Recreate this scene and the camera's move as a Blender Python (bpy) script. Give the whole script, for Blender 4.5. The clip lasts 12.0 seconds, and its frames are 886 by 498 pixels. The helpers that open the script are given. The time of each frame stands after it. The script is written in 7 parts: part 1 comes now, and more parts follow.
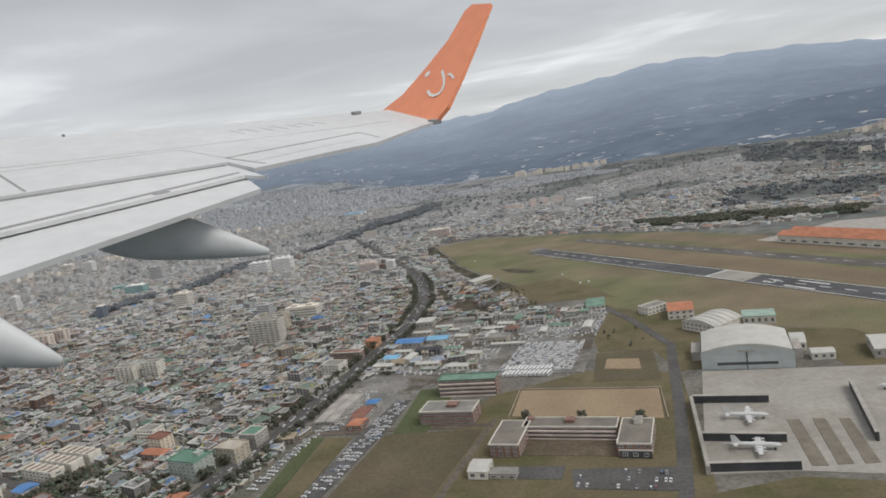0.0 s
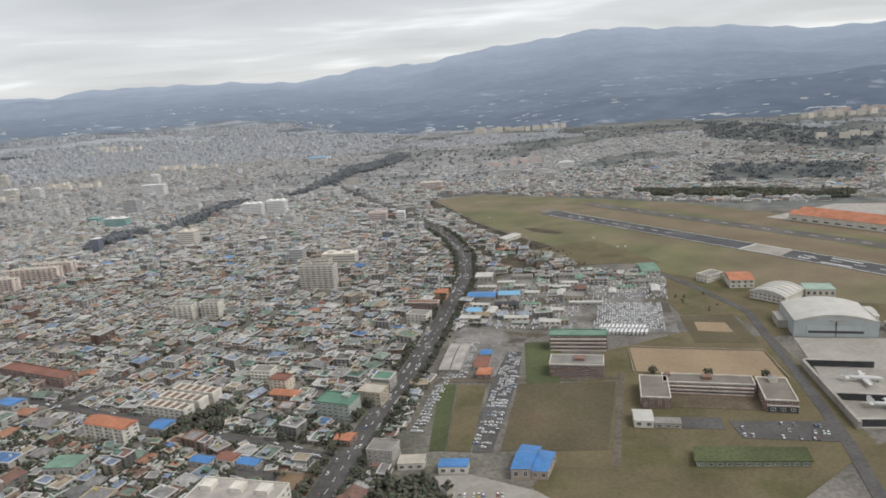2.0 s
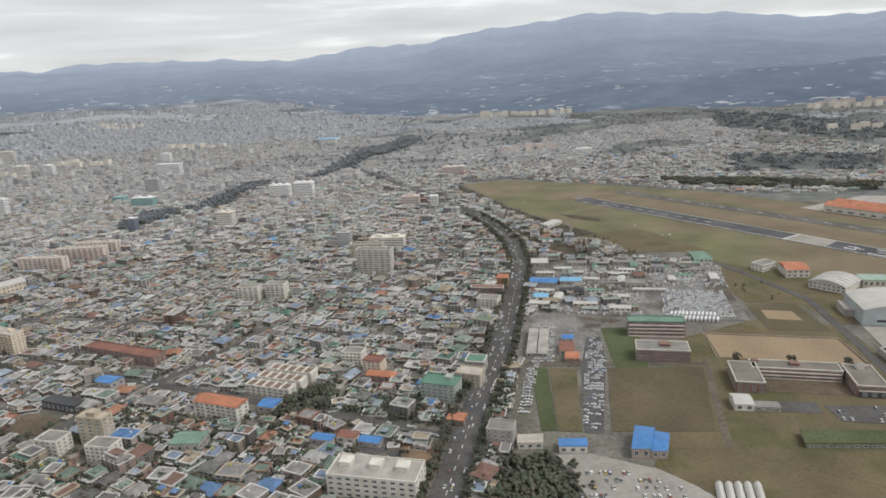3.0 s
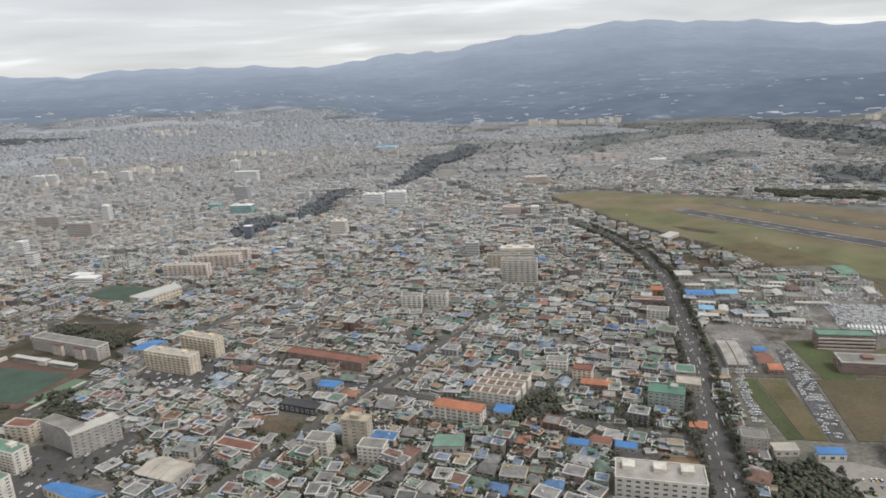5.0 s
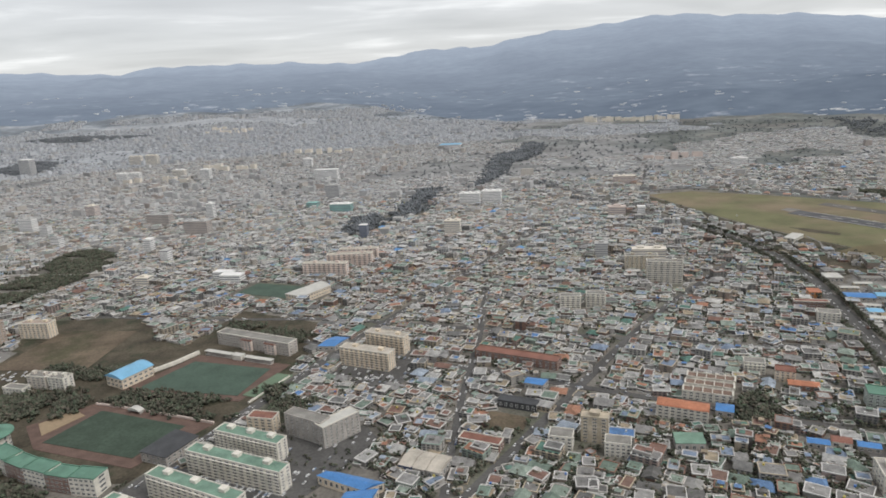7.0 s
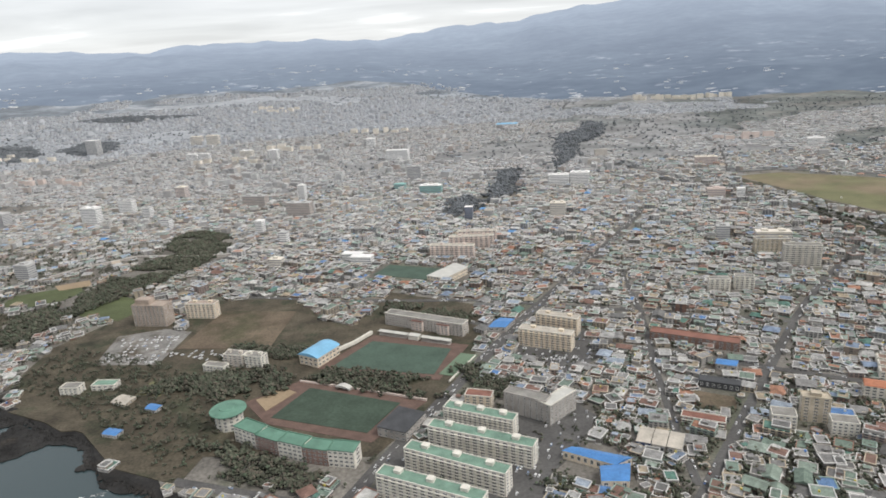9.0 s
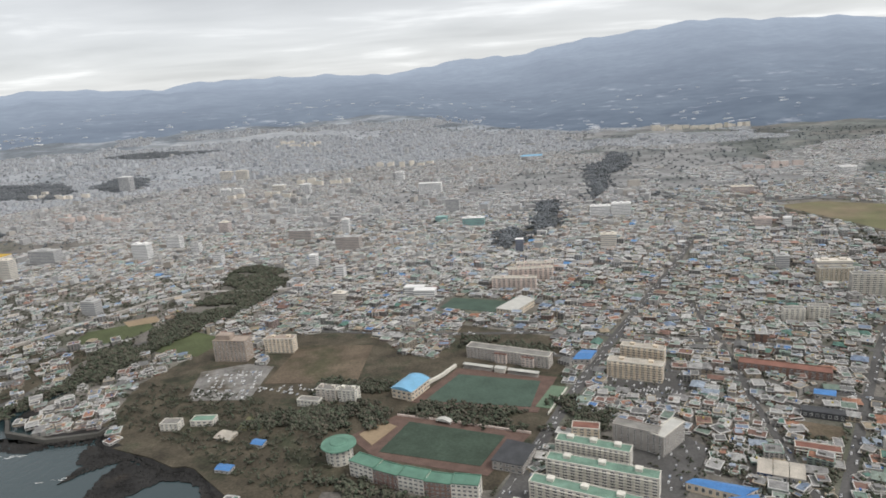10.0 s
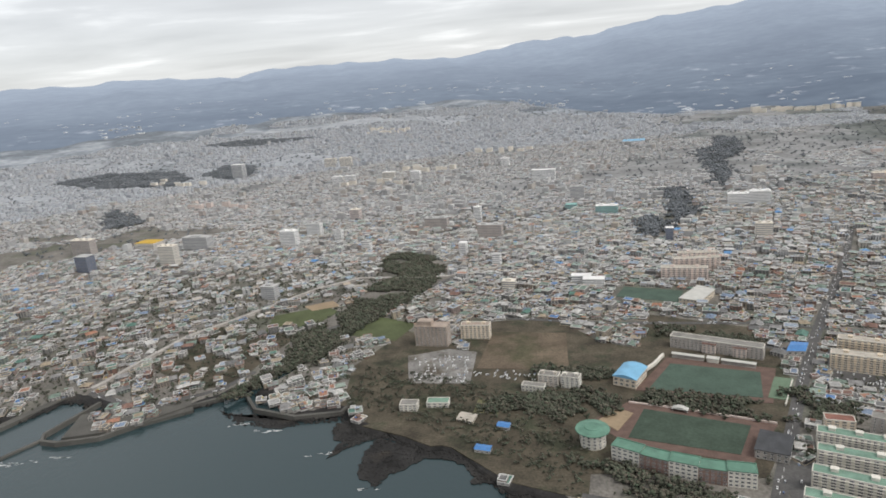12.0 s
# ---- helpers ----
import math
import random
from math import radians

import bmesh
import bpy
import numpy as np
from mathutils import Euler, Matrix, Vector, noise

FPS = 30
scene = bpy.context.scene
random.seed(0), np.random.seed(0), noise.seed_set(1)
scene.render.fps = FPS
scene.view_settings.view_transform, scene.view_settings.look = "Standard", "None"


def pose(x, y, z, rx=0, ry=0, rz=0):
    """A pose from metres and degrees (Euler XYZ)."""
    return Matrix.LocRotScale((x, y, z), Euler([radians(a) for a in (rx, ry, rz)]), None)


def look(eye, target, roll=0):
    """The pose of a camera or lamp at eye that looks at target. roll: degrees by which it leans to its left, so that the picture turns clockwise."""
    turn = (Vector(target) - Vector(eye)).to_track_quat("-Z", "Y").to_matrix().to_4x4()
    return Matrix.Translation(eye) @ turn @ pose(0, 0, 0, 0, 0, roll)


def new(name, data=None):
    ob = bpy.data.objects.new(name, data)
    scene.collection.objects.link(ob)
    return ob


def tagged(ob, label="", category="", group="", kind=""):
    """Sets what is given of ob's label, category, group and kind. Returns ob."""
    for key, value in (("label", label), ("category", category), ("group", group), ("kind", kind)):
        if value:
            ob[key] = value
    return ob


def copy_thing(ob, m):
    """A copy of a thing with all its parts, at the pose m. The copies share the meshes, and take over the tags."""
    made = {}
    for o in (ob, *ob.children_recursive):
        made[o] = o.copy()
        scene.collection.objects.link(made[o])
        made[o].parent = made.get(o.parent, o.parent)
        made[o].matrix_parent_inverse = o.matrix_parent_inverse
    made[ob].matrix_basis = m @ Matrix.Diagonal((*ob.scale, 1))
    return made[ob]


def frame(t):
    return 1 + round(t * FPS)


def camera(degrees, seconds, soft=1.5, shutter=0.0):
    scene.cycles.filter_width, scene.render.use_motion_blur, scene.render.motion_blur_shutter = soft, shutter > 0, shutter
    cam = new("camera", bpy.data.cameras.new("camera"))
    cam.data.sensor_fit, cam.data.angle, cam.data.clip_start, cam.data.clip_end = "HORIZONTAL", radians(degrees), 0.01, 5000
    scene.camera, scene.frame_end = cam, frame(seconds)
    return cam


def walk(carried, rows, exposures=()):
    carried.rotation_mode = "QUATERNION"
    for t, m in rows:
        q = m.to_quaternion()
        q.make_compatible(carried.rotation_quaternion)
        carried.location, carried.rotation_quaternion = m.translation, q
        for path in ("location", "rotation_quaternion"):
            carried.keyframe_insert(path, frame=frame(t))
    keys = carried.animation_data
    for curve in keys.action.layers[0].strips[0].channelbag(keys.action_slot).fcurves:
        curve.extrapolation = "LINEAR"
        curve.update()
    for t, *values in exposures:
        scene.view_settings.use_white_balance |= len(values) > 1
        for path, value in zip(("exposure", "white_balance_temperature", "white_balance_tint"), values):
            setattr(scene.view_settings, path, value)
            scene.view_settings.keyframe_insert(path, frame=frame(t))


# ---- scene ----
cam = camera(69.05, 12.0, soft=1.75)
ROWS = [
    (0.0, -0.60, -0.11, 78.60, 81.86, 9.40, 0.67),
    (0.5, -16.67, -1.09, 81.59, 81.58, 9.11, 0.93),
    (1.0, -33.56, -2.11, 84.56, 80.90, 7.60, 0.21),
    (1.5, -50.96, -3.13, 87.45, 78.01, 6.11, -2.91),
    (2.0, -68.61, -4.12, 90.25, 76.77, 4.47, -5.54),
    (2.5, -86.33, -5.05, 92.95, 75.66, 3.61, -6.45),
    (3.0, -103.99, -5.93, 95.54, 75.14, 3.34, -6.45),
    (5.0, -173.01, -9.03, 104.97, 75.72, 3.14, -4.98),
    (5.5, -189.91, -9.80, 107.19, 75.65, 3.41, -4.63),
    (6.0, -206.77, -10.60, 109.39, 76.50, 4.09, -3.87),
    (6.5, -223.67, -11.49, 111.62, 77.41, 3.37, -3.70),
    (7.0, -240.68, -12.48, 113.88, 75.41, 3.34, -2.89),
    (9.0, -311.13, -18.00, 123.79, 73.47, 3.64, -1.61),
    (9.5, -329.49, -19.87, 126.56, 75.13, 3.97, -1.55),
    (10.0, -348.10, -21.95, 129.44, 76.19, 4.35, -1.34),
    (10.5, -366.87, -24.23, 132.45, 76.88, 4.68, -0.23),
    (11.0, -385.65, -26.70, 135.54, 75.35, 5.76, 3.68),
    (11.5, -404.24, -29.33, 138.70, 74.37, 5.63, 4.39),
    (12.0, -422.36, -32.07, 141.88, 75.11, 5.33, 3.54),
]
EXPOSURES = [(0.0, 0.07), (1.0, 0.01), (1.5, 0.05), (2.0, 0.25), (3.0, 0.27), (5.0, 0.27), (7.0, 0.25), (8.0, 0.33), (9.0, 0.53), (9.5, 0.51), (10.0, 0.35), (10.5, 0.13), (11.0, 0.09), (11.5, 0.29), (12.0, 0.37)]
walk(cam, [(t, pose(x, y, z, rx, ry, rz)) for t, x, y, z, rx, ry, rz in ROWS], EXPOSURES)

# ---- world and sun: a grey overcast afternoon with brighter breaks in the cloud ----
world = bpy.data.worlds.new("overcast_sky")
scene.world = world
world.use_nodes = True
wn, wl = world.node_tree.nodes, world.node_tree.links
wn.clear()


def wnode(kind, **values):
    n = wn.new(kind)
    for key, value in values.items():
        n.inputs[key].default_value = value
    return n


w_coord = wnode("ShaderNodeTexCoord")
w_sep = wnode("ShaderNodeSeparateXYZ")
wl.new(w_coord.outputs["Generated"], w_sep.inputs[0])
w_up = wn.new("ShaderNodeMath")
w_up.operation = "MAXIMUM"
w_up.inputs[1].default_value = 0.0
wl.new(w_sep.outputs["Z"], w_up.inputs[0])
w_add = wn.new("ShaderNodeMath")
w_add.operation = "ADD"
w_add.inputs[1].default_value = 0.07
wl.new(w_up.outputs[0], w_add.inputs[0])
w_div = wn.new("ShaderNodeVectorMath")
w_div.operation = "DIVIDE"
w_comb = wnode("ShaderNodeCombineXYZ")
for axis in ("X", "Y", "Z"):
    wl.new(w_add.outputs[0], w_comb.inputs[axis])
wl.new(w_coord.outputs["Generated"], w_div.inputs[0])
wl.new(w_comb.outputs[0], w_div.inputs[1])
w_map = wnode("ShaderNodeMapping")
w_map.inputs["Scale"].default_value = (0.55, 0.8, 0.0)
w_map.inputs["Location"].default_value = (3.1, 0.7, 0.0)
wl.new(w_div.outputs[0], w_map.inputs["Vector"])
w_noise = wnode("ShaderNodeTexNoise", Scale=0.9, Detail=7.0, Roughness=0.52, Distortion=0.35)
wl.new(w_map.outputs[0], w_noise.inputs["Vector"])
w_ramp = wn.new("ShaderNodeValToRGB")
w_ramp.color_ramp.elements[0].position, w_ramp.color_ramp.elements[0].color = 0.34, (0.485, 0.489, 0.497, 1)
w_ramp.color_ramp.elements[1].position, w_ramp.color_ramp.elements[1].color = 0.72, (0.85, 0.854, 0.858, 1)
w_mid = w_ramp.color_ramp.elements.new(0.56)
w_mid.color = (0.59, 0.594, 0.602, 1)
wl.new(w_noise.outputs["Fac"], w_ramp.inputs[0])
w_low = wnode("ShaderNodeMapRange", **{"From Min": 0.05, "From Max": 0.3, "To Min": 1.02, "To Max": 0.88})
wl.new(w_up.outputs[0], w_low.inputs["Value"])
w_cloud = wn.new("ShaderNodeVectorMath")
w_cloud.operation = "SCALE"
wl.new(w_ramp.outputs[0], w_cloud.inputs[0])
wl.new(w_low.outputs[0], w_cloud.inputs["Scale"])
w_sky = wn.new("ShaderNodeTexSky")
w_sky.sky_type, w_sky.sun_disc = "NISHITA", False
w_sky.sun_elevation, w_sky.sun_rotation = radians(50), radians(119)
w_bg_sky = wnode("ShaderNodeBackground", Strength=0.014)
w_bg_cloud = wnode("ShaderNodeBackground", Strength=0.95)
wl.new(w_sky.outputs[0], w_bg_sky.inputs["Color"])
wl.new(w_cloud.outputs[0], w_bg_cloud.inputs["Color"])
w_sum = wn.new("ShaderNodeAddShader")
wl.new(w_bg_sky.outputs[0], w_sum.inputs[0])
wl.new(w_bg_cloud.outputs[0], w_sum.inputs[1])
w_out = wn.new("ShaderNodeOutputWorld")
wl.new(w_sum.outputs[0], w_out.inputs["Surface"])

sun_data = bpy.data.lights.new("sun", "SUN")
sun_data.energy, sun_data.angle, sun_data.color = 1.6, radians(30), (1.0, 0.96, 0.91)
sun = new("sun", sun_data)
sun.matrix_world = look((700, -300, 1300), (-200, 200, 0))


# ---- materials ----
def surface(name, color=(0.5, 0.5, 0.5), rough=0.85, var=0.3, scale=0.25, fine=3.0, bump=0.15, metal=0.0, palette=None, spec=0.3, tint=None, tint_scale=0.05, tint_at=(0.5, 0.62), haze_glow=None):
    """A node material in world metres: palette picks one colour a piece; var mottles at two scales; tint mixes a second
    colour in patches; an optional emission stands in for distance haze.
    """
    m = bpy.data.materials.new(name)
    m.use_nodes = True
    n, link = m.node_tree.nodes, m.node_tree.links
    bsdf = n["Principled BSDF"]
    bsdf.inputs["Roughness"].default_value, bsdf.inputs["Metallic"].default_value = rough, metal
    bsdf.inputs["Specular IOR Level"].default_value = spec
    geo = n.new("ShaderNodeNewGeometry")
    if palette:
        info = n.new("ShaderNodeObjectInfo")
        add = n.new("ShaderNodeMath")
        add.operation = "ADD"
        frac = n.new("ShaderNodeMath")
        frac.operation = "FRACT"
        link.new(geo.outputs["Random Per Island"], add.inputs[0])
        link.new(info.outputs["Random"], add.inputs[1])
        link.new(add.outputs[0], frac.inputs[0])
        ramp = n.new("ShaderNodeValToRGB")
        ramp.color_ramp.interpolation = "CONSTANT"
        total, at = sum(w for w, _ in palette), 0.0
        for i, (w, c) in enumerate(palette):
            if i < 2:
                e = ramp.color_ramp.elements[i]
                e.position = at
            else:
                e = ramp.color_ramp.elements.new(at)
            e.color = (*c, 1)
            at += w / total
        link.new(frac.outputs[0], ramp.inputs[0])
        col = ramp.outputs[0]
    else:
        rgb = n.new("ShaderNodeRGB")
        rgb.outputs[0].default_value = (*color, 1)
        col = rgb.outputs[0]
    if tint:
        tn = n.new("ShaderNodeTexNoise")
        tn.inputs["Scale"].default_value, tn.inputs["Detail"].default_value, tn.inputs["Roughness"].default_value = tint_scale, 6.0, 0.6
        link.new(geo.outputs["Position"], tn.inputs["Vector"])
        tr = n.new("ShaderNodeMapRange")
        tr.inputs["From Min"].default_value, tr.inputs["From Max"].default_value = tint_at
        link.new(tn.outputs["Fac"], tr.inputs["Value"])
        tm = n.new("ShaderNodeMix")
        tm.data_type = "RGBA"
        share = tr.outputs[0]
        if haze_glow:  # fields keep to the lower slope
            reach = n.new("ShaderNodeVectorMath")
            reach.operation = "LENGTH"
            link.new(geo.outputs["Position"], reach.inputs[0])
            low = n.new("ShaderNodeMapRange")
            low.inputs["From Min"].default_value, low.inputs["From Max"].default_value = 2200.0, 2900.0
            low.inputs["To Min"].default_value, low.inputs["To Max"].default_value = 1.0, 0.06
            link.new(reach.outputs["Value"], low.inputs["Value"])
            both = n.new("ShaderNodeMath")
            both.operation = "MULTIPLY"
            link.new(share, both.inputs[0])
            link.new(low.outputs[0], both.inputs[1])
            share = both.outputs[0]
        link.new(share, tm.inputs["Factor"])
        link.new(col, tm.inputs["A"])
        tm.inputs["B"].default_value = (*tint, 1)
        col = tm.outputs["Result"]
    for sc, amount in ((scale, var), (fine, var * 0.8)):
        no = n.new("ShaderNodeTexNoise")
        no.inputs["Scale"].default_value, no.inputs["Detail"].default_value = sc, 5.0
        link.new(geo.outputs["Position"], no.inputs["Vector"])
        mr = n.new("ShaderNodeMapRange")
        mr.inputs["From Min"].default_value, mr.inputs["From Max"].default_value = 0.3, 0.7
        mr.inputs["To Min"].default_value, mr.inputs["To Max"].default_value = 1 - amount, 1 + amount
        link.new(no.outputs["Fac"], mr.inputs["Value"])
        mul = n.new("ShaderNodeVectorMath")
        mul.operation = "SCALE"
        link.new(col, mul.inputs[0])
        link.new(mr.outputs[0], mul.inputs["Scale"])
        col = mul.outputs[0]
    link.new(col, bsdf.inputs["Base Color"])
    if bump:
        bp = n.new("ShaderNodeBump")
        bp.inputs["Strength"].default_value, bp.inputs["Distance"].default_value = bump, 0.1
        link.new(no.outputs["Fac"], bp.inputs["Height"])
        link.new(bp.outputs[0], bsdf.inputs["Normal"])
    # distance haze painted as emission, bluer and brighter further from the origin
    if haze_glow:
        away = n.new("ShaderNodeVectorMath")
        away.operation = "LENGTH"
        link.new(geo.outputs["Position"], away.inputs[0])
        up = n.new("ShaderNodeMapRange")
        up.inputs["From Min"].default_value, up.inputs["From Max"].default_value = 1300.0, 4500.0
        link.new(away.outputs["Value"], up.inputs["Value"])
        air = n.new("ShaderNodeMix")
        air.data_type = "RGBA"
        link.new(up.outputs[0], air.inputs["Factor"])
        air.inputs["A"].default_value, air.inputs["B"].default_value = (*haze_glow[0], 1), (*haze_glow[1], 1)
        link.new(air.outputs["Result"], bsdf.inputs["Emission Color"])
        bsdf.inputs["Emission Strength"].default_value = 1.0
    return m


CREAM = (0.48, 0.41, 0.31)
M_WALL = surface("house_walls", rough=0.85, var=0.2, scale=0.6, palette=[(28, (0.372, 0.356, 0.332)), (16, (0.283, 0.271, 0.251)), (16, (0.202, 0.194, 0.18)), (12, (0.324, 0.279, 0.218)), (9, (0.243, 0.207, 0.174)), (9, (0.182, 0.114, 0.089)), (6, (0.291, 0.227, 0.202)), (4, (0.21, 0.243, 0.21)), (4, (0.129, 0.123, 0.118))])
M_ROOF = surface("house_roofs", rough=0.75, var=0.3, scale=0.5, palette=[(24, (0.235, 0.23, 0.223)), (7, (0.273, 0.315, 0.367)), (13, (0.338, 0.334, 0.321)), (14, (0.15, 0.149, 0.144)), (11, (0.155, 0.202, 0.167)), (8, (0.244, 0.291, 0.249)), (4, (0.094, 0.179, 0.146)), (6, (0.179, 0.226, 0.301)), (2, (0.094, 0.188, 0.367)), (4, (0.32, 0.169, 0.113)), (9, (0.193, 0.117, 0.094)), (7, (0.31, 0.259, 0.188)), (6, (0.47, 0.461, 0.437))])
M_RIM = surface("parapet_paint", rough=0.8, var=0.15, palette=[(50, (0.6, 0.587, 0.563)), (20, (0.45, 0.43, 0.395)), (10, CREAM), (10, (0.279, 0.361, 0.312)), (6, (0.287, 0.164, 0.123))])
# haze painted into the town's colours in steps: paler, then bluer with distance
M_FARWALL = surface("hazed_far_walls", rough=0.9, var=0.12, scale=0.1, palette=[(20, (0.5, 0.5, 0.49)), (22, (0.41, 0.41, 0.405)), (20, (0.34, 0.335, 0.33)), (12, (0.43, 0.39, 0.34)), (8, (0.38, 0.32, 0.285)), (10, (0.28, 0.27, 0.26))])
M_FARROOF = surface("hazed_far_roofs", rough=0.9, var=0.15, scale=0.1, palette=[(30, (0.379, 0.375, 0.363)), (12, (0.515, 0.51, 0.495)), (22, (0.283, 0.28, 0.272)), (9, (0.281, 0.351, 0.313)), (9, (0.275, 0.334, 0.4)), (2, (0.127, 0.272, 0.499)), (6, (0.372, 0.233, 0.181)), (7, (0.384, 0.33, 0.266))])
M_HAZEWALL = surface("hazed_town_walls", rough=0.9, var=0.12, scale=0.1, bump=0, palette=[(14, (0.519, 0.519, 0.511)), (24, (0.432, 0.432, 0.428)), (24, (0.372, 0.369, 0.365)), (14, (0.432, 0.406, 0.372)), (8, (0.38, 0.338, 0.312)), (12, (0.303, 0.299, 0.294))])
M_HAZEROOF = surface("hazed_town_roofs", rough=0.9, var=0.15, scale=0.1, bump=0, palette=[(30, (0.428, 0.425, 0.419)), (14, (0.53, 0.527, 0.516)), (22, (0.353, 0.352, 0.349)), (10, (0.353, 0.391, 0.377)), (8, (0.353, 0.391, 0.432)), (6, (0.409, 0.344, 0.316)), (8, (0.437, 0.409, 0.372))])
M_DISTWALL = surface("hazed_distant_walls", rough=0.9, var=0.1, scale=0.1, bump=0, palette=[(16, (0.501, 0.514, 0.532)), (28, (0.432, 0.445, 0.464)), (28, (0.38, 0.393, 0.414)), (14, (0.432, 0.424, 0.415)), (10, (0.328, 0.341, 0.359))])
M_DISTROOF = surface("hazed_distant_roofs", rough=0.9, var=0.1, scale=0.1, bump=0, palette=[(30, (0.428, 0.443, 0.462)), (22, (0.381, 0.396, 0.415)), (14, (0.493, 0.507, 0.525)), (10, (0.381, 0.419, 0.423)), (9, (0.372, 0.409, 0.465)), (8, (0.419, 0.391, 0.381))])
# distant ground lightened and blued in place of haze
M_DISTSOIL = surface("hazed_distant_ground", (0.34, 0.355, 0.373), rough=0.95, var=0.2, scale=0.02, fine=0.2, tint=(0.25, 0.268, 0.283), tint_scale=0.006, bump=0)
M_GLASS = surface("window_glass", (0.075, 0.08, 0.087), rough=0.15, var=0.2, bump=0, spec=0.6)
# lighter copy of the window glass: far haze, and brighter car rows
M_FARGLASS = surface("lightened_glass", (0.24, 0.25, 0.265), rough=0.2, var=0.1, bump=0)
M_FRAME = surface("window_frame_paint", (0.6, 0.6, 0.58), rough=0.5, var=0.1)
M_WHITE = surface("white_painted_concrete", (0.66, 0.63, 0.56), var=0.14, scale=0.4)
M_CREAM = surface("cream_painted_concrete", (0.68, 0.585, 0.46), var=0.14, scale=0.4)
M_TAN = surface("tan_stone_cladding", (0.47, 0.41, 0.32), var=0.18, scale=0.4)
M_PINK = surface("pink_beige_concrete", (0.66, 0.56, 0.5), var=0.14)
M_CONC = surface("grey_concrete", (0.38, 0.355, 0.325), var=0.22, scale=0.3)
M_BRICK = surface("red_brick", (0.225, 0.14, 0.112), var=0.22, scale=0.5)
M_BROWN = surface("brown_cladding", (0.37, 0.305, 0.255), var=0.16)
M_GREENROOF = surface("green_roof_paint", (0.12, 0.235, 0.175), rough=0.6, var=0.2)
M_DULLGREEN = surface("weathered_green_roof_paint", (0.17, 0.27, 0.21), var=0.25)
M_BLUEROOF = surface("blue_sheet_roof", (0.08, 0.22, 0.48), rough=0.45, var=0.15, fine=1.5)
M_CYANROOF = surface("light_blue_sheet_roof", (0.2, 0.43, 0.62), rough=0.5, var=0.12)
M_ORANGEROOF = surface("orange_tile_roof", (0.44, 0.19, 0.115), var=0.22)
M_BROWNROOF = surface("brown_tile_roof", (0.2, 0.14, 0.11), var=0.22)
M_REDROOF = surface("faded_red_roof", (0.235, 0.115, 0.088), var=0.22)
M_GREYROOF = surface("grey_roof_felt", (0.25, 0.24, 0.22), var=0.25, scale=0.2)
M_WARMROOF = surface("grey_brown_roof_felt", (0.2, 0.18, 0.155), var=0.2, scale=0.2)
# roof colours of the nearest houses, darker and greener than the rest
M_NEARROOF = surface("near_house_roofs", rough=0.8, var=0.28, scale=0.5, palette=[(22, (0.2, 0.195, 0.187)), (12, (0.145, 0.19, 0.155)), (9, (0.2, 0.245, 0.205)), (14, (0.13, 0.127, 0.122)), (9, (0.175, 0.112, 0.09)), (5, (0.3, 0.155, 0.105)), (4, (0.11, 0.19, 0.33)), (8, (0.28, 0.275, 0.262)), (7, (0.25, 0.21, 0.155))])
M_WHITEROOF = surface("white_sheet_roof", (0.52, 0.51, 0.47), rough=0.5, var=0.1)
M_DARK = surface("dark_metal_cladding", (0.06, 0.062, 0.066), rough=0.6, var=0.25)
M_BEIGEROOF = surface("beige_roof", (0.46, 0.42, 0.36), var=0.2)
M_SOIL = surface("town_ground", (0.17, 0.158, 0.14), rough=0.95, var=0.35, scale=0.05, fine=0.8, tint=(0.115, 0.118, 0.09), tint_scale=0.02)
# far ground and field colours paled and greyed, haze included in the base colour
M_FARSOIL = surface("hazed_far_town_ground", (0.25, 0.25, 0.247), rough=0.95, var=0.3, scale=0.02, fine=0.2, tint=(0.14, 0.15, 0.146), tint_scale=0.006)
M_FIELDS = surface("hazed_far_fields", (0.125, 0.135, 0.127), rough=0.95, var=0.4, scale=0.012, fine=0.1, tint=(0.17, 0.166, 0.153), tint_scale=0.01)
M_HILLFIELD = surface("hazed_upland_fields", (0.17, 0.192, 0.215), rough=0.95, var=0.3, scale=0.006, fine=0.06, tint=(0.27, 0.29, 0.312), tint_scale=0.006, bump=0)
M_SCRUB = surface("brown_scrub_ground", (0.082, 0.07, 0.05), rough=0.95, var=0.4, scale=0.1, fine=1.0, tint=(0.045, 0.048, 0.03), tint_scale=0.06)
M_ASPHALT = surface("asphalt", (0.1, 0.097, 0.094), rough=0.9, var=0.25, scale=0.08, fine=1.0)
M_RUNWAY = surface("runway_asphalt", (0.095, 0.096, 0.102), rough=0.9, var=0.25, scale=0.06, tint=(0.125, 0.122, 0.12), tint_scale=0.03)
M_APRON = surface("apron_concrete", (0.345, 0.328, 0.295), rough=0.9, var=0.12, scale=0.08, fine=0.7, tint=(0.29, 0.27, 0.235), tint_scale=0.05)
M_GRASS = surface("winter_grass", (0.155, 0.154, 0.082), rough=0.95, var=0.22, scale=0.04, fine=1.2, tint=(0.195, 0.158, 0.105), tint_scale=0.012, tint_at=(0.45, 0.6))
M_GREENGRASS = surface("green_grass", (0.085, 0.1, 0.048), rough=0.95, var=0.25, scale=0.06, fine=1.2)
M_DRYGRASS = surface("dry_field", (0.14, 0.117, 0.068), rough=0.95, var=0.17, scale=0.07, fine=1.0, tint=(0.1, 0.095, 0.045), tint_scale=0.05)
M_BROWNFIELD = surface("brown_field_soil", (0.135, 0.105, 0.075), rough=0.95, var=0.28, scale=0.06, fine=1.0, tint=(0.075, 0.07, 0.042), tint_scale=0.04)
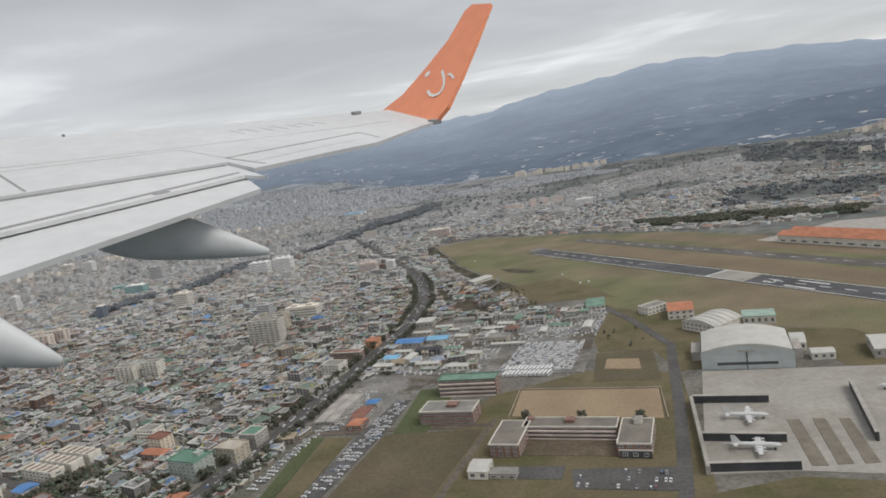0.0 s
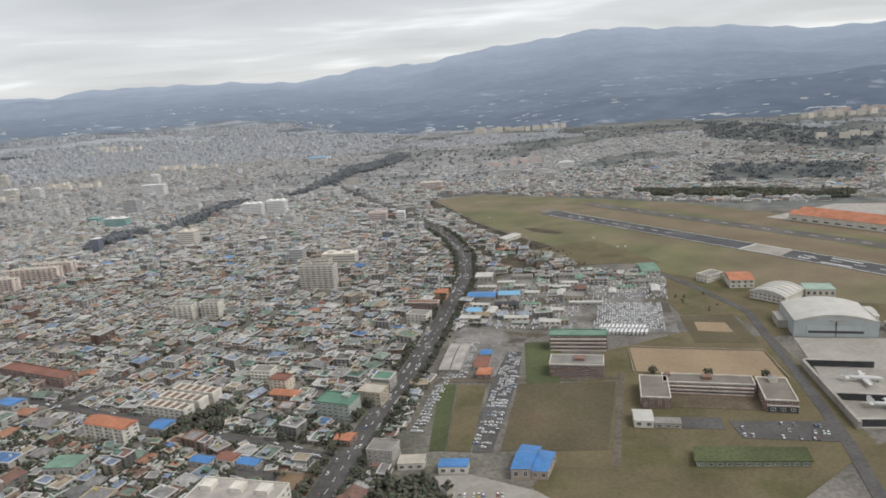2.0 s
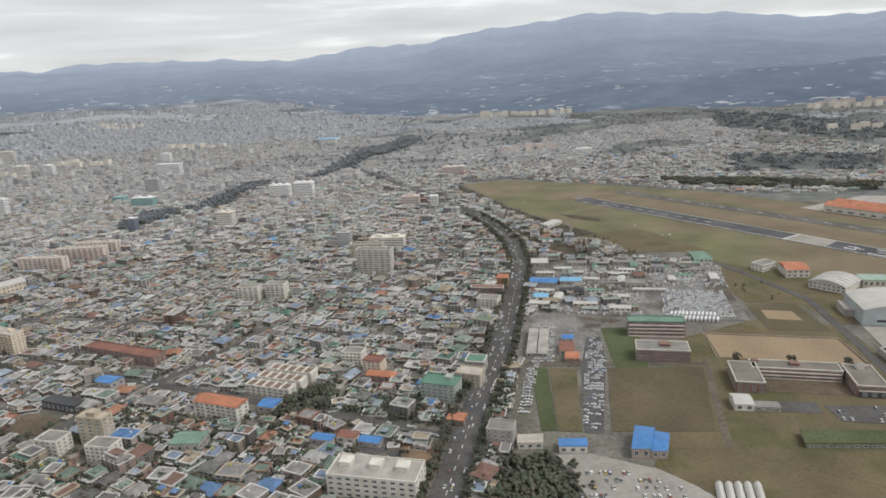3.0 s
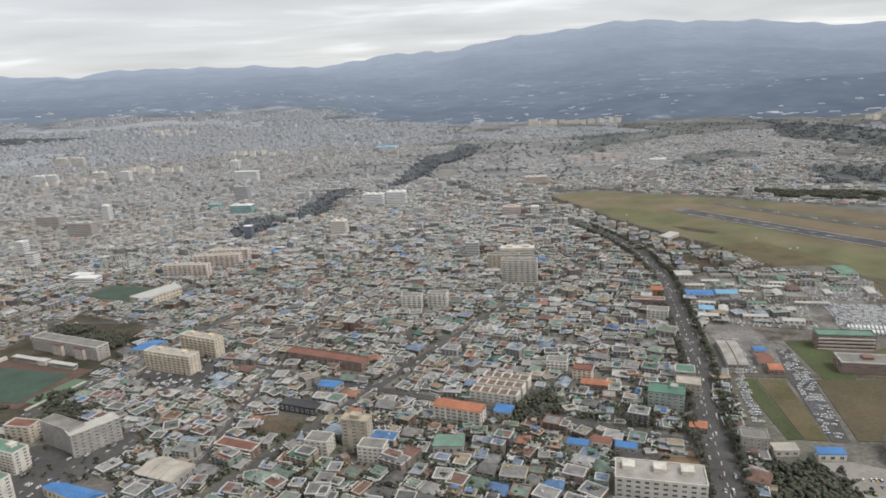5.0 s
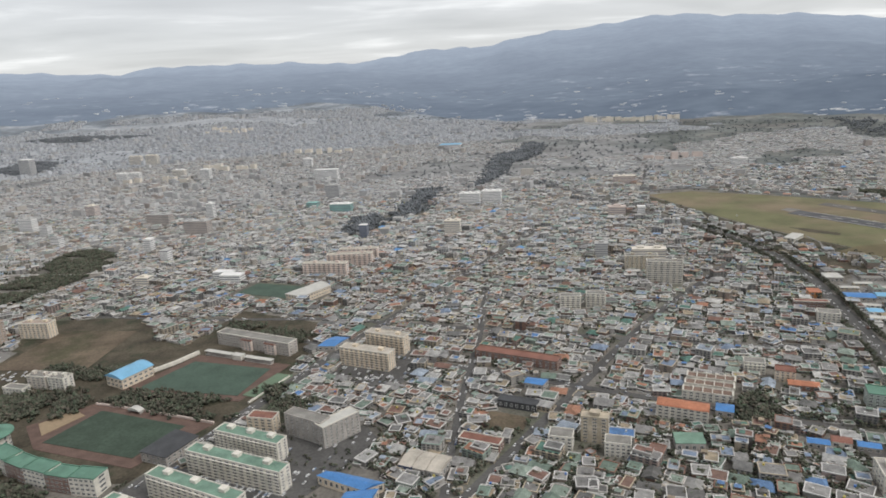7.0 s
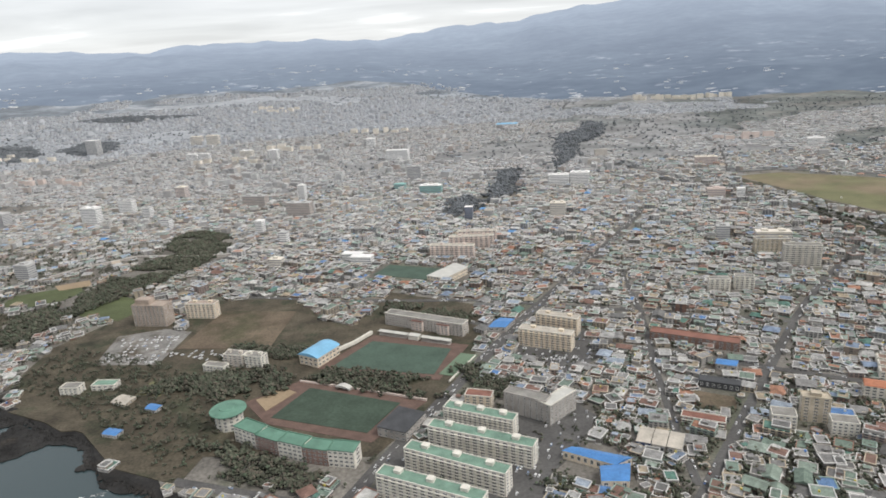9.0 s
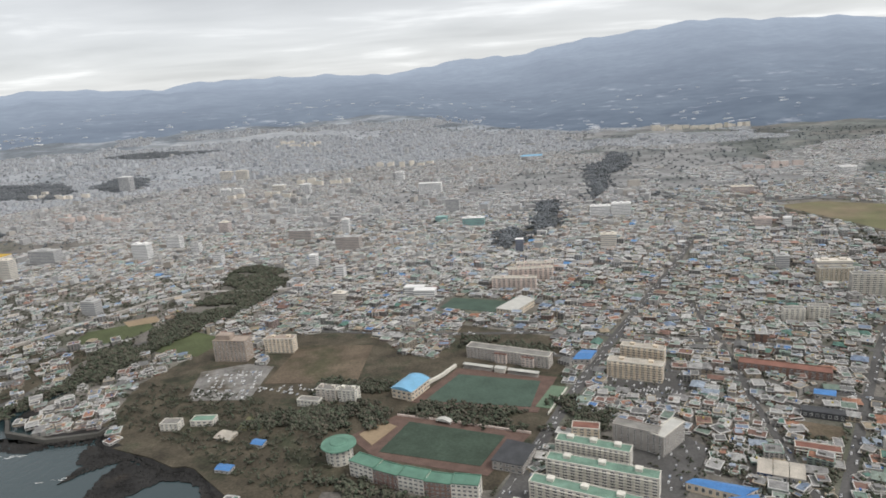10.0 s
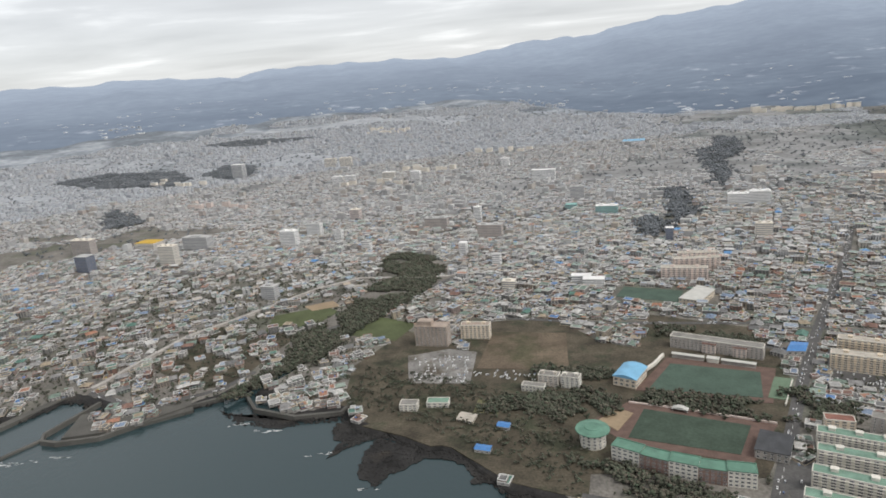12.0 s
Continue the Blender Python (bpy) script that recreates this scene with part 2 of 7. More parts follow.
M_FALLOW = surface("fallow_grass", (0.115, 0.098, 0.062), rough=0.95, var=0.16, scale=0.05, fine=0.8, tint=(0.135, 0.105, 0.07), tint_scale=0.035)
M_VERGE = surface("brown_runway_verge", (0.19, 0.15, 0.102), rough=0.95, var=0.15, scale=0.04, fine=0.8)
M_SAND = surface("sand_sports_ground", (0.3, 0.228, 0.15), rough=0.95, var=0.12, scale=0.08, fine=0.8)
M_TURF = surface("dark_sports_turf", (0.052, 0.075, 0.055), rough=0.9, var=0.22, scale=0.12, fine=1.0)
M_TURF2 = surface("green_sports_turf", (0.07, 0.105, 0.082), rough=0.9, var=0.15, scale=0.12, fine=1.0)
M_TRACK = surface("brick_red_running_track", (0.135, 0.09, 0.074), rough=0.9, var=0.18)
M_PAINT = surface("road_marking_paint", (0.7, 0.7, 0.68), rough=0.7, var=0.15, bump=0)
M_ROCK = surface("black_lava_rock", (0.024, 0.023, 0.022), rough=0.85, var=0.45, scale=0.12, fine=0.9, bump=0.6, tint=(0.04, 0.034, 0.028), tint_scale=0.05, tint_at=(0.54, 0.68))
M_SEAWALL = surface("sea_wall_concrete", (0.1, 0.096, 0.086), var=0.25, scale=0.1)
M_LEAF = surface("dark_foliage", (0.04, 0.055, 0.026), rough=0.9, var=0.45, scale=0.3, fine=2.0, palette=[(5, (0.073, 0.08, 0.057)), (4, (0.086, 0.089, 0.065)), (3, (0.103, 0.092, 0.072)), (2, (0.073, 0.093, 0.062))])
# far leaves lightened to blue-grey, with haze painted into the colour
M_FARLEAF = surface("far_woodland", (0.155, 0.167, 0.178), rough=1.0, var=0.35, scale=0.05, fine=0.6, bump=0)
M_BARK = surface("tree_bark", (0.1, 0.075, 0.05), var=0.3)
M_CAR = surface("car_paint", rough=0.3, var=0.03, bump=0, spec=0.5, palette=[(45, (0.75, 0.75, 0.74)), (20, (0.42, 0.43, 0.44)), (14, (0.1, 0.1, 0.105)), (8, (0.2, 0.22, 0.26)), (4, (0.35, 0.08, 0.06)), (4, (0.08, 0.15, 0.35)), (3, (0.55, 0.42, 0.08))])
M_BUSWHITE = surface("white_bus_paint", (0.76, 0.76, 0.75), rough=0.35, var=0.04, bump=0)
M_TYRE = surface("tyre_rubber", (0.02, 0.02, 0.02), var=0.1, bump=0)
# forest with aerial haze put into its emission
M_MOUNT = surface("hazed_distant_forest", (0.055, 0.065, 0.07), rough=1.0, var=0.34, scale=0.003, fine=0.02, bump=0, spec=0.0, tint=(0.2, 0.21, 0.22), tint_scale=0.014, tint_at=(0.6, 0.7), haze_glow=((0.07, 0.091, 0.132), (0.266, 0.308, 0.384)))

mw = bpy.data.materials.new("sea_water")
mw.use_nodes = True
b = mw.node_tree.nodes["Principled BSDF"]
b.inputs["Base Color"].default_value, b.inputs["Roughness"].default_value = (0.03, 0.052, 0.057, 1), 0.22
nw = mw.node_tree.nodes.new("ShaderNodeTexNoise")
nw.inputs["Scale"].default_value, nw.inputs["Detail"].default_value = 0.35, 6.0
gw = mw.node_tree.nodes.new("ShaderNodeNewGeometry")
mw.node_tree.links.new(gw.outputs["Position"], nw.inputs["Vector"])
bw = mw.node_tree.nodes.new("ShaderNodeBump")
bw.inputs["Strength"].default_value, bw.inputs["Distance"].default_value = 0.5, 0.25
mw.node_tree.links.new(nw.outputs["Fac"], bw.inputs["Height"])
mw.node_tree.links.new(bw.outputs[0], b.inputs["Normal"])
M_WATER = mw


# ---- mesh building ----
class Soup:
    """Faces gathered for one mesh; each piece keeps corners of its own, so that it is an island."""

    def __init__(self):
        self.v, self.f, self.m = [], [], []

    def add(self, verts, faces, mat=0):
        o = len(self.v)
        self.v += verts
        self.f += [tuple(i + o for i in q) for q in faces]
        self.m += mat if isinstance(mat, list) else [mat] * len(faces)

    def box(self, x, y, z, w, d, h, ang=0.0, mat=0, top=None, bottom=False):
        """Centre of the base, width, depth, height, turn in radians."""
        c, s = math.cos(ang), math.sin(ang)
        ring = [(x + c * a - s * e, y + s * a + c * e) for a, e in ((-w / 2, -d / 2), (w / 2, -d / 2), (w / 2, d / 2), (-w / 2, d / 2))]
        self.add([(*p, z) for p in ring] + [(*p, z + h) for p in ring], [(0, 1, 5, 4), (1, 2, 6, 5), (2, 3, 7, 6), (3, 0, 4, 7), (4, 5, 6, 7)] + ([(3, 2, 1, 0)] if bottom else []), [mat] * 4 + [mat if top is None else top] + ([mat] if bottom else []))

    def prism(self, poly, z0, z1, mat=0, top=None):
        n = len(poly)
        if sum(poly[i][0] * poly[(i + 1) % n][1] - poly[(i + 1) % n][0] * poly[i][1] for i in range(n)) < 0:
            poly = poly[::-1]
        self.add([(*p, z0) for p in poly] + [(*p, z1) for p in poly], [(i, (i + 1) % n, n + (i + 1) % n, n + i) for i in range(n)] + [tuple(range(n, 2 * n))], [mat] * n + [mat if top is None else top])

    def ring(self, x, y, z, w, d, h, t, ang=0.0, mat=0):
        """A rectangular rim of thickness t."""
        c, s = math.cos(ang), math.sin(ang)
        vs = []
        for k in (0, t):
            for zz in (z, z + h):
                vs += [(x + c * a - s * e, y + s * a + c * e, zz) for a, e in ((-w / 2 + k, -d / 2 + k), (w / 2 - k, -d / 2 + k), (w / 2 - k, d / 2 - k), (-w / 2 + k, d / 2 - k))]
        fs = []
        for i in range(4):
            j = (i + 1) % 4
            fs += [(i, j, 4 + j, 4 + i), (4 + i, 4 + j, 12 + j, 12 + i), (12 + i, 12 + j, 8 + j, 8 + i)]
        self.add(vs, fs, mat)

    def gable(self, x, y, z, w, d, h, ang=0.0, mat=0, over=0.12, hip=0.0):
        """A pitched roof with its ridge along the width; hip > 0 pulls the ridge's ends in."""
        c, s = math.cos(ang), math.sin(ang)
        W, D = w / 2 + over, d / 2 + over
        pts = [(-W, -D, 0), (W, -D, 0), (W, D, 0), (-W, D, 0), (-W + hip, 0, h), (W - hip, 0, h)]
        self.add([(x + c * a - s * e, y + s * a + c * e, z + k) for a, e, k in pts], [(0, 1, 5, 4), (2, 3, 4, 5), (1, 2, 5), (3, 0, 4), (3, 2, 1, 0)], mat)

    def barrel(self, x, y, z, w, d, h, ang=0.0, mat=0, n=10, end=None, thick=0.0):
        """A curved roof, arched across the width, straight along the depth."""
        c, s = math.cos(ang), math.sin(ang)
        vs = []
        for e in (-d / 2, d / 2):
            for i in range(n + 1):
                a, k = -w / 2 + w * i / n, h * (1 - (2 * i / n - 1) ** 2)
                vs.append((x + c * a - s * e, y + s * a + c * e, z + k))
        fs = [(i, i + 1, n + 2 + i, n + 1 + i) for i in range(n)] + [tuple(range(n, -1, -1)), tuple(range(n + 1, 2 * n + 2))]
        self.add(vs, fs, [mat] * n + [mat if end is None else end] * 2)

    def cylinder(self, x, y, z, r, h, mat=0, n=10, r2=None):
        r2 = r if r2 is None else r2
        vs = [(x + r * math.cos(6.2832 * i / n), y + r * math.sin(6.2832 * i / n), z) for i in range(n)] + [(x + r2 * math.cos(6.2832 * i / n), y + r2 * math.sin(6.2832 * i / n), z + h) for i in range(n)]
        self.add(vs, [(i, (i + 1) % n, n + (i + 1) % n, n + i) for i in range(n)] + [tuple(range(n, 2 * n))], mat)

    def blob(self, x, y, z, r, rz, mat=0):
        """A small eight-faced clump of leaves, unevenly shaped."""
        q = [random.uniform(0.7, 1.25) for _ in range(6)]
        self.add([(x + r * q[0], y, z), (x, y + r * q[1], z), (x - r * q[2], y, z), (x, y - r * q[3], z), (x, y, z + rz * q[4]), (x, y, z - rz * q[5])], [(0, 1, 4), (1, 2, 4), (2, 3, 4), (3, 0, 4), (1, 0, 5), (2, 1, 5), (3, 2, 5), (0, 3, 5)], mat)

    def mesh(self, name, mats):
        me = bpy.data.meshes.new(name)
        me.from_pydata(self.v, [], self.f)
        for m in mats:
            me.materials.append(m)
        if len(mats) > 1:
            me.polygons.foreach_set("material_index", self.m)
        me.update()
        return me


def root(name, x, y, z=0.0, ang=0.0, label="", category="", group="", kind=""):
    ob = new(name)
    ob.empty_display_size = 0.5
    ob.matrix_world = Matrix.Translation((x, y, z)) @ Matrix.Rotation(ang, 4, "Z")
    return tagged(ob, label, category, group, kind)


def part(name, soup, mats, parent, label="", at=None):
    """One mesh under a thing or a part, in its parent's own space."""
    me = soup if isinstance(soup, bpy.types.Mesh) else soup.mesh(name, mats if isinstance(mats, (list, tuple)) else [mats])
    ob = new(name, me)
    ob.parent = parent
    if at is not None:
        ob.matrix_basis = at
    return tagged(ob, label)


def sheet(name, poly, z, mat, label, category, kind="structure", thick=0.5):
    """A flat piece of ground with real thickness."""
    s = Soup()
    s.prism(poly, z - thick, z)
    return tagged(new(name, s.mesh(name, [mat])), label, category, kind=kind)


def strip(points, width):
    """The outline of a way of that width along a line of points."""
    a, b2 = [], []
    for i, p in enumerate(points):
        q, r = points[max(i - 1, 0)], points[min(i + 1, len(points) - 1)]
        dx, dy = r[0] - q[0], r[1] - q[1]
        k = width / 2 / math.hypot(dx, dy)
        a.append((p[0] - dy * k, p[1] + dx * k))
        b2.append((p[0] + dy * k, p[1] - dx * k))
    return a + b2[::-1]


def inside(px, py, poly):
    """Which of the points lie in the outline."""
    px, py = np.asarray(px, float), np.asarray(py, float)
    hit = np.zeros(px.shape, bool)
    n = len(poly)
    for i in range(n):
        (x0, y0), (x1, y1) = poly[i], poly[(i + 1) % n]
        if y0 != y1:
            hit ^= ((y0 > py) != (y1 > py)) & (px < (x1 - x0) * (py - y0) / (y1 - y0) + x0)
    return hit


def smooth(t):
    t = np.clip(t, 0, 1)
    return t * t * (3 - 2 * t)


def land_height(x, y):
    """Level by the shore, then rising gently inland."""
    r = np.hypot(np.asarray(x) + 210, y)
    east = smooth((np.degrees(np.arctan2(np.asarray(x) + 210, y)) + 8) / 14)
    plain = np.maximum(r - 820, 0) * 0.020 * smooth((r - 820) / 300)
    upland = 4.7e-5 * np.clip(r - 1000, 0, 1150) ** 2
    return plain + upland * (1 - east)


GRID = radians(-27)


# ---- land, sea and mountains ----
COAST = [(-4800, 330), (-1500, 250), (-900, 235), (-660, 238), (-646, 256), (-628, 250), (-600, 228), (-566, 246), (-553, 258), (-541, 251), (-520, 226), (-497, 227), (-488, 214), (-470, 203), (-446, 192), (-426, 168), (-402, 152), (-372, 136), (-330, 118), (-250, 96), (-100, 70), (200, 30), (1500, -120), (4800, -300)]
shore_x, shore_y = [p[0] for p in COAST], [p[1] for p in COAST]


def shore(x):
    return np.interp(x, shore_x, shore_y) + 1.6 * np.sin(np.asarray(x) * 0.21) + 1.1 * np.sin(np.asarray(x) * 0.57 + 1)


def grid_mesh(name, X, Y, Z, mat, shade=True):
    rows, cols = X.shape
    me = bpy.data.meshes.new(name)
    idx = np.arange(rows * cols).reshape(rows, cols)
    quads = np.stack([idx[:-1, :-1], idx[:-1, 1:], idx[1:, 1:], idx[1:, :-1]], -1).reshape(-1, 4)
    me.from_pydata(np.stack([X, Y, Z], -1).reshape(-1, 3).tolist(), [], quads.tolist())
    me.materials.append(mat)
    if shade:
        me.polygons.foreach_set("use_smooth", [True] * len(me.polygons))
    me.update()
    return me


gx = np.concatenate([np.linspace(-4800, -760, 70), np.linspace(-740, -240, 170), np.linspace(-230, 300, 60), np.linspace(330, 2400, 60), np.linspace(2480, 4800, 20)])
steps = np.concatenate([[0, 0, 1.5, 6], np.linspace(20, 700, 30), np.linspace(730, 2300, 80), np.linspace(2400, 4300, 16)])
GX, GS = np.meshgrid(gx, steps)
GY = shore(GX) + GS
GZ = land_height(GX, GY)
GZ[0], GZ[1], GZ[2] = -3.0, -0.9, -0.25
ground_mesh = grid_mesh("ground", GX, GY, GZ, M_SOIL, False)
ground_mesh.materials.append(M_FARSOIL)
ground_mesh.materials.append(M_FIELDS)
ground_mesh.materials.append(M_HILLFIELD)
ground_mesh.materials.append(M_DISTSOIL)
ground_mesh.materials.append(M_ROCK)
# far faces take the grounds whose colour already holds the haze
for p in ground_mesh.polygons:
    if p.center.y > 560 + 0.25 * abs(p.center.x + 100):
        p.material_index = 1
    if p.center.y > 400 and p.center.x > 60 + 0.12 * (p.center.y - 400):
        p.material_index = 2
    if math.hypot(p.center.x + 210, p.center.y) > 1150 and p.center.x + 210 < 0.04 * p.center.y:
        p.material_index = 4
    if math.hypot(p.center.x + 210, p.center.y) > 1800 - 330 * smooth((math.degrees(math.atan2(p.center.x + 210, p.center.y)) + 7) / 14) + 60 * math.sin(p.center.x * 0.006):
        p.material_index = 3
for p in ground_mesh.polygons:
    if -900 < p.center.x < -300 and p.center.y < float(shore(p.center.x)) + 12:
        p.material_index = 5
ground = tagged(new("ground", ground_mesh), "dark earth and paving between the town's houses", "ground", kind="structure")

wx, wy = np.meshgrid(np.linspace(-4900, 4900, 40), np.linspace(-4900, 900, 40))
water = tagged(new("water", grid_mesh("water", wx, wy, np.full(wx.shape, -1.6), M_WATER)), "dark blue-green calm sea water along the shore", "sea", kind="structure")

# a broad shield of forested mountain behind the town, its crest rising to one side
AZ, UP = np.meshgrid(np.radians(np.linspace(-62, 62, 260)), np.concatenate([np.linspace(0, 1, 60), [1.02, 1.04]]))
deg = np.degrees(AZ)
edge = 1960 - 450 * smooth((deg + 7) / 14) - 120 * smooth((deg - 8) / 20) + 30 * np.sin(deg * 0.5) + 18 * np.sin(deg * 1.3 + 1)
RR = edge + (4500 - edge) * UP
crest = 282 + 150 * np.exp(-((deg - 20.5) / 13.5) ** 2) + 9 * np.sin(deg * 0.62 + 1.2) + 12 * np.sin(deg * 0.33 + 0.4) * (deg < 5) + 5 * np.sin(deg * 1.7) + 3 * np.sin(deg * 3.1 + 2) + 9 * np.abs(np.sin(deg * 0.55 + 0.3)) * smooth((-8 - deg) / 8)
MX, MY = -210 + RR * np.sin(AZ), RR * np.cos(AZ)
foot = np.maximum(land_height(MX, MY), land_height(MX[:1], MY[:1])) - 6 * (UP < 0.001)
s_up = np.clip(UP, 0, 1)
rough = np.array([noise.fractal(Vector((x * 0.0022, y * 0.0022, 3.3)), 1.0, 2.1, 5) for x, y in zip(MX.ravel(), MY.ravel())]).reshape(MX.shape)
MZ = foot + 1.5 + (crest - foot) * (0.25 * s_up + 0.75 * s_up ** 2.0) + rough * 20 * s_up * (1 - 0.75 * s_up)
for a0, r0, hh, ww in ((24.5, 1720, 24, 150), (33, 2900, 30, 300), (14, 2700, 12, 180), (34, 1800, 34, 170), (-6, 3300, 22, 260), (42, 1900, 44, 200), (8, 3500, 35, 260), (-24, 3500, 38, 250), (-33, 3300, 35, 200)):
    cx, cy = -210 + r0 * math.sin(radians(a0)), r0 * math.cos(radians(a0))
    MZ += hh * np.exp(-((MX - cx) ** 2 + (MY - cy) ** 2) / (2 * (ww / 1.6) ** 2))
MZ[-2], MZ[-1] = MZ[-3] - 60, -20
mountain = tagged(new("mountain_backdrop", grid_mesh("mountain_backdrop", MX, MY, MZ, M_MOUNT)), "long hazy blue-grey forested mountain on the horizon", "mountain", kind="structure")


def slope_height(x, y):
    """The mountain's height above a place on its lower slopes."""
    a, r = math.degrees(math.atan2(x + 210, y)), math.hypot(x + 210, y)
    i = min(max((a + 62) / 124 * 259, 0), 258)
    j = int(i)
    low = float(edge[0, j])
    k = min(max((r - low) / (4500 - low) * 59, 0), 58)
    n = int(k)
    f, g = i - j, k - n
    return float((MZ[n, j] * (1 - f) + MZ[n, j + 1] * f) * (1 - g) + (MZ[n + 1, j] * (1 - f) + MZ[n + 1, j + 1] * f) * g)


# ---- ground surfaces ----
M_YARD = surface("worn_yard_paving", (0.215, 0.207, 0.194), rough=0.9, var=0.3, scale=0.1, fine=0.8, tint=(0.1, 0.085, 0.065), tint_scale=0.06)
PLOTS = []  # outlines that the town's houses keep off


def plot(name, poly, z, mat, label, category="ground", keep=True):
    if keep:
        PLOTS.append(poly)
    return sheet(name, poly, z + 0.0031 * (len(PLOTS) % 29), mat, label, category)


AIRFIELD = [(-88, 100), (-72, 160), (-57, 203), (-43, 250), (-26, 307), (30, 306), (34, 342), (13, 388), (-8, 457), (-28, 578), (20, 582), (84, 527), (152, 456), (200, 420), (300, 400), (420, 330), (900, 60), (-60, 40)]
PLOTS.append(AIRFIELD)
plot("fence_scrub", [(-29, 308), (30, 307), (34, 340), (13, 386), (-8, 457), (-28, 575), (-36, 575), (-28, 440), (-22, 400), (-22, 354)], 0.03, M_SCRUB, "rough brown ground beside the airfield fence", "scrub")
plot("airfield_grass", [(-26, 575), (18, 578), (82, 522), (150, 452), (186, 380), (420, 300), (420, 120), (126, 190), (123, 211), (103, 226), (83, 246), (72, 266), (61, 284), (53, 303), (36, 338), (15, 384), (-6, 457)], 0.06, M_GRASS, "yellow-green winter grass of the airfield", "grass")
plot("runway_verge", strip([(88, 436), (340, -112)], 22), 0.09, M_VERGE, "brown dry grass between runway and taxiway", "grass")
plot("taxiway_verge", strip([(126, 462), (384, -96)], 20), 0.08, M_VERGE, "brown dry grass beyond the taxiway", "grass")
plot("airfield_rough", [(22, 88), (38, 127), (62, 129), (78, 122), (170, 82), (200, 30), (20, 30)], 0.03, M_DRYGRASS, "rough olive grass below the apron", "grass")
plot("hangar_rough", [(100, 226), (123, 211), (126, 190), (420, 120), (420, 40), (215, 143), (113, 178), (104, 182)], 0.02, M_DRYGRASS, "rough olive grass behind the stores", "grass")
plot("runway", strip([(50, 465), (330, -138)], 16), 0.14, M_RUNWAY, "dark asphalt runway with white markings", "runway")
plot("taxiway", strip([(86, 486.5), (360, -92)], 12), 0.12, surface("worn_taxiway_paving", (0.13, 0.122, 0.112), rough=0.9, var=0.25, scale=0.05, fine=0.6), "grey asphalt taxiway beside the runway", "taxiway")
plot("runway_end", [(46, 476), (54, 480), (60, 470), (48, 466)], 0.1, M_YARD, "pale worn paving at the runway's end", "runway")
plot("terminal_apron", [(170, 380), (196, 318), (330, 40), (420, 60), (420, 300), (230, 400)], 0.10, M_CONC, "grey concrete apron in front of the terminal", "apron")
plot("runway_threshold", [(113, 312), (127.5, 318.5), (135, 299), (123, 292)], 0.26, M_APRON, "pale concrete patch across the runway", "runway")
plot("hangar_apron", [(66, 194), (113, 178), (215, 143), (170, 84), (78, 125), (63, 131), (44, 135)], 0.12, M_APRON, "wide beige concrete apron before the hangar", "apron")
plot("school_lawn", [(-36, 135), (-22, 131), (8, 108), (44, 128), (60, 196), (34, 210), (0, 200), (-18, 170), (-30, 168)], 0.04, M_DRYGRASS, "patchy dry grass round the low brick school", "grass")
plot("sand_field", [(5, 182), (45, 166), (50, 186), (10, 201)], 0.10, M_SAND, "bare sand sports ground of a school", "sports ground")
plot("practice_grass", [(33, 199), (53, 193), (59, 221), (40, 226)], 0.08, M_FALLOW, "dull brown practice field", "grass")
plot("practice_sand", [(39, 209), (50, 204), (52, 214), (42, 218)], 0.14, M_SAND, "small bare sand patch in the grass", "sports ground")
plot("school_court", [(5, 157), (28.5, 148.8), (31, 157), (7, 166)], 0.12, M_BROWNFIELD, "bare brown courtyard between the school wings", "yard")
plot("school_car_park", [(15, 137), (37, 130), (40, 140), (16, 146)], 0.12, M_ASPHALT, "dark asphalt car park", "car park")
plot("service_yard", [(-3, 147), (13, 142), (15, 148), (-2, 153)], 0.12, M_ASPHALT, "dark paved service yard", "yard")
plot("vehicle_yard", [(-46, 243), (4, 218), (32, 209), (43, 243), (60, 284), (31, 303), (-4, 312), (-22, 306), (-30, 280)], 0.06, M_YARD, "grey paved yard full of parked vehicles", "yard")
plot("works_lawn", [(-33, 172), (-24, 170), (-14, 200), (-12, 214), (-24, 216)], 0.07, M_GREENGRASS, "dull green lawn beside the brick blocks", "grass")
plot("works_yard", [(-57, 190), (-34, 184), (-24, 216), (-14, 222), (-46, 240)], 0.05, M_YARD, "worn paved ground between sheds", "yard")
plot("green_plot", [(-64.6, 149.4), (-60.3, 148.5), (-52.6, 187.7), (-57.9, 189.1)], 0.08, M_GREENGRASS, "narrow strip of fresh green crop", "field")
plot("tan_plot", [(-60, 148.4), (-54, 146.5), (-43.5, 184.4), (-52.2, 187)], 0.08, M_DRYGRASS, "narrow strip of bare tan field", "field")
plot("parking_strip", [(-53.5, 146), (-48.5, 145), (-31.5, 190), (-27, 208), (-32, 209), (-41.7, 185)], 0.08, M_ASPHALT, "narrow lane lined with parked cars", "car park")
plot("fallow_field", [(-46.2, 145), (-19.5, 139.3), (-3.8, 176.5), (-33.5, 182.5)], 0.08, M_FALLOW, "square fallow field of brown grass", "field")
plot("depot_car_park", [(-64, 137.5), (-55, 136), (-41, 126), (-35.5, 118), (-30, 104), (-44, 92), (-60, 96), (-62, 122)], 0.08, M_APRON, "pale concrete car park", "car park")
plot("drainage_strip", [(19.4, 420), (29, 412), (41, 394), (36, 389), (24, 403)], 0.1, M_SCRUB, "dark brown bare strip in the airfield grass", "field")
M_TRACKWAY = surface("worn_earth_track", (0.135, 0.115, 0.092), rough=0.95, var=0.25, scale=0.1, fine=0.8)
plot("field_path", strip([(0, 182), (-2.5, 176), (-11, 155), (-20, 132)], 2.0), 0.12, M_TRACKWAY, "worn earth track beside the fallow field", "path")
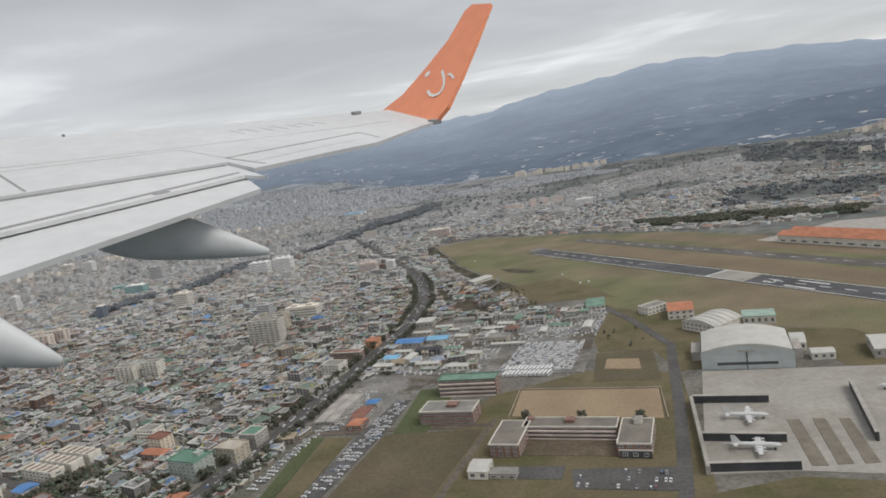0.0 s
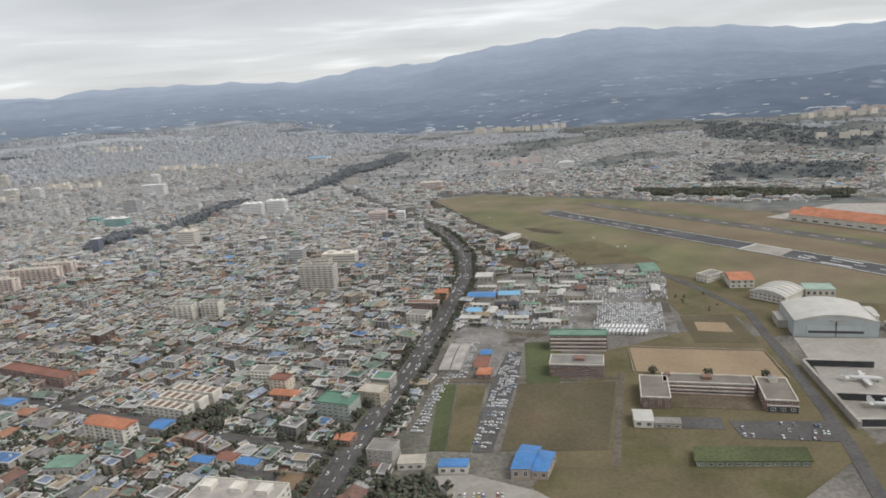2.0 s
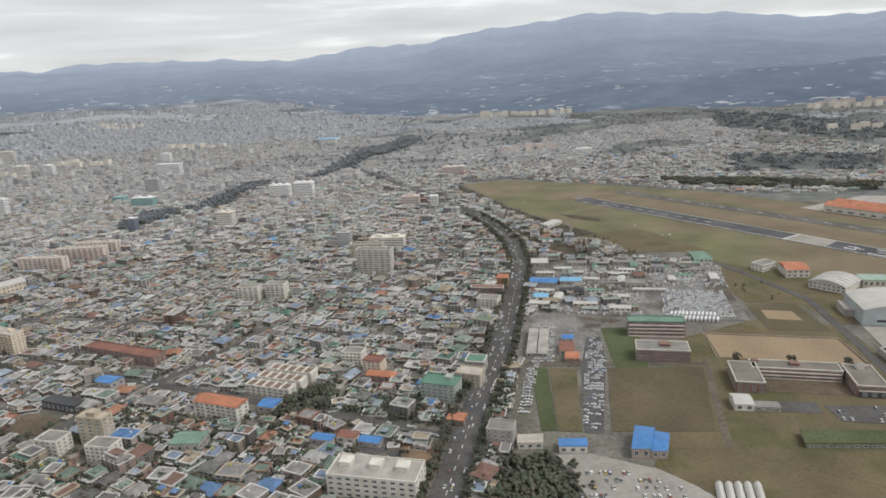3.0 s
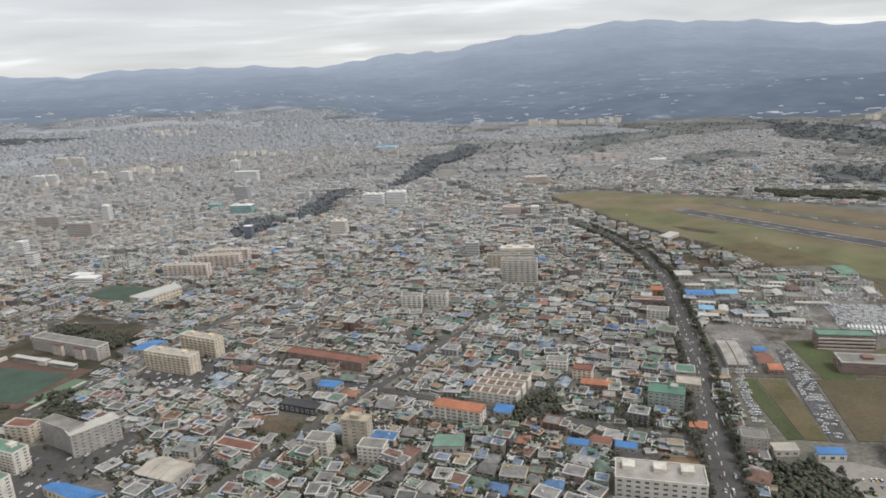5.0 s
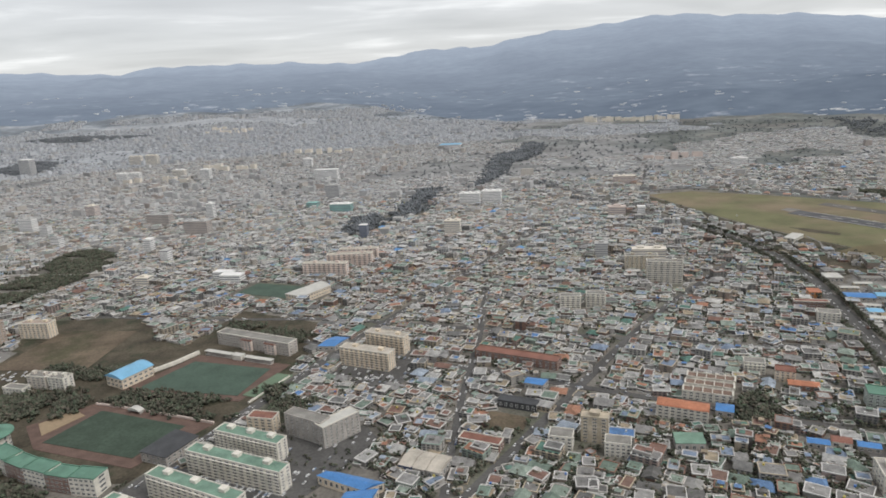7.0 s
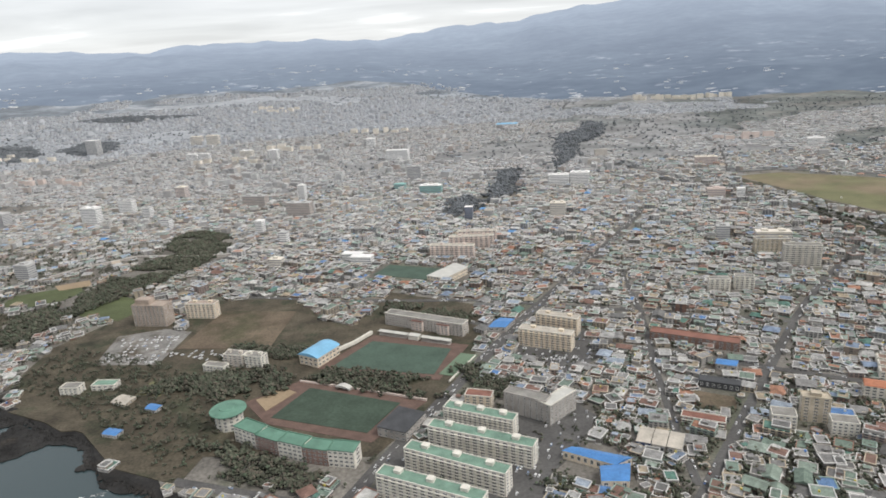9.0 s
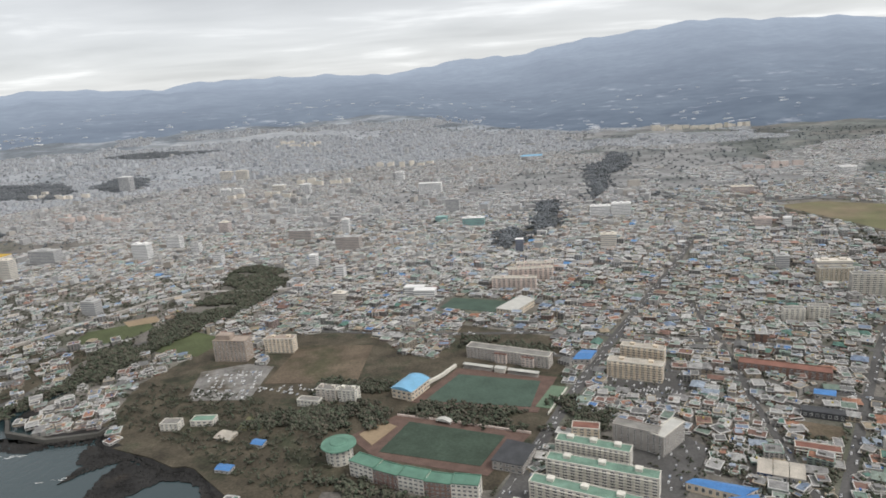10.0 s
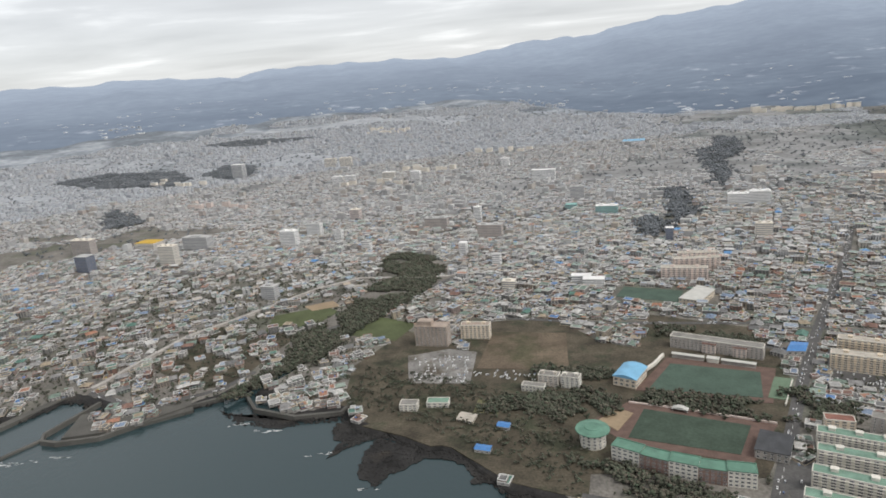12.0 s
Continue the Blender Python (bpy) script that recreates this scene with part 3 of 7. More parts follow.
plot("yard_path", strip([(-59, 191.5), (-33.5, 186), (-2, 178.5)], 2.2), 0.13, M_TRACKWAY, "worn track between fields and sheds", "path")
plot("fence_path", strip([(16, 394), (15.5, 378), (3.5, 349), (-2, 341)], 1.6), 0.16, M_YARD, "pale worn track along the airfield fence", "path")
plot("fence_grass", [(8, 352), (30, 362), (52, 362), (60, 330), (66, 302), (44, 309), (30, 312), (14, 334)], 0.09, M_DRYGRASS, "darker olive rough grass at the airfield's edge", "grass")
plot("hangar_grass", [(43, 243), (60, 284), (56, 292), (62, 284), (72, 266), (83, 246), (103, 226), (72, 197), (60, 197), (59, 221), (41, 227)], 0.04, M_DRYGRASS, "patchy olive grass behind the hangars", "grass")
plot("depot_grass", [(-42, 128), (-36, 135.5), (-22, 131.5), (8, 108.5), (20, 90), (-10, 80), (-38, 92), (-29, 108)], 0.03, M_DRYGRASS, "patchy olive grass beside the depot", "grass")
plot("yellow_plot", [(-438, 221), (-427, 218), (-428, 230), (-436, 232)], 0.1, M_GRASS, "small yellow-green grass plot above the shore", "field")
plot("sports_turf_upper", [(-360, 233), (-316, 220), (-308, 243), (-344, 257)], 0.3, M_TURF2, "green artificial turf football pitch", "sports pitch")
plot("track_upper", [(-366, 233), (-314, 215), (-300, 246), (-344, 264)], 0.18, M_TRACK, "brick-red surround of a football pitch", "running track")
plot("sports_court", [(-314, 220), (-307, 217), (-297, 235), (-304, 238)], 0.3, surface("pale_green_court", (0.14, 0.2, 0.135), var=0.12), "pale green sports court", "sports court")
plot("sports_turf_lower", [(-377, 195), (-340, 180), (-329, 199), (-366, 216)], 0.3, M_TURF, "dark green turf football pitch", "sports pitch")
plot("track_lower", [(-390, 208), (-378, 191), (-338, 174), (-319, 199), (-371, 223)], 0.18, M_TRACK, "red-brown running track round a pitch", "running track")
plot("sand_court", [(-386, 209), (-380, 200), (-371, 213), (-377, 218)], 0.3, M_SAND, "small sandy court beside the pitch", "sports court")
plot("far_turf", [(-351, 355), (-317, 338), (-309, 357), (-342, 372)], 0.12, M_TURF2, "green school football pitch among the houses", "sports pitch")
plot("brown_field", [(-437, 264), (-392, 257), (-388, 302), (-428, 310)], 0.18, M_BROWNFIELD, "open brown field between the houses", "field")
plot("reed_field", [(-500, 234), (-474, 222), (-466, 251), (-494, 276)], 0.06, M_SCRUB, "reddish brown rough ground near the shore", "field")
plot("gravel_yard", [(-470, 252), (-440, 248), (-437, 284), (-452, 290), (-474, 284)], 0.18, M_YARD, "worn gravel yard with parked vehicles", "yard")
plot("stream_meadow", [(-524, 324), (-484, 306), (-474, 330), (-498, 346), (-512, 344)], 0.06, M_GREENGRASS, "green meadow beside the stream", "grass")
plot("west_meadow", [(-573, 361), (-540, 374), (-529, 361), (-539, 340), (-569, 331)], 0.06, M_GREENGRASS, "green meadow strip along the stream valley", "grass")
plot("tan_strip", [(-556, 376), (-538, 384), (-530, 372), (-548, 366)], 0.1, M_SAND, "narrow tan bare strip beside the meadow", "field")
plot("stream_scrub", [(-606, 350), (-572, 330), (-541, 338), (-553, 300), (-562, 262), (-584, 258), (-618, 288)], 0.03, M_SCRUB, "brown scrub and gardens beside the stream", "scrub", keep=False)
plot("shore_scrub", [(-486, 214), (-446, 194), (-424, 170), (-398, 158), (-392, 186), (-410, 228), (-440, 246), (-470, 222)], 0.05, M_SCRUB, "rough brown scrub above the rocky shore", "scrub")
plot("dusty_ground", [(-502, 275), (-479, 321), (-451, 296), (-432, 272), (-413, 263), (-396, 237), (-417, 197), (-455, 196), (-487, 219), (-500, 244)], 0.03, M_SCRUB, "bare brown ground between field and shore", "scrub")
plot("school_grounds", [(-450, 328), (-391, 324), (-372, 288), (-355, 277), (-339, 322), (-294, 295), (-292, 265), (-298, 236), (-314, 200), (-336, 166), (-422, 176)], 0.03, M_SCRUB, "dark earth and scrub round the schools", "scrub")
plot("small_dirt_lot", [(-221, 194), (-207.5, 186.5), (-211, 178), (-222, 181)], 0.08, M_BROWNFIELD, "bare brown building lot", "lot")
plot("dirt_lot", [(-103, 150), (-92.5, 148.5), (-95, 136), (-103, 137)], 0.08, surface("tan_dirt", (0.22, 0.155, 0.1), rough=0.95, var=0.2, scale=0.2), "bare tan building lot beside the road", "lot")
plot("paved_court", [(-115.5, 145.5), (-104, 143), (-103.5, 148.5), (-114.5, 152)], 0.1, M_ASPHALT, "dark paved court among the houses", "yard")
plot("south_green", [(-100, 95), (-62, 90), (-66, 128), (-92, 122)], 0.05, M_GREENGRASS, "dark green hedge ground by the road", "grass")
plot("apartment_yard", [(-328, 172), (-296, 186), (-264, 190), (-259, 180), (-272, 160), (-283, 148), (-285, 128), (-345, 120)], 0.05, M_ASPHALT, "dark paved yard between the apartment blocks", "yard")
plot("block_yard", [(-284, 236), (-262, 212), (-246, 226), (-244, 252), (-268, 264)], 0.05, M_ASPHALT, "paved car park round cream apartment blocks", "yard")

ROADS = [
    ("main_road", [(-108, 85), (-94, 126), (-80, 167), (-65, 205), (-51, 250), (-34, 307), (-28, 354), (-31, 402), (-38, 440), (-52, 490), (-80, 590), (-130, 760)], 8.0),
    ("school_street", [(-350, 130), (-332, 165), (-301, 221), (-269, 276), (-231, 336), (-190, 400), (-150, 470)], 5.0),
    ("town_street", [(-245, 130), (-227, 153), (-190, 200), (-152, 248), (-119, 286), (-60, 345)], 3.6),
    ("side_street", [(-240, 140), (-236, 167), (-229, 206), (-217, 260), (-206, 330)], 2.8),
    ("airfield_road", [(22, 90), (38, 130), (51, 171), (66, 223), (62, 262), (56, 290)], 3.2),
    ("stream_road", [(-640, 264), (-632, 290), (-619, 330), (-591, 364), (-556, 410), (-526, 430), (-500, 424), (-474, 418), (-444, 421), (-400, 446)], 3.0),
    ("valley_road", [(-545, 300), (-530, 330), (-503, 352), (-478, 385), (-455, 420)], 4.0),
    ("shore_road", [(-640, 262), (-600, 240), (-566, 258), (-556, 276)], 3.5),
    ("coast_road", [(-400, 160), (-372, 150), (-345, 140), (-320, 120), (-290, 108), (-230, 104)], 4.0),
    ("cross_street", [(-330, 290), (-285, 264), (-230, 232), (-160, 192), (-90, 152)], 3.2),
    ("upper_street", [(-420, 330), (-360, 312), (-290, 300), (-200, 265), (-110, 230), (-55, 222)], 3.2),
    ("fence_road", [(-40, 592), (22, 594), (90, 540), (162, 470), (250, 440), (420, 360), (700, 200)], 6.0),
    ("north_avenue", [(-22, 600), (40, 760), (90, 1000)], 4.0),
    ("west_avenue", [(-720, 470), (-560, 520), (-380, 610), (-200, 660), (-60, 640)], 7.0),
]
for nm, pts, w in ROADS:
    plot(nm, strip(pts, w), 0.2 if w > 7.5 else 0.14, {"stream_road": M_CONC}.get(nm, M_ASPHALT), "pale concrete road along the stream valley" if nm == "stream_road" else "dark asphalt street through the town", "road")

lines = Soup()
for k in range(60):  # runway centre line dashes
    a = k * 11.0
    px, py = 50 + 0.4213 * a, 465 - 0.9069 * a
    if 20 < a < 640 and not 118 < a < 190:
        lines.prism(strip([(px, py), (px + 0.4213 * 5, py - 0.9069 * 5)], 0.6), 0.3, 0.33)
for off in (-7.4, 7.4):
    lines.prism(strip([(50 + 0.9069 * off + 4, 465 + 0.4213 * off - 8), (330 + 0.9069 * off, -138 + 0.4213 * off)], 0.45), 0.3, 0.33)
for off in (-4.6, 4.6):
    lines.prism(strip([(137 + 0.9069 * off, 277 + 0.4213 * off), (143 + 0.9069 * off, 264 + 0.4213 * off)], 1.3), 0.3, 0.33)
lines.prism(strip([(113.2, 312), (127.3, 318.4)], 1.0), 0.34, 0.37)
tagged(new("runway_markings", lines.mesh("runway_markings", [M_PAINT])), "white painted runway centre line, edges and threshold", "runway marking", kind="structure")


def ground_text(words, x, y, size, ang, z):
    cu = bpy.data.curves.new("painted_number", "FONT")
    cu.body, cu.size, cu.extrude, cu.align_x = words, size, 0.01, "CENTER"
    cu.materials.append(M_PAINT)
    ob = new("runway_number", cu)
    ob.matrix_world = Matrix.Translation((x, y, z)) @ Matrix.Rotation(ang, 4, "Z")
    return tagged(ob, "large white painted number on the runway asphalt", "runway marking", kind="structure")


ground_text("13", 131.5, 288, 8.0, radians(205), 0.32)
taxi_lines = Soup()
for k in range(44):
    px, py = 90 + 0.4282 * 14 * k, 478 - 0.9037 * 14 * k
    taxi_lines.prism(strip([(px, py), (px + 0.43 * 5, py - 0.9 * 5)], 0.35), 0.26, 0.29)
tagged(new("taxiway_markings", taxi_lines.mesh("taxiway_markings", [M_PAINT])), "pale dashes along the taxiway", "taxiway marking", kind="structure")
lane = Soup()
for nm, pts, w in ROADS[:2]:
    for (x0, y0), (x1, y1) in zip(pts, pts[1:]):
        d = math.hypot(x1 - x0, y1 - y0)
        for k in range(int(d / 5)):
            t0, t1 = k * 5 / d, (k * 5 + 2) / d
            lane.prism(strip([(x0 + (x1 - x0) * t0, y0 + (y1 - y0) * t0), (x0 + (x1 - x0) * t1, y0 + (y1 - y0) * t1)], 0.16), 0.29, 0.32)
tagged(new("lane_markings", lane.mesh("lane_markings", [M_PAINT])), "white dashed lane lines on the main streets", "road marking", kind="structure")

patches = Soup()
for outline in [[(72.0, 154.6), (74.7, 153.6), (69.1, 131.2), (66.0, 132.1)], [(77.6, 153.2), (80.2, 152.2), (74.1, 130.6), (71.0, 131.1)], [(83.0, 151.2), (85.2, 150.4), (79.1, 129.6), (76.1, 130.0)]]:
    patches.prism(outline, 0.2, 0.27)
tagged(new("apron_patches", patches.mesh("apron_patches", [surface("stained_brown_concrete", (0.2, 0.175, 0.14), var=0.2)])), "long brown stained bays in the apron", "apron", kind="structure")

# rocky shelves, breakwaters and the stream
rocks = Soup()


def jagged(poly, rnd, deep=3, k=0.24):
    """The outline with its edges broken again and again, like torn lava."""
    for _ in range(deep):
        out = []
        for (x0, y0), (x1, y1) in zip(poly, poly[1:] + poly[:1]):
            q = rnd.uniform(-k, k)
            out += [(x0, y0), ((x0 + x1) / 2 - (y1 - y0) * q, (y0 + y1) / 2 + (x1 - x0) * q)]
        poly = out
    return poly


for seed, (level, poly) in enumerate((
        (-1.25, [(-497, 193), (-493, 204), (-499, 213), (-498, 228), (-480, 222), (-476, 208), (-484, 204)]),
        (-1.3, [(-482, 184), (-482, 195), (-478, 208), (-466, 202), (-454, 200), (-457, 190), (-463, 184), (-470, 180), (-474, 172)]),
        (-1.2, [(-460, 191), (-458, 204), (-440, 204), (-426, 192), (-414, 180), (-404, 168), (-411, 160), (-425, 162), (-429, 172), (-438, 172), (-439, 180), (-445, 187)]),
        (-1.35, [(-412, 172), (-398, 166), (-380, 150), (-370, 134), (-384, 132), (-396, 144), (-404, 152)]),
        (-1.3, [(-380, 144), (-360, 138), (-330, 124), (-326, 112), (-350, 118), (-374, 130)]),
        (-1.42, [(-560, 238), (-544, 232), (-528, 228), (-500, 229), (-499, 222), (-528, 219), (-546, 224)]))):
    rnd = random.Random(seed + 40)
    rocks.prism(jagged(poly, rnd), -3, level)
    xs, ys = [p[0] for p in poly], [p[1] for p in poly]
    qx = np.array([rnd.uniform(min(xs) - 1, max(xs) + 1) for _ in range(700)])
    qy = np.array([rnd.uniform(min(ys) - 1, max(ys) + 1) for _ in range(700)])
    for x, y in zip(qx, qy):
        if inside([x], [y], poly)[0]:
            rocks.blob(float(x), float(y), level - 0.1, rnd.uniform(0.3, 1.2), rnd.uniform(0.2, 0.7))
tagged(new("shore_rocks", rocks.mesh("shore_rocks", [M_ROCK])), "black lava rock shelves running into the sea", "rocks", kind="stuff")
stones = Soup()
for x in np.arange(-900, -330, 1.1):
    yy = float(shore(x))
    for _ in range(2):
        stones.blob(x + random.uniform(-1, 1), yy + random.uniform(-2.2, 0.8), -1.1, random.uniform(0.5, 1.2), random.uniform(0.4, 0.8))
tagged(new("shore_boulders", stones.mesh("shore_boulders", [M_ROCK])), "dark boulders along the waterline", "rocks", kind="stuff")


def wall_run(name, pts, width, z0, z1, mat, label, category):
    s = Soup()
    s.prism(strip(pts, width), z0, z1)
    return tagged(new(name, s.mesh(name, [mat])), label, category, kind="structure")


wall_run("breakwater", [(-636, 219), (-646, 204), (-668, 170), (-700, 130)], 2.0, -3, -0.7, M_SEAWALL, "grey concrete breakwater of a small harbour", "breakwater")
wall_run("stream_viaduct", ROADS[5][1], 2.6, -0.2, 1.7, M_CONC, "pale raised road along the stream valley", "viaduct")
wall_run("harbour_quay", [(-650, 262), (-668, 228), (-690, 196), (-770, 100)], 5, -3, 0.3, M_SEAWALL, "grey concrete harbour quay", "quay")
wall_run("sea_wall", [(-627, 250), (-637, 221), (-634, 215), (-626, 213), (-607, 216), (-592, 228), (-578, 240), (-562, 248)], 1.6, -3, 0.7, M_SEAWALL, "curving concrete sea wall", "sea wall")
wall_run("harbour_ground", [(-628, 228), (-605, 232), (-578, 247)], 22, -3, 0.02, M_SEAWALL, "paved ground behind the sea wall", "quay")
wall_run("point_wall", [(-551, 250), (-541, 234), (-519, 225), (-498, 227), (-495, 236)], 1.6, -3, 0.8, M_SEAWALL, "low sea wall round a point of houses", "sea wall")
wall_run("stream", [(-557, 238), (-549, 252), (-536, 274), (-528, 292), (-520, 312), (-503, 340)], 3.0, -2, 0.05, M_WATER, "dark narrow stream running to the sea", "stream")

foam = Soup()
rf = random.Random(6)
for x0, y0, n in ((-640, 200, 9), (-622, 203, 8), (-545, 224, 8), (-530, 217, 7), (-500, 196, 4), (-476, 172, 4), (-424, 158, 5)):
    for _ in range(n):
        x, y, w = x0 + rf.gauss(0, 4), y0 + rf.gauss(0, 0.9), rf.uniform(0.6, 2.2)
        foam.prism(jagged([(x - w, y), (x, y - 0.16), (x + w, y + rf.uniform(-0.3, 0.3)), (x, y + 0.18)], rf, 2), -1.75, -1.56)
tagged(new("surf", foam.mesh("surf", [M_PAINT])), "thin broken white surf along the shore", "surf", kind="stuff")

WOODS = [
    [(-518, 484), (-501, 496), (-474, 476), (-463, 439), (-468, 408), (-503, 405), (-511, 436)], [(-507, 440), (-527, 353), (-547, 319), (-541, 286), (-556, 258), (-562, 246), (-554, 244), (-539, 269), (-519, 287), (-515, 314), (-497, 347), (-470, 400)],
    [(-304, 500), (-297, 551), (-262, 560), (-246, 640), (-236, 684), (-212, 684), (-226, 620), (-231, 566), (-260, 532), (-284, 490), (-300, 482)], [(-188, 690), (-163, 729), (-142, 843), (-121, 940), (-76, 994), (-48, 1075), (-26, 1040), (-44, 976), (-70, 906), (-111, 858), (-146, 730), (-175, 680)],
    [(-360, 231), (-312, 215), (-322, 203), (-368, 222)], [(-425, 232), (-372, 226), (-378, 212), (-398, 214), (-436, 222)], [(-340, 290), (-300, 268), (-296, 280), (-338, 304)], [(-410, 262), (-372, 252), (-376, 244), (-412, 248)],
    [(-80, 137), (-66, 138), (-62, 125), (-70, 108), (-90, 110), (-82, 128)], [(-135, 192), (-121, 190), (-128, 171), (-141, 172)], [(-318, 208), (-300, 228), (-296, 222), (-312, 200)], [(-402, 182), (-384, 176), (-352, 156), (-356, 148), (-400, 168)],
    [(-1203, 1068), (-1144, 1141), (-1004, 1128), (-944, 1050), (-935, 981), (-1096, 1001)], [(-929, 1061), (-925, 1165), (-860, 1145), (-829, 1055), (-852, 1013)], [(-944, 789), (-947, 821), (-853, 721), (-892, 697)], [(-1080, 1440), (-1010, 1500), (-820, 1480), (-960, 1400)],
    [(210, 529), (264, 633), (386, 568), (316, 485)], [(390, 887), (521, 1143), (555, 755), (458, 640)], [(125, 540), (207, 492), (279, 434), (250, 416), (150, 490)],
    [(-420, 228), (-398, 206), (-404, 226), (-384, 232), (-388, 214), (-376, 222), (-384, 236), (-412, 234)], [(-300, 190), (-292, 196), (-284, 210), (-300, 216), (-306, 204)],
]
PLOTS += WOODS
PLOTS.append([(-358, 352), (-316, 328), (-302, 357), (-342, 378)])
PLOTS += [strip(pts, w + 2.4) for _, pts, w in ROADS]
PLOTS += [[(-376, 254), (-350, 254), (-352, 228), (-376, 230)], [(-404, 200), (-384, 200), (-384, 182), (-404, 182)], [(-390, 186), (-336, 162), (-340, 150), (-394, 172)], [(-344, 262), (-306, 244), (-296, 262), (-336, 286)]]


# ---- buildings that stand out ----
SITES = []  # centre, reach: where single buildings stand
window_meshes = {}


def window_mesh(w, h):
    key = (round(w, 2), round(h, 2))
    if key not in window_meshes:
        t = Soup()
        t.add([(-w / 2, -0.03, 0), (w / 2, -0.03, 0), (w / 2, -0.03, h), (-w / 2, -0.03, h)], [(0, 1, 2, 3)], 1)
        f = min(w, h) * 0.1
        for x0, x1, z0, z1 in ((-w / 2, w / 2, 0, f), (-w / 2, w / 2, h - f, h), (-w / 2, -w / 2 + f, f, h - f), (w / 2 - f, w / 2, f, h - f), (-f / 3, f / 3, f, h - f)):
            t.box((x0 + x1) / 2, -0.04, z0, x1 - x0, 0.05, z1 - z0, mat=0, bottom=True)
        window_meshes[key] = t.mesh("window", [M_FRAME, M_GLASS])
    return window_meshes[key]


def face_windows(parent, x0, y0, ang, length, z0, floors, storey, count, ratio=0.55, wh=0.5):
    """Rows of windows along a wall that starts at x0, y0 and runs in the direction ang."""
    step = length / count
    me = window_mesh(step * ratio, storey * wh)
    for f in range(floors):
        for i in range(count):
            a = (i + 0.5) * step
            part("window", me, None, parent, at=Matrix.Translation((x0 + math.cos(ang) * a, y0 + math.sin(ang) * a, z0 + f * storey + storey * 0.3)) @ Matrix.Rotation(ang, 4, "Z"))


def slab_block(name, left, right, depth, h, floors, wall, roof, label, category="apartment block", count=8, side=3, balcony=None, towers=(), rim=M_WHITE, windows=True, ratio=0.55, group=""):
    """A flat-roofed block whose near wall runs from left to right."""
    w, ang = math.hypot(right[0] - left[0], right[1] - left[1]), math.atan2(right[1] - left[1], right[0] - left[0])
    cx, cy = (left[0] + right[0]) / 2 - math.sin(ang) * depth / 2, (left[1] + right[1]) / 2 + math.cos(ang) * depth / 2
    SITES.append((cx, cy, math.hypot(w, depth) / 2, w / 2, depth / 2, ang))
    r = root(name, cx, cy, 0, ang, label, category, group)
    s = Soup()
    s.box(0, 0, -0.3, w, depth, h + 0.3)
    part("wall", s, wall, r)
    s = Soup()
    s.box(0, 0, h, w - 0.5, depth - 0.5, 0.06)
    part("roof", s, roof, r)
    s = Soup()
    s.ring(0, 0, h, w + 0.12, depth + 0.12, 0.34, 0.26)
    part("parapet", s, rim, r)
    st = h / floors
    if windows:
        face_windows(r, -w / 2, -depth / 2, 0, w, 0, floors, st, count, ratio)
        if side:
            face_windows(r, w / 2, -depth / 2, radians(90), depth, 0, floors, st, side, 0.4)
            face_windows(r, -w / 2, depth / 2, radians(-90), depth, 0, floors, st, side, 0.4)
    if balcony:
        for f in range(floors):
            s = Soup()
            s.box(0, -depth / 2 - 0.22, f * st + 0.02, w * 0.97, 0.4, st * 0.27, bottom=True)
            part("balcony", s, balcony, r)
    for tx, ty, tw, td, th in towers:
        s = Soup()
        s.box(tx * w, ty * depth, h + 0.05, tw, td, th)
        s.box(tx * w, ty * depth, h + 0.05 + th, tw + 0.2, td + 0.2, 0.12)
        part("stair_tower", s, wall, r)
    return r


def quad_box(name, poly, h, wall, roof, label, category, group="", gable=0.0, z=0.0):
    """A building on a four-cornered ground plan: walls, an overhanging flat or pitched roof."""
    cx, cy = sum(p[0] for p in poly) / 4, sum(p[1] for p in poly) / 4
    SITES.append((cx, cy, max(math.hypot(p[0] - cx, p[1] - cy) for p in poly), 0, 0, 0))
    PLOTS.append(poly)
    r = root(name, cx, cy, z, 0, label, category, group)
    loc = [(p[0] - cx, p[1] - cy) for p in poly]
    s = Soup()
    s.prism(loc, -0.3, h)
    part("wall", s, wall, r)
    s = Soup()
    big = [(x * 1.04, y * 1.04) for x, y in loc]
    if gable:
        a, b2 = ((big[0][0] + big[3][0]) / 2, (big[0][1] + big[3][1]) / 2), ((big[1][0] + big[2][0]) / 2, (big[1][1] + big[2][1]) / 2)
        s.add([(*p, h + 0.02) for p in big] + [(*a, h + gable), (*b2, h + gable)], [(0, 1, 5, 4), (2, 3, 4, 5), (1, 2, 5), (3, 0, 4)])
    else:
        s.prism(big, h + 0.02, h + 0.25)
    part("roof", s, roof, r)
    for i in range(4):
        (x0, y0), (x1, y1) = loc[i], loc[(i + 1) % 4]
        ln, an = math.hypot(x1 - x0, y1 - y0), math.atan2(y1 - y0, x1 - x0)
        if ln > 3:
            face_windows(r, x0, y0, an, ln, 0, max(1, int(h / 1.6)), h / max(1, int(h / 1.6)), max(2, int(ln / 2)), 0.5)
    return r


T = ((-0.32, 0.15, 2.2, 2.0, 1.0), (0.0, 0.15, 2.2, 2.0, 1.0), (0.32, 0.15, 2.2, 2.0, 1.0))
T2 = ((-0.25, 0.1, 2.0, 1.8, 0.9), (0.28, 0.1, 2.0, 1.8, 0.9))
WB = "long white apartment slab with green flat roof and balconies"
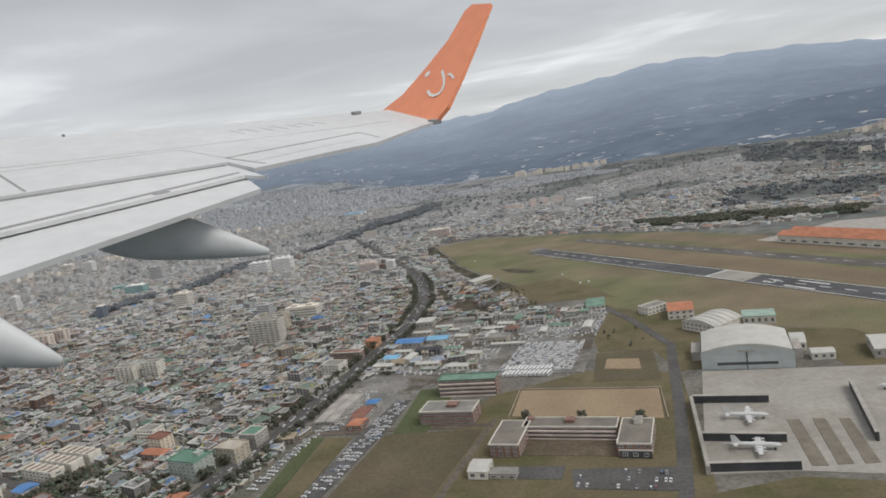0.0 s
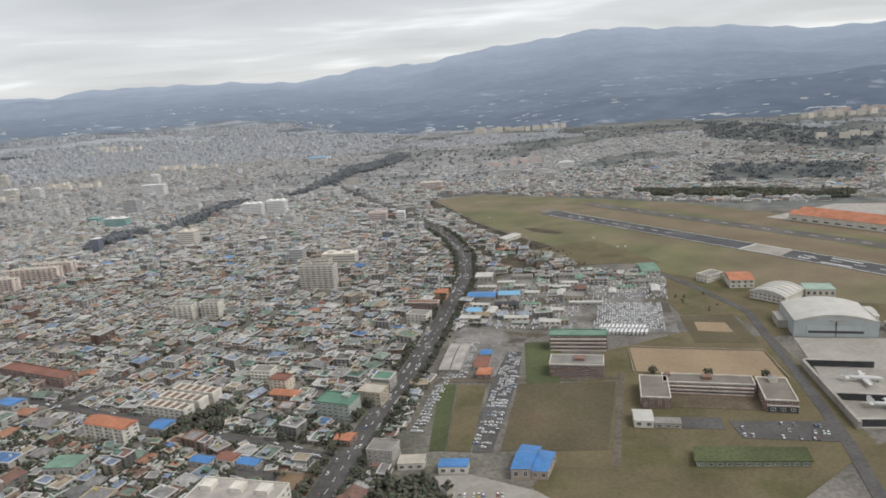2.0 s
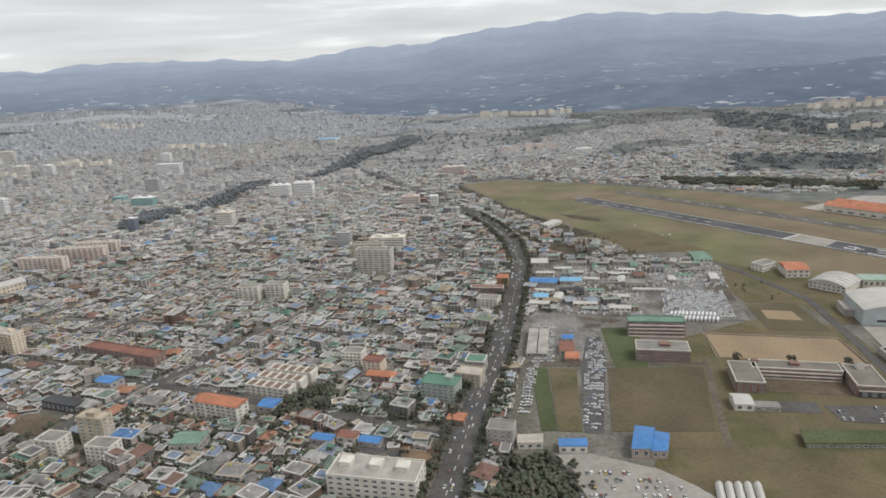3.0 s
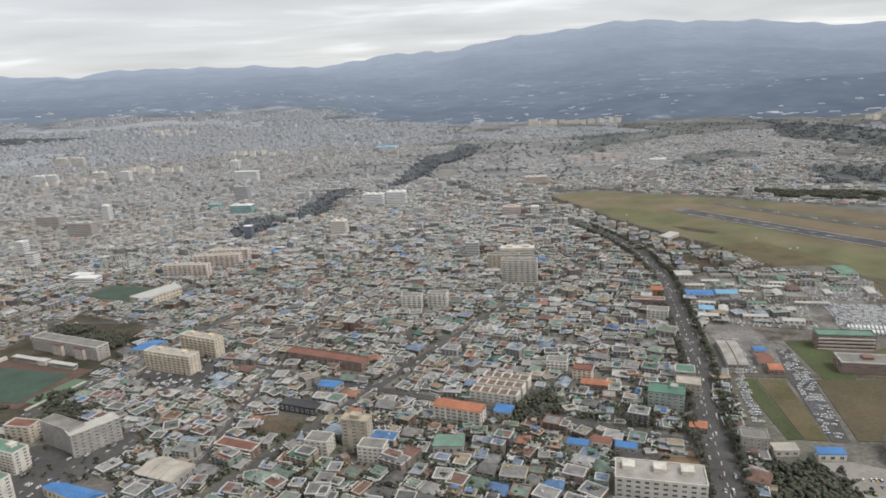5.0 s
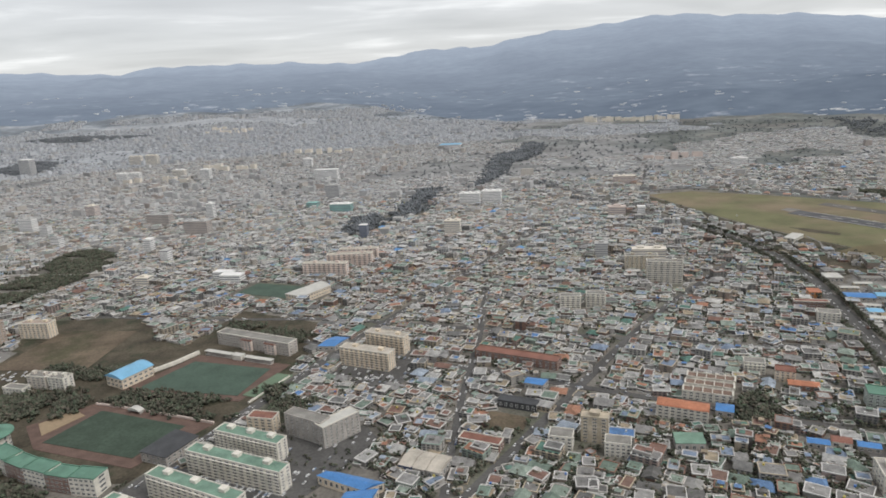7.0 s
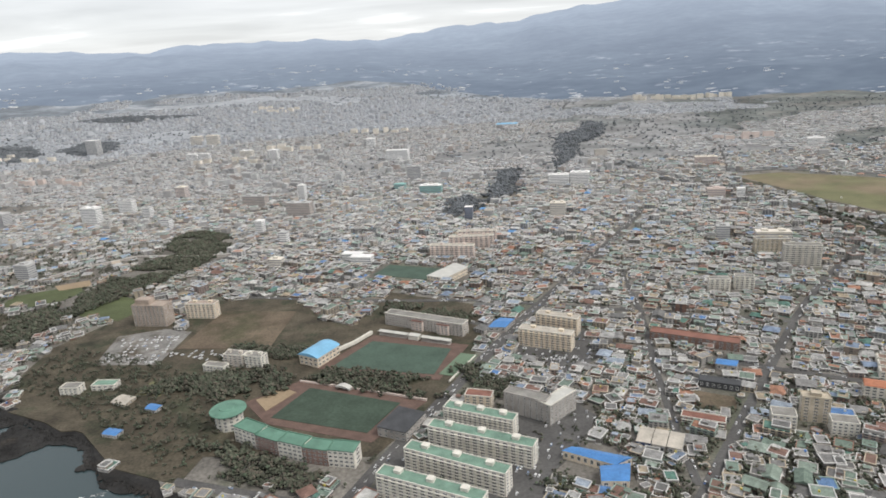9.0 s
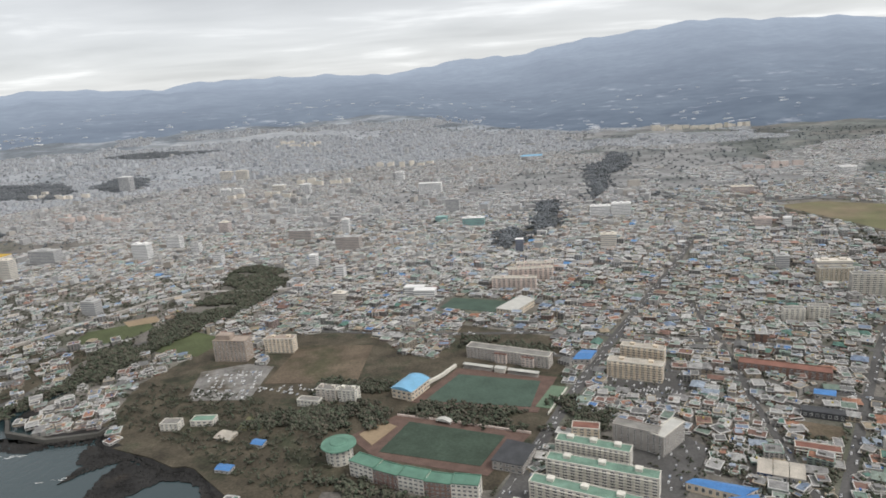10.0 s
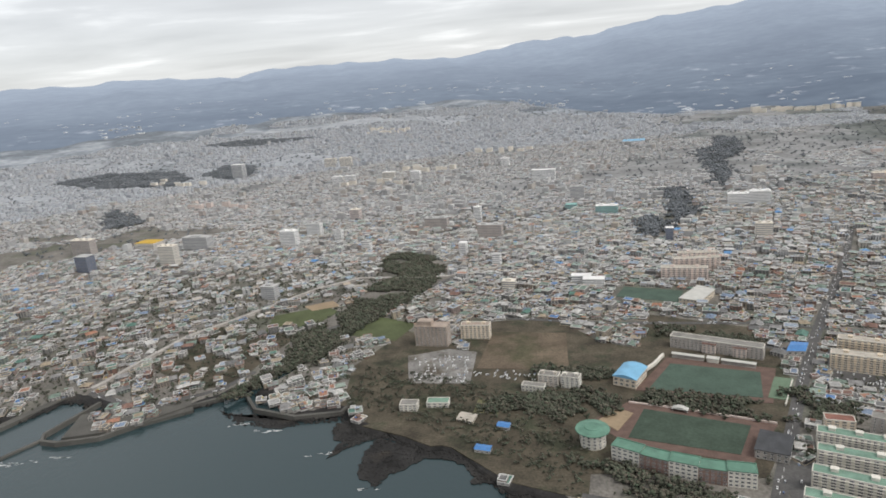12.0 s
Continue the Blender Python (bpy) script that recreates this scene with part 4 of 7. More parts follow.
for p, q, hh in (((-313, 182), (-290, 170), 7.0), ((-318.5, 170), (-286, 153.5), 7.4), ((-326, 158), (-296, 141), 7.6), ((-334, 146), (-304, 130), 7.6)):
    slab_block("apartment_slab", p, q, 5.0, hh, 7, M_WHITE, M_DULLGREEN, WB, count=14, balcony=M_WHITE, towers=T, group="white apartment slabs", side=2)
slab_block("small_block", (-305, 192), (-295.5, 189), 5, 5.5, 5, M_CREAM, M_REDROOF, "small cream block with a red-brown flat roof", count=4, side=2)
slab_block("grey_block", (-291, 188), (-277.5, 179), 5.0, 8.0, 7, M_CONC, M_GREYROOF, "plain grey concrete apartment slab with few windows", count=7, side=2, ratio=0.3, rim=M_CONC)
slab_block("grey_block", (-276.4, 176.5), (-265.4, 186), 5.0, 7.7, 7, M_CONC, M_WHITEROOF, "grey concrete apartment wing with a pale roof", count=7, side=2, ratio=0.5)
slab_block("cream_block", (-278, 243), (-257, 232), 5.5, 7.6, 7, M_CREAM, M_BEIGEROOF, "cream apartment block with a beige flat roof", count=10, balcony=M_CREAM, towers=T2, group="cream apartment blocks")
slab_block("cream_block", (-268, 257), (-251, 247), 5.0, 8.2, 7, M_CREAM, M_BEIGEROOF, "cream apartment block with a beige flat roof", count=8, balcony=M_CREAM, towers=T2, group="cream apartment blocks")
slab_block("brick_block", (-221, 239), (-190, 221), 6.0, 3.6, 3, M_BRICK, M_REDROOF, "long low red-brick block with a dull red roof", count=13, rim=M_BRICK)
slab_block("tan_tower", (-194, 169), (-186, 166), 4.2, 9.0, 8, M_TAN, M_TAN, "slim tan stone apartment tower", count=3, side=2, ratio=0.45, rim=M_TAN, towers=((0, 0, 3, 2.4, 1.2),))
slab_block("green_roofed_block", (-96, 175), (-86, 170), 7.0, 5.6, 5, surface("grey_green_plaster", (0.36, 0.4, 0.36), var=0.15), M_GREENROOF, "grey-green four-storey block with a bright green roof", "building", count=6, side=4, rim=M_GREENROOF, towers=((0.2, 0.2, 2.2, 2.2, 0.9),))
slab_block("grey_tower", (-118, 321), (-100, 315), 6.0, 12.0, 10, surface("warm_grey_concrete", (0.5, 0.47, 0.42), var=0.12), M_GREYROOF, "tall warm-grey apartment tower", count=6, side=3, balcony=M_WHITE, towers=T2)
slab_block("beige_tower", (-122, 345), (-104, 341), 6.0, 9.0, 9, M_TAN, M_GREYROOF, "beige apartment block behind the tall tower", count=7, side=2, towers=T2)
slab_block("white_block", (-173, 290), (-163, 288), 5.0, 6.5, 6, M_WHITE, M_GREYROOF, "white five-storey apartment block", count=4, side=3, balcony=M_WHITE, group="white mid-rise blocks")
slab_block("white_block", (-160, 290), (-151, 287), 5.0, 7.0, 6, M_WHITE, M_GREYROOF, "white five-storey apartment block", count=4, side=3, balcony=M_WHITE, group="white mid-rise blocks")
for p, q in (((-316, 382), (-288, 375)), ((-303, 399), (-273, 396)), ((-296, 412), (-270, 408))):
    slab_block("pink_block", p, q, 5.5, 8.0, 6, M_PINK, M_BEIGEROOF, "long pink-beige apartment slab with balconies", count=9, side=1, balcony=M_PINK, towers=T2, group="pink apartment slabs")
slab_block("brown_tower", (-471, 297), (-453, 293), 8.0, 11.5, 9, M_BROWN, M_BROWN, "tall brown stepped apartment building", count=8, side=4, rim=M_BROWN, towers=((-0.2, 0, 8, 5, 2.4),))
slab_block("brown_tower", (-446, 303), (-430, 300), 6.0, 8.0, 7, M_CREAM, M_BROWN, "beige and brown mid-rise block", count=7, side=3, towers=T2)
slab_block("twin_block", (-408, 242), (-399, 239), 5.0, 5.6, 5, surface("pale_stone", (0.55, 0.5, 0.44), var=0.12), M_GREYROOF, "pale stone small apartment house with roof turrets", count=4, side=2, towers=((-0.3, 0, 1.4, 1.4, 1.3), (0.3, 0, 1.4, 1.4, 1.1)), group="twin apartment houses")
slab_block("twin_block", (-398, 239), (-390, 236), 5.0, 5.6, 5, M_WHITE, M_GREYROOF, "pale stone small apartment house with roof turrets", count=4, side=2, towers=((-0.3, 0, 1.4, 1.4, 1.1), (0.3, 0, 1.4, 1.4, 1.3)), group="twin apartment houses")
slab_block("low_white_block", (-416, 238), (-406, 234.5), 4.0, 3.0, 2, M_WHITE, M_GREYROOF, "low white two-storey building with a grey roof", "building", count=6, side=2)
slab_block("shore_house", (-471, 225), (-463, 224), 5.0, 3.2, 3, M_WHITE, M_GREYROOF, "white three-storey house by the rocky shore", "house", count=4, side=2)
slab_block("shore_house", (-459, 227), (-449, 226), 5.0, 2.4, 2, M_WHITE, M_DULLGREEN, "white house with a green roof by the shore", "house", count=4, side=2)
slab_block("office_building", (-122, 132), (-101, 124.5), 9.0, 5.6, 4, M_WHITE, M_CONC, "large white office building with grey roof and glazing strips", "office building", count=10, side=4, towers=((-0.35, 0.1, 3, 3, 1.1), (0.0, 0.1, 3, 3, 1.1), (0.3, 0.1, 3, 3, 1.1)))
slab_block("school_block", (-339, 276), (-302, 255), 6.0, 6.0, 5, surface("grey_beige_plaster", (0.44, 0.4, 0.36), var=0.14), M_GREYROOF, "long grey-beige school block with white roof edge", "school", count=22, side=2)
for x, y in ((-326, 267), (-314, 260.3)):
    slab_block("school_wing", (x, y), (x + 5.2, y - 2.9), 3.0, 4.8, 4, M_PINK, M_REDROOF, "projecting beige stair block with a red roof", "school", count=3, side=0, rim=M_REDROOF, group="school stair blocks")

# the curved school with a green roof
for i in range(5):
    t0, t1 = i / 5, (i + 1) / 5
    p = (-386 + 44 * t0, 181 - 21 * t0 - 3 * math.sin(math.pi * t0))
    q = (-386 + 44 * t1, 181 - 21 * t1 - 3 * math.sin(math.pi * t1))
    slab_block("school_section", p, q, 6.0, 5.6 if i % 2 else 6.0, 4, M_BRICK if i % 2 else M_WHITE, M_GREENROOF, "school section with green roof and brick and white walls", "school", count=5, side=1, rim=M_GREENROOF, ratio=0.62, group="green-roofed school sections")

# round hall with a shallow green cone roof
rh = root("round_hall", -391, 192, 0, 0, "round white hall with a shallow bright green roof", "hall")
SITES.append((-391, 192, 9, 0, 0, 0))
s = Soup()
s.cylinder(0, 0, -0.3, 4.9, 6.2, n=24)
part("wall", s, M_WHITE, rh)
s = Soup()
s.cylinder(0, 0, 5.9, 5.6, 0.7, n=28, r2=6.6)
s.cylinder(0, 0, 6.6, 6.6, 0.3, n=28, r2=6.5)
s.cylinder(0, 0, 6.9, 5.6, 0.5, n=28, r2=3.2)
s.cylinder(0, 0, 7.4, 3.2, 0.3, n=20, r2=3.0)
part("roof", s, M_GREENROOF, rh)
me = window_mesh(1.0, 0.8)
for f in range(4):
    for i in range(14):
        a = 6.2832 * i / 14
        part("window", me, None, rh, at=Matrix.Translation((4.92 * math.sin(a), -4.92 * math.cos(a), 0.6 + 1.4 * f)) @ Matrix.Rotation(a, 4, "Z"))

# gymnasium with a light blue barrel roof
gym = root("gymnasium", -366, 242.5, 0, radians(58), "cream gymnasium with a light blue curved roof", "gymnasium")
SITES.append((-366, 242.5, 10, 0, 0, 0))
s = Soup()
s.box(0, 0, -0.3, 14.5, 10.5, 4.9)
part("wall", s, M_CREAM, gym)
s = Soup()
s.barrel(0, 0, 4.62, 11.4, 15.4, 1.5, radians(90))
part("roof", s, M_CYANROOF, gym)
face_windows(gym, -7.25, -5.25, 0, 14.5, 0.3, 2, 1.9, 6)
face_windows(gym, -7.25, 5.25, radians(-90), 10.5, 0.3, 2, 1.9, 4)

# seating under white canopies
for p, q in (((-341, 265), (-328, 258.3)), ((-321, 254.6), (-308, 248))):
    an, ln = math.atan2(q[1] - p[1], q[0] - p[0]), math.hypot(q[0] - p[0], q[1] - p[1])
    r = root("spectator_stand", (p[0] + q[0]) / 2, (p[1] + q[1]) / 2, 0, an, "low spectator stand under a white canopy", "stand", "stands beside the pitch")
    for k in range(3):
        s = Soup()
        s.box(0, -0.9 + 0.7 * k, 0, ln, 0.7, 0.4 + 0.35 * k)
        part("tier", s, M_CONC, r)
    s = Soup()
    s.box(0, 0, 2.0, ln + 0.5, 2.6, 0.14, bottom=True)
    part("canopy", s, M_WHITEROOF, r)
    s = Soup()
    s.box(-ln * 0.48, 1.1, 0, 0.14, 0.14, 2.0)
    post = s.mesh("post", [M_FRAME])
    for k in range(7):
        part("post", post, None, r, at=Matrix.Translation((ln * 0.96 * k / 6, 0, 0)))
pav = root("pavilion", -324.5, 256.2, 0, GRID, "small white pavilion between the stands", "pavilion")
s = Soup()
s.box(0, 0, 0, 5, 2.6, 2.2)
part("wall", s, M_WHITE, pav)
s = Soup()
s.box(0, 0, 2.2, 5.6, 3.2, 0.3)
part("roof", s, M_WHITEROOF, pav)
can = root("arched_canopy", -352, 213, 0, GRID, "small white arched canopy on the track", "canopy")
s = Soup()
s.barrel(0, 0, 1.3, 6.5, 2.6, 1.0)
part("roof", s, M_WHITEROOF, can)
s = Soup()
s.box(-2.9, 0, 0, 0.3, 2.0, 1.4)
s.box(2.9, 0, 0, 0.3, 2.0, 1.4)
part("support", s, M_CONC, can)
wall_run("track_wall", [(-371, 222), (-352, 214.5), (-319, 199.5)], 0.5, 0, 0.9, M_PINK, "low pale pink wall along the running track", "wall")
wall_run("court_wall", [(-310, 213), (-298, 234)], 0.5, 0, 0.8, M_WHITE, "low white wall beside the court", "wall")
wall_run("sand_field_wall", [(4, 181.6), (9.6, 202), (50.6, 186.6), (46, 165.6)], 0.3, 0, 0.4, M_BROWN, "low brown wall round the sand field", "wall")

quad_box("grey_hall", [(-336, 178), (-326, 173), (-319.5, 185), (-329, 190.5)], 3.6, M_CONC, M_DARK, "dark grey flat-roofed sports hall", "hall")
quad_box("white_hall", [(-318, 334.5), (-307.5, 327.5), (-294, 345), (-301, 354.5)], 4.0, M_CREAM, M_WHITEROOF, "hall with a broad pale flat roof", "hall")
quad_box("blue_shed", [(-289.8, 258.5), (-282, 257), (-276.6, 266), (-283.2, 268.6)], 2.6, M_CONC, M_BLUEROOF, "shed with a bright blue sheet roof", "shed", gable=0.8)
quad_box("blue_shed", [(-276, 157.5), (-262, 148.5), (-256, 151.5), (-270, 158.5)], 3.0, M_CREAM, M_BLUEROOF, "long shed with a bright blue sheet roof", "shed", gable=0.9)
quad_box("blue_shed", [(-268, 141.5), (-260.2, 140.5), (-257.5, 148.6), (-266.6, 148.4)], 3.0, M_CREAM, M_BLUEROOF, "square shed with a bright blue sheet roof", "shed", gable=0.9)
quad_box("blue_shed", [(-205.5, 208), (-199, 204.5), (-196, 209), (-203, 212)], 2.6, M_CONC, M_BLUEROOF, "market shed with a bright blue roof", "shed", gable=0.7)
quad_box("dark_hall", [(-217, 196), (-204.5, 189.5), (-202.5, 193.5), (-215, 200)], 2.6, M_DARK, M_DARK, "low dark flat-roofed hall", "hall")
for k in range(3):
    quad_box("warehouse", [(-252 + 4.2 * k, 160 - 2.1 * k), (-248.2 + 4.2 * k, 158 - 2.1 * k), (-244 + 4.2 * k, 166 - 2.1 * k), (-247.8 + 4.2 * k, 168 - 2.1 * k)], 3.0, surface("navy_wall", (0.06, 0.08, 0.15), var=0.2) if k == 0 else M_CONC, M_BEIGEROOF, "warehouse bay with a rounded beige roof", "warehouse", "warehouse bays", gable=0.9)
quad_box("blue_shed", [(-46, 132), (-41.5, 131), (-36.5, 140), (-41, 142)], 3.0, M_BROWN, M_BLUEROOF, "brown-walled depot with a blue pitched roof", "depot", gable=1.0)
quad_box("blue_shed", [(-41.3, 131), (-37.5, 130), (-33.5, 137.5), (-36.8, 139.5)], 2.4, M_BROWN, M_BLUEROOF, "low depot annex with a blue roof", "depot", gable=0.7)
quad_box("kiosk", [(-63, 138), (-56, 136.5), (-55, 140), (-62, 141.5)], 2.0, M_WHITE, M_BLUEROOF, "white kiosk with a blue roof edge", "kiosk")
slab_block("grey_roadside_block", (-80.6, 145.9), (-74, 143.2), 5.5, 4.6, 4, M_CONC, M_GREYROOF, "plain grey roadside block with small windows", "building", count=4, side=3, ratio=0.4, rim=M_CONC)
quad_box("low_shop", [(-73, 142), (-66.5, 141), (-65.5, 145), (-72, 146)], 1.7, M_WHITE, M_BEIGEROOF, "low pale shop beside the road", "shop")
quad_box("green_roofed_house", [(-167, 159.5), (-158.5, 158), (-157, 164), (-165.5, 165.5)], 2.8, M_CONC, M_DULLGREEN, "wide house with a weathered green roof", "house")
slab_block("white_corner_block", (-205, 166.5), (-198, 163.9), 5.5, 4.6, 4, M_WHITE, M_GREYROOF, "plain white corner block", "building", count=4, side=3)
slab_block("brick_terrace", (-233, 172.2), (-220.6, 165.8), 4.5, 3.0, 3, M_BRICK, M_REDROOF, "brick-red terrace with white storey bands", "building", count=8, side=2, balcony=M_WHITE)
for k in range(2):
    quad_box("long_shed", [(-57.5 + 3.7 * k, 196.5 - k), (-54.3 + 3.7 * k, 195.7 - k), (-47.8 + 3.7 * k, 217 - k), (-51 + 3.7 * k, 218 - k)], 2.0, M_CONC, M_CONC, "long shed with a pale grey sheet roof", "shed", "long sheds by the road", gable=0.6)
quad_box("orange_shed", [(-46, 189.5), (-41.5, 188.3), (-39.5, 193.6), (-44, 195)], 1.8, M_BRICK, M_ORANGEROOF, "small shed with an orange roof", "shed", gable=0.5)
quad_box("red_shed", [(-46, 196), (-41, 195), (-38.5, 203), (-43.5, 204)], 1.8, M_CONC, M_REDROOF, "small shed with a dull red roof", "shed", gable=0.5)
quad_box("blue_roofed_house", [(-42, 206), (-38, 205), (-37, 209), (-41, 210)], 1.8, M_CONC, M_BLUEROOF, "small house with a blue roof", "house", gable=0.5)

# row of terraced flats with an orange roof and white piers
row = slab_block("orange_roofed_row", (-165, 180.5), (-151, 173), 5.5, 4.6, 4, M_WHITE, M_ORANGEROOF, "white four-storey row with an orange pitched roof", count=8, side=2, ratio=0.6, rim=M_ORANGEROOF)
s = Soup()
s.gable(0, 0, 4.7, 15.9, 5.5, 1.2, over=0.3)
part("pitched_roof", s, M_ORANGEROOF, row)
for k in range(5):
    s = Soup()
    s.box(-7.9 + 3.95 * k, -2.95, 0, 0.5, 0.5, 4.6)
    part("pier", s, M_WHITE, row)
# terraces stepping back behind it, with white party walls
for k in range(3):
    o = (13.0 + 3.0 * k, 10.5 + 5.2 * k)
    tr = slab_block("terrace_row", (-165 + o[0], 181 + o[1]), (-150 + o[0], 173.4 + o[1]), 4.2, 3.2, 3, M_WHITE, M_BROWNROOF, "white terrace with a brown roof and white party walls", "terrace", count=8, side=1, group="terraces with party walls", windows=k == 0)
    for j in range(6):
        s = Soup()
        s.box(-8 + 3.2 * j, 0, 3.1, 0.3, 4.6, 0.75)
        part("party_wall", s, M_WHITE, tr)

# ---- the airport side ----
U20 = radians(-20.5)
for nm, p, q, dp in (("school_wing", (-3, 158.5), (4.6, 155.8), 14.5), ("school_wing", (28, 148.6), (35.6, 145.8), 14.5)):
    slab_block(nm, p, q, dp, 3.4, 3, M_BRICK, M_WARMROOF, "red-brick school wing with grey-brown flat roof and white edge", "school", count=4, side=7, group="brick school wings")
slab_block("school_link", (6.7, 166.2), (30.3, 157.4), 6.0, 3.4, 3, M_BRICK, M_WARMROOF, "long red-brick school block with bands of windows", "school", count=18, side=0, ratio=0.78, balcony=M_PINK, towers=((0.0, 0.1, 2.4, 2.2, 0.8), (-0.44, 0.3, 1.6, 1.6, 0.6)))
quad_box("entrance_hall", [(28.4, 148.0), (35.4, 145.4), (35.9, 146.8), (28.9, 149.4)], 1.9, M_GLASS, M_WHITEROOF, "glazed entrance under a white canopy", "entrance hall")
tw = root("roof_tower", 36.2, 158.5, 3.4, U20, "small square lantern tower on the school roof", "roof tower")
s = Soup()
s.box(0, 0, 0, 2.0, 2.0, 1.4)
part("wall", s, M_WHITE, tw)
s = Soup()
s.gable(0, 0, 1.4, 2.4, 2.4, 0.6, hip=1.0)
part("roof", s, M_GREYROOF, tw)
slab_block("brick_hall", (-17, 206.5), (2.0, 200.5), 6.0, 5.6, 4, M_BRICK, M_DULLGREEN, "red-brick block with a weathered green roof", "school", count=10, side=3, ratio=0.7, balcony=M_PINK, rim=M_GREENROOF)
slab_block("brick_annex", (-22.5, 185.5), (-6.4, 180.0), 8.0, 4.2, 3, M_BRICK, M_GREYROOF, "red-brick annex with grey roof and white ground-floor frames", "school", count=8, side=3, ratio=0.7, towers=((0.05, 0.1, 3.2, 3.0, 0.7),))
hut = quad_box("white_hut", [(-9, 148.6), (-4.2, 147), (-2.4, 153), (-7.2, 154.6)], 2.2, M_WHITE, M_WHITEROOF, "white hut with a pale pitched roof", "hut", gable=0.6)
quad_box("low_store", [(-3.8, 147.3), (2.6, 145.2), (3.6, 148.4), (-2.8, 150.4)], 1.2, M_CONC, M_GREYROOF, "low grey flat-roofed store", "store")

hg = root("aircraft_hangar", 82.4, 200.4, 0, U20, "large pale grey aircraft hangar with a white roof", "hangar")
SITES.append((84, 200, 18, 0, 0, 0))
s = Soup()
s.add([(-13, -10.5, 0), (13, -10.5, 0), (13, -10.5, 5.6), (0, -10.5, 7.6), (-13, -10.5, 5.6), (-13, 10.5, 0), (13, 10.5, 0), (13, 10.5, 5.6), (0, 10.5, 7.6), (-13, 10.5, 5.6)], [(0, 1, 2, 3, 4), (6, 5, 9, 8, 7), (1, 6, 7, 2), (5, 0, 4, 9)])
part("wall", s, surface("pale_grey_cladding", (0.42, 0.46, 0.46), rough=0.5, var=0.1), hg)
s = Soup()
s.barrel(0, 0.3, 5.62, 25.6, 20.6, 2.35, n=14)
part("roof", s, M_WHITEROOF, hg)
s = Soup()
s.box(0, -10.62, 0.1, 18, 0.12, 4.2, bottom=True)
door = part("door", s, surface("hangar_door_paint", (0.45, 0.49, 0.49), rough=0.5, var=0.08), hg)
s = Soup()
s.box(0, -10.72, 1.5, 17, 0.08, 0.9, bottom=True)
part("door_window", s, M_GLASS, door)
s = Soup()
s.box(0, -10.7, 0.1, 0.3, 0.16, 5.6, bottom=True)
part("door_post", s, M_DARK, door)
s = Soup()
s.box(0, -10.62, 5.6, 4.6, 0.1, 0.6, bottom=True)
part("sign_bar", s, M_CONC, hg)
for sx in (-1, 1):
    s = Soup()
    s.box(sx * 14.6, 3, 0, 3.0, 10, 3.0)
    part("side_annex", s, M_CONC, hg)

wh = root("curved_hall", 85.8, 235.5, 0, radians(-59), "white hall with a ribbed curved roof", "hall")
SITES.append((86, 236, 13, 0, 0, 0))
s = Soup()
s.box(0, 0, -0.3, 14.5, 15.0, 3.3)
part("wall", s, M_WHITE, wh)
s = Soup()
s.barrel(0, 0, 3.02, 15.2, 15.6, 1.9, n=12)
part("roof", s, M_WHITEROOF, wh)
for k in range(5):
    s = Soup()
    s.barrel(0, -6.2 + 3.1 * k, 3.1, 15.2, 0.4, 1.95, n=12)
    part("roof_rib", s, M_CONC, wh)
face_windows(wh, -7.25, -7.5, 0, 14.5, 0.3, 2, 1.4, 8)
quad_box("green_annex", [(96, 232), (106, 228), (109, 236), (99, 240)], 3.0, M_WHITE, surface("pale_green_roof", (0.32, 0.42, 0.36), var=0.15), "annex with a pale green roof", "annex")
quad_box("orange_roofed_office", [(75, 252), (84.5, 249.5), (88, 262), (79, 265)], 3.6, M_WHITE, M_ORANGEROOF, "white office with a bright orange roof", "office", gable=1.2)
slab_block("control_office", (70, 262), (79, 266), 6, 3.2, 2, M_WHITE, M_GREYROOF, "white airport office with flat roofs", "office", count=5, side=3)
quad_box("white_shed", [(97, 200), (101, 198.5), (105, 208), (101, 209.5)], 2.6, M_WHITE, M_WHITEROOF, "white store with a pale pitched roof", "store", gable=0.6)
quad_box("white_shed", [(98, 190), (104, 188), (105.5, 192.5), (99.5, 194.5)], 2.2, M_WHITE, M_WHITEROOF, "low white gatehouse with an overhanging roof", "store", gable=0.5)
quad_box("arched_store", [(113, 184), (119, 182), (124, 194), (118, 196)], 3.0, M_CONC, M_WHITEROOF, "pale grey store with a rounded roof", "store", gable=1.0)
quad_box("blue_shed", [(125, 188), (129, 187), (130, 191), (126, 192)], 1.6, M_CONC, M_CYANROOF, "small shed with a light blue roof", "shed", gable=0.4)

term = root("passenger_terminal", 208, 320, 0, math.atan2(-0.9, 0.42), "long white terminal with a bright orange roof", "terminal")
SITES.append((208, 320, 60, 0, 0, 0))
s = Soup()
s.box(10, 0, -0.3, 130, 20, 4.6)
part("wall", s, M_WHITE, term)
for k, (yy, zz) in enumerate(((-5.2, 4.3), (5.2, 4.6))):
    s = Soup()
    s.gable(10, yy, zz, 130, 10.2, 1.8, over=0.5)
    part("roof", s, M_ORANGEROOF, term)
face_windows(term, -55, -10, 0, 130, 0.2, 1, 2.0, 20, 0.5)

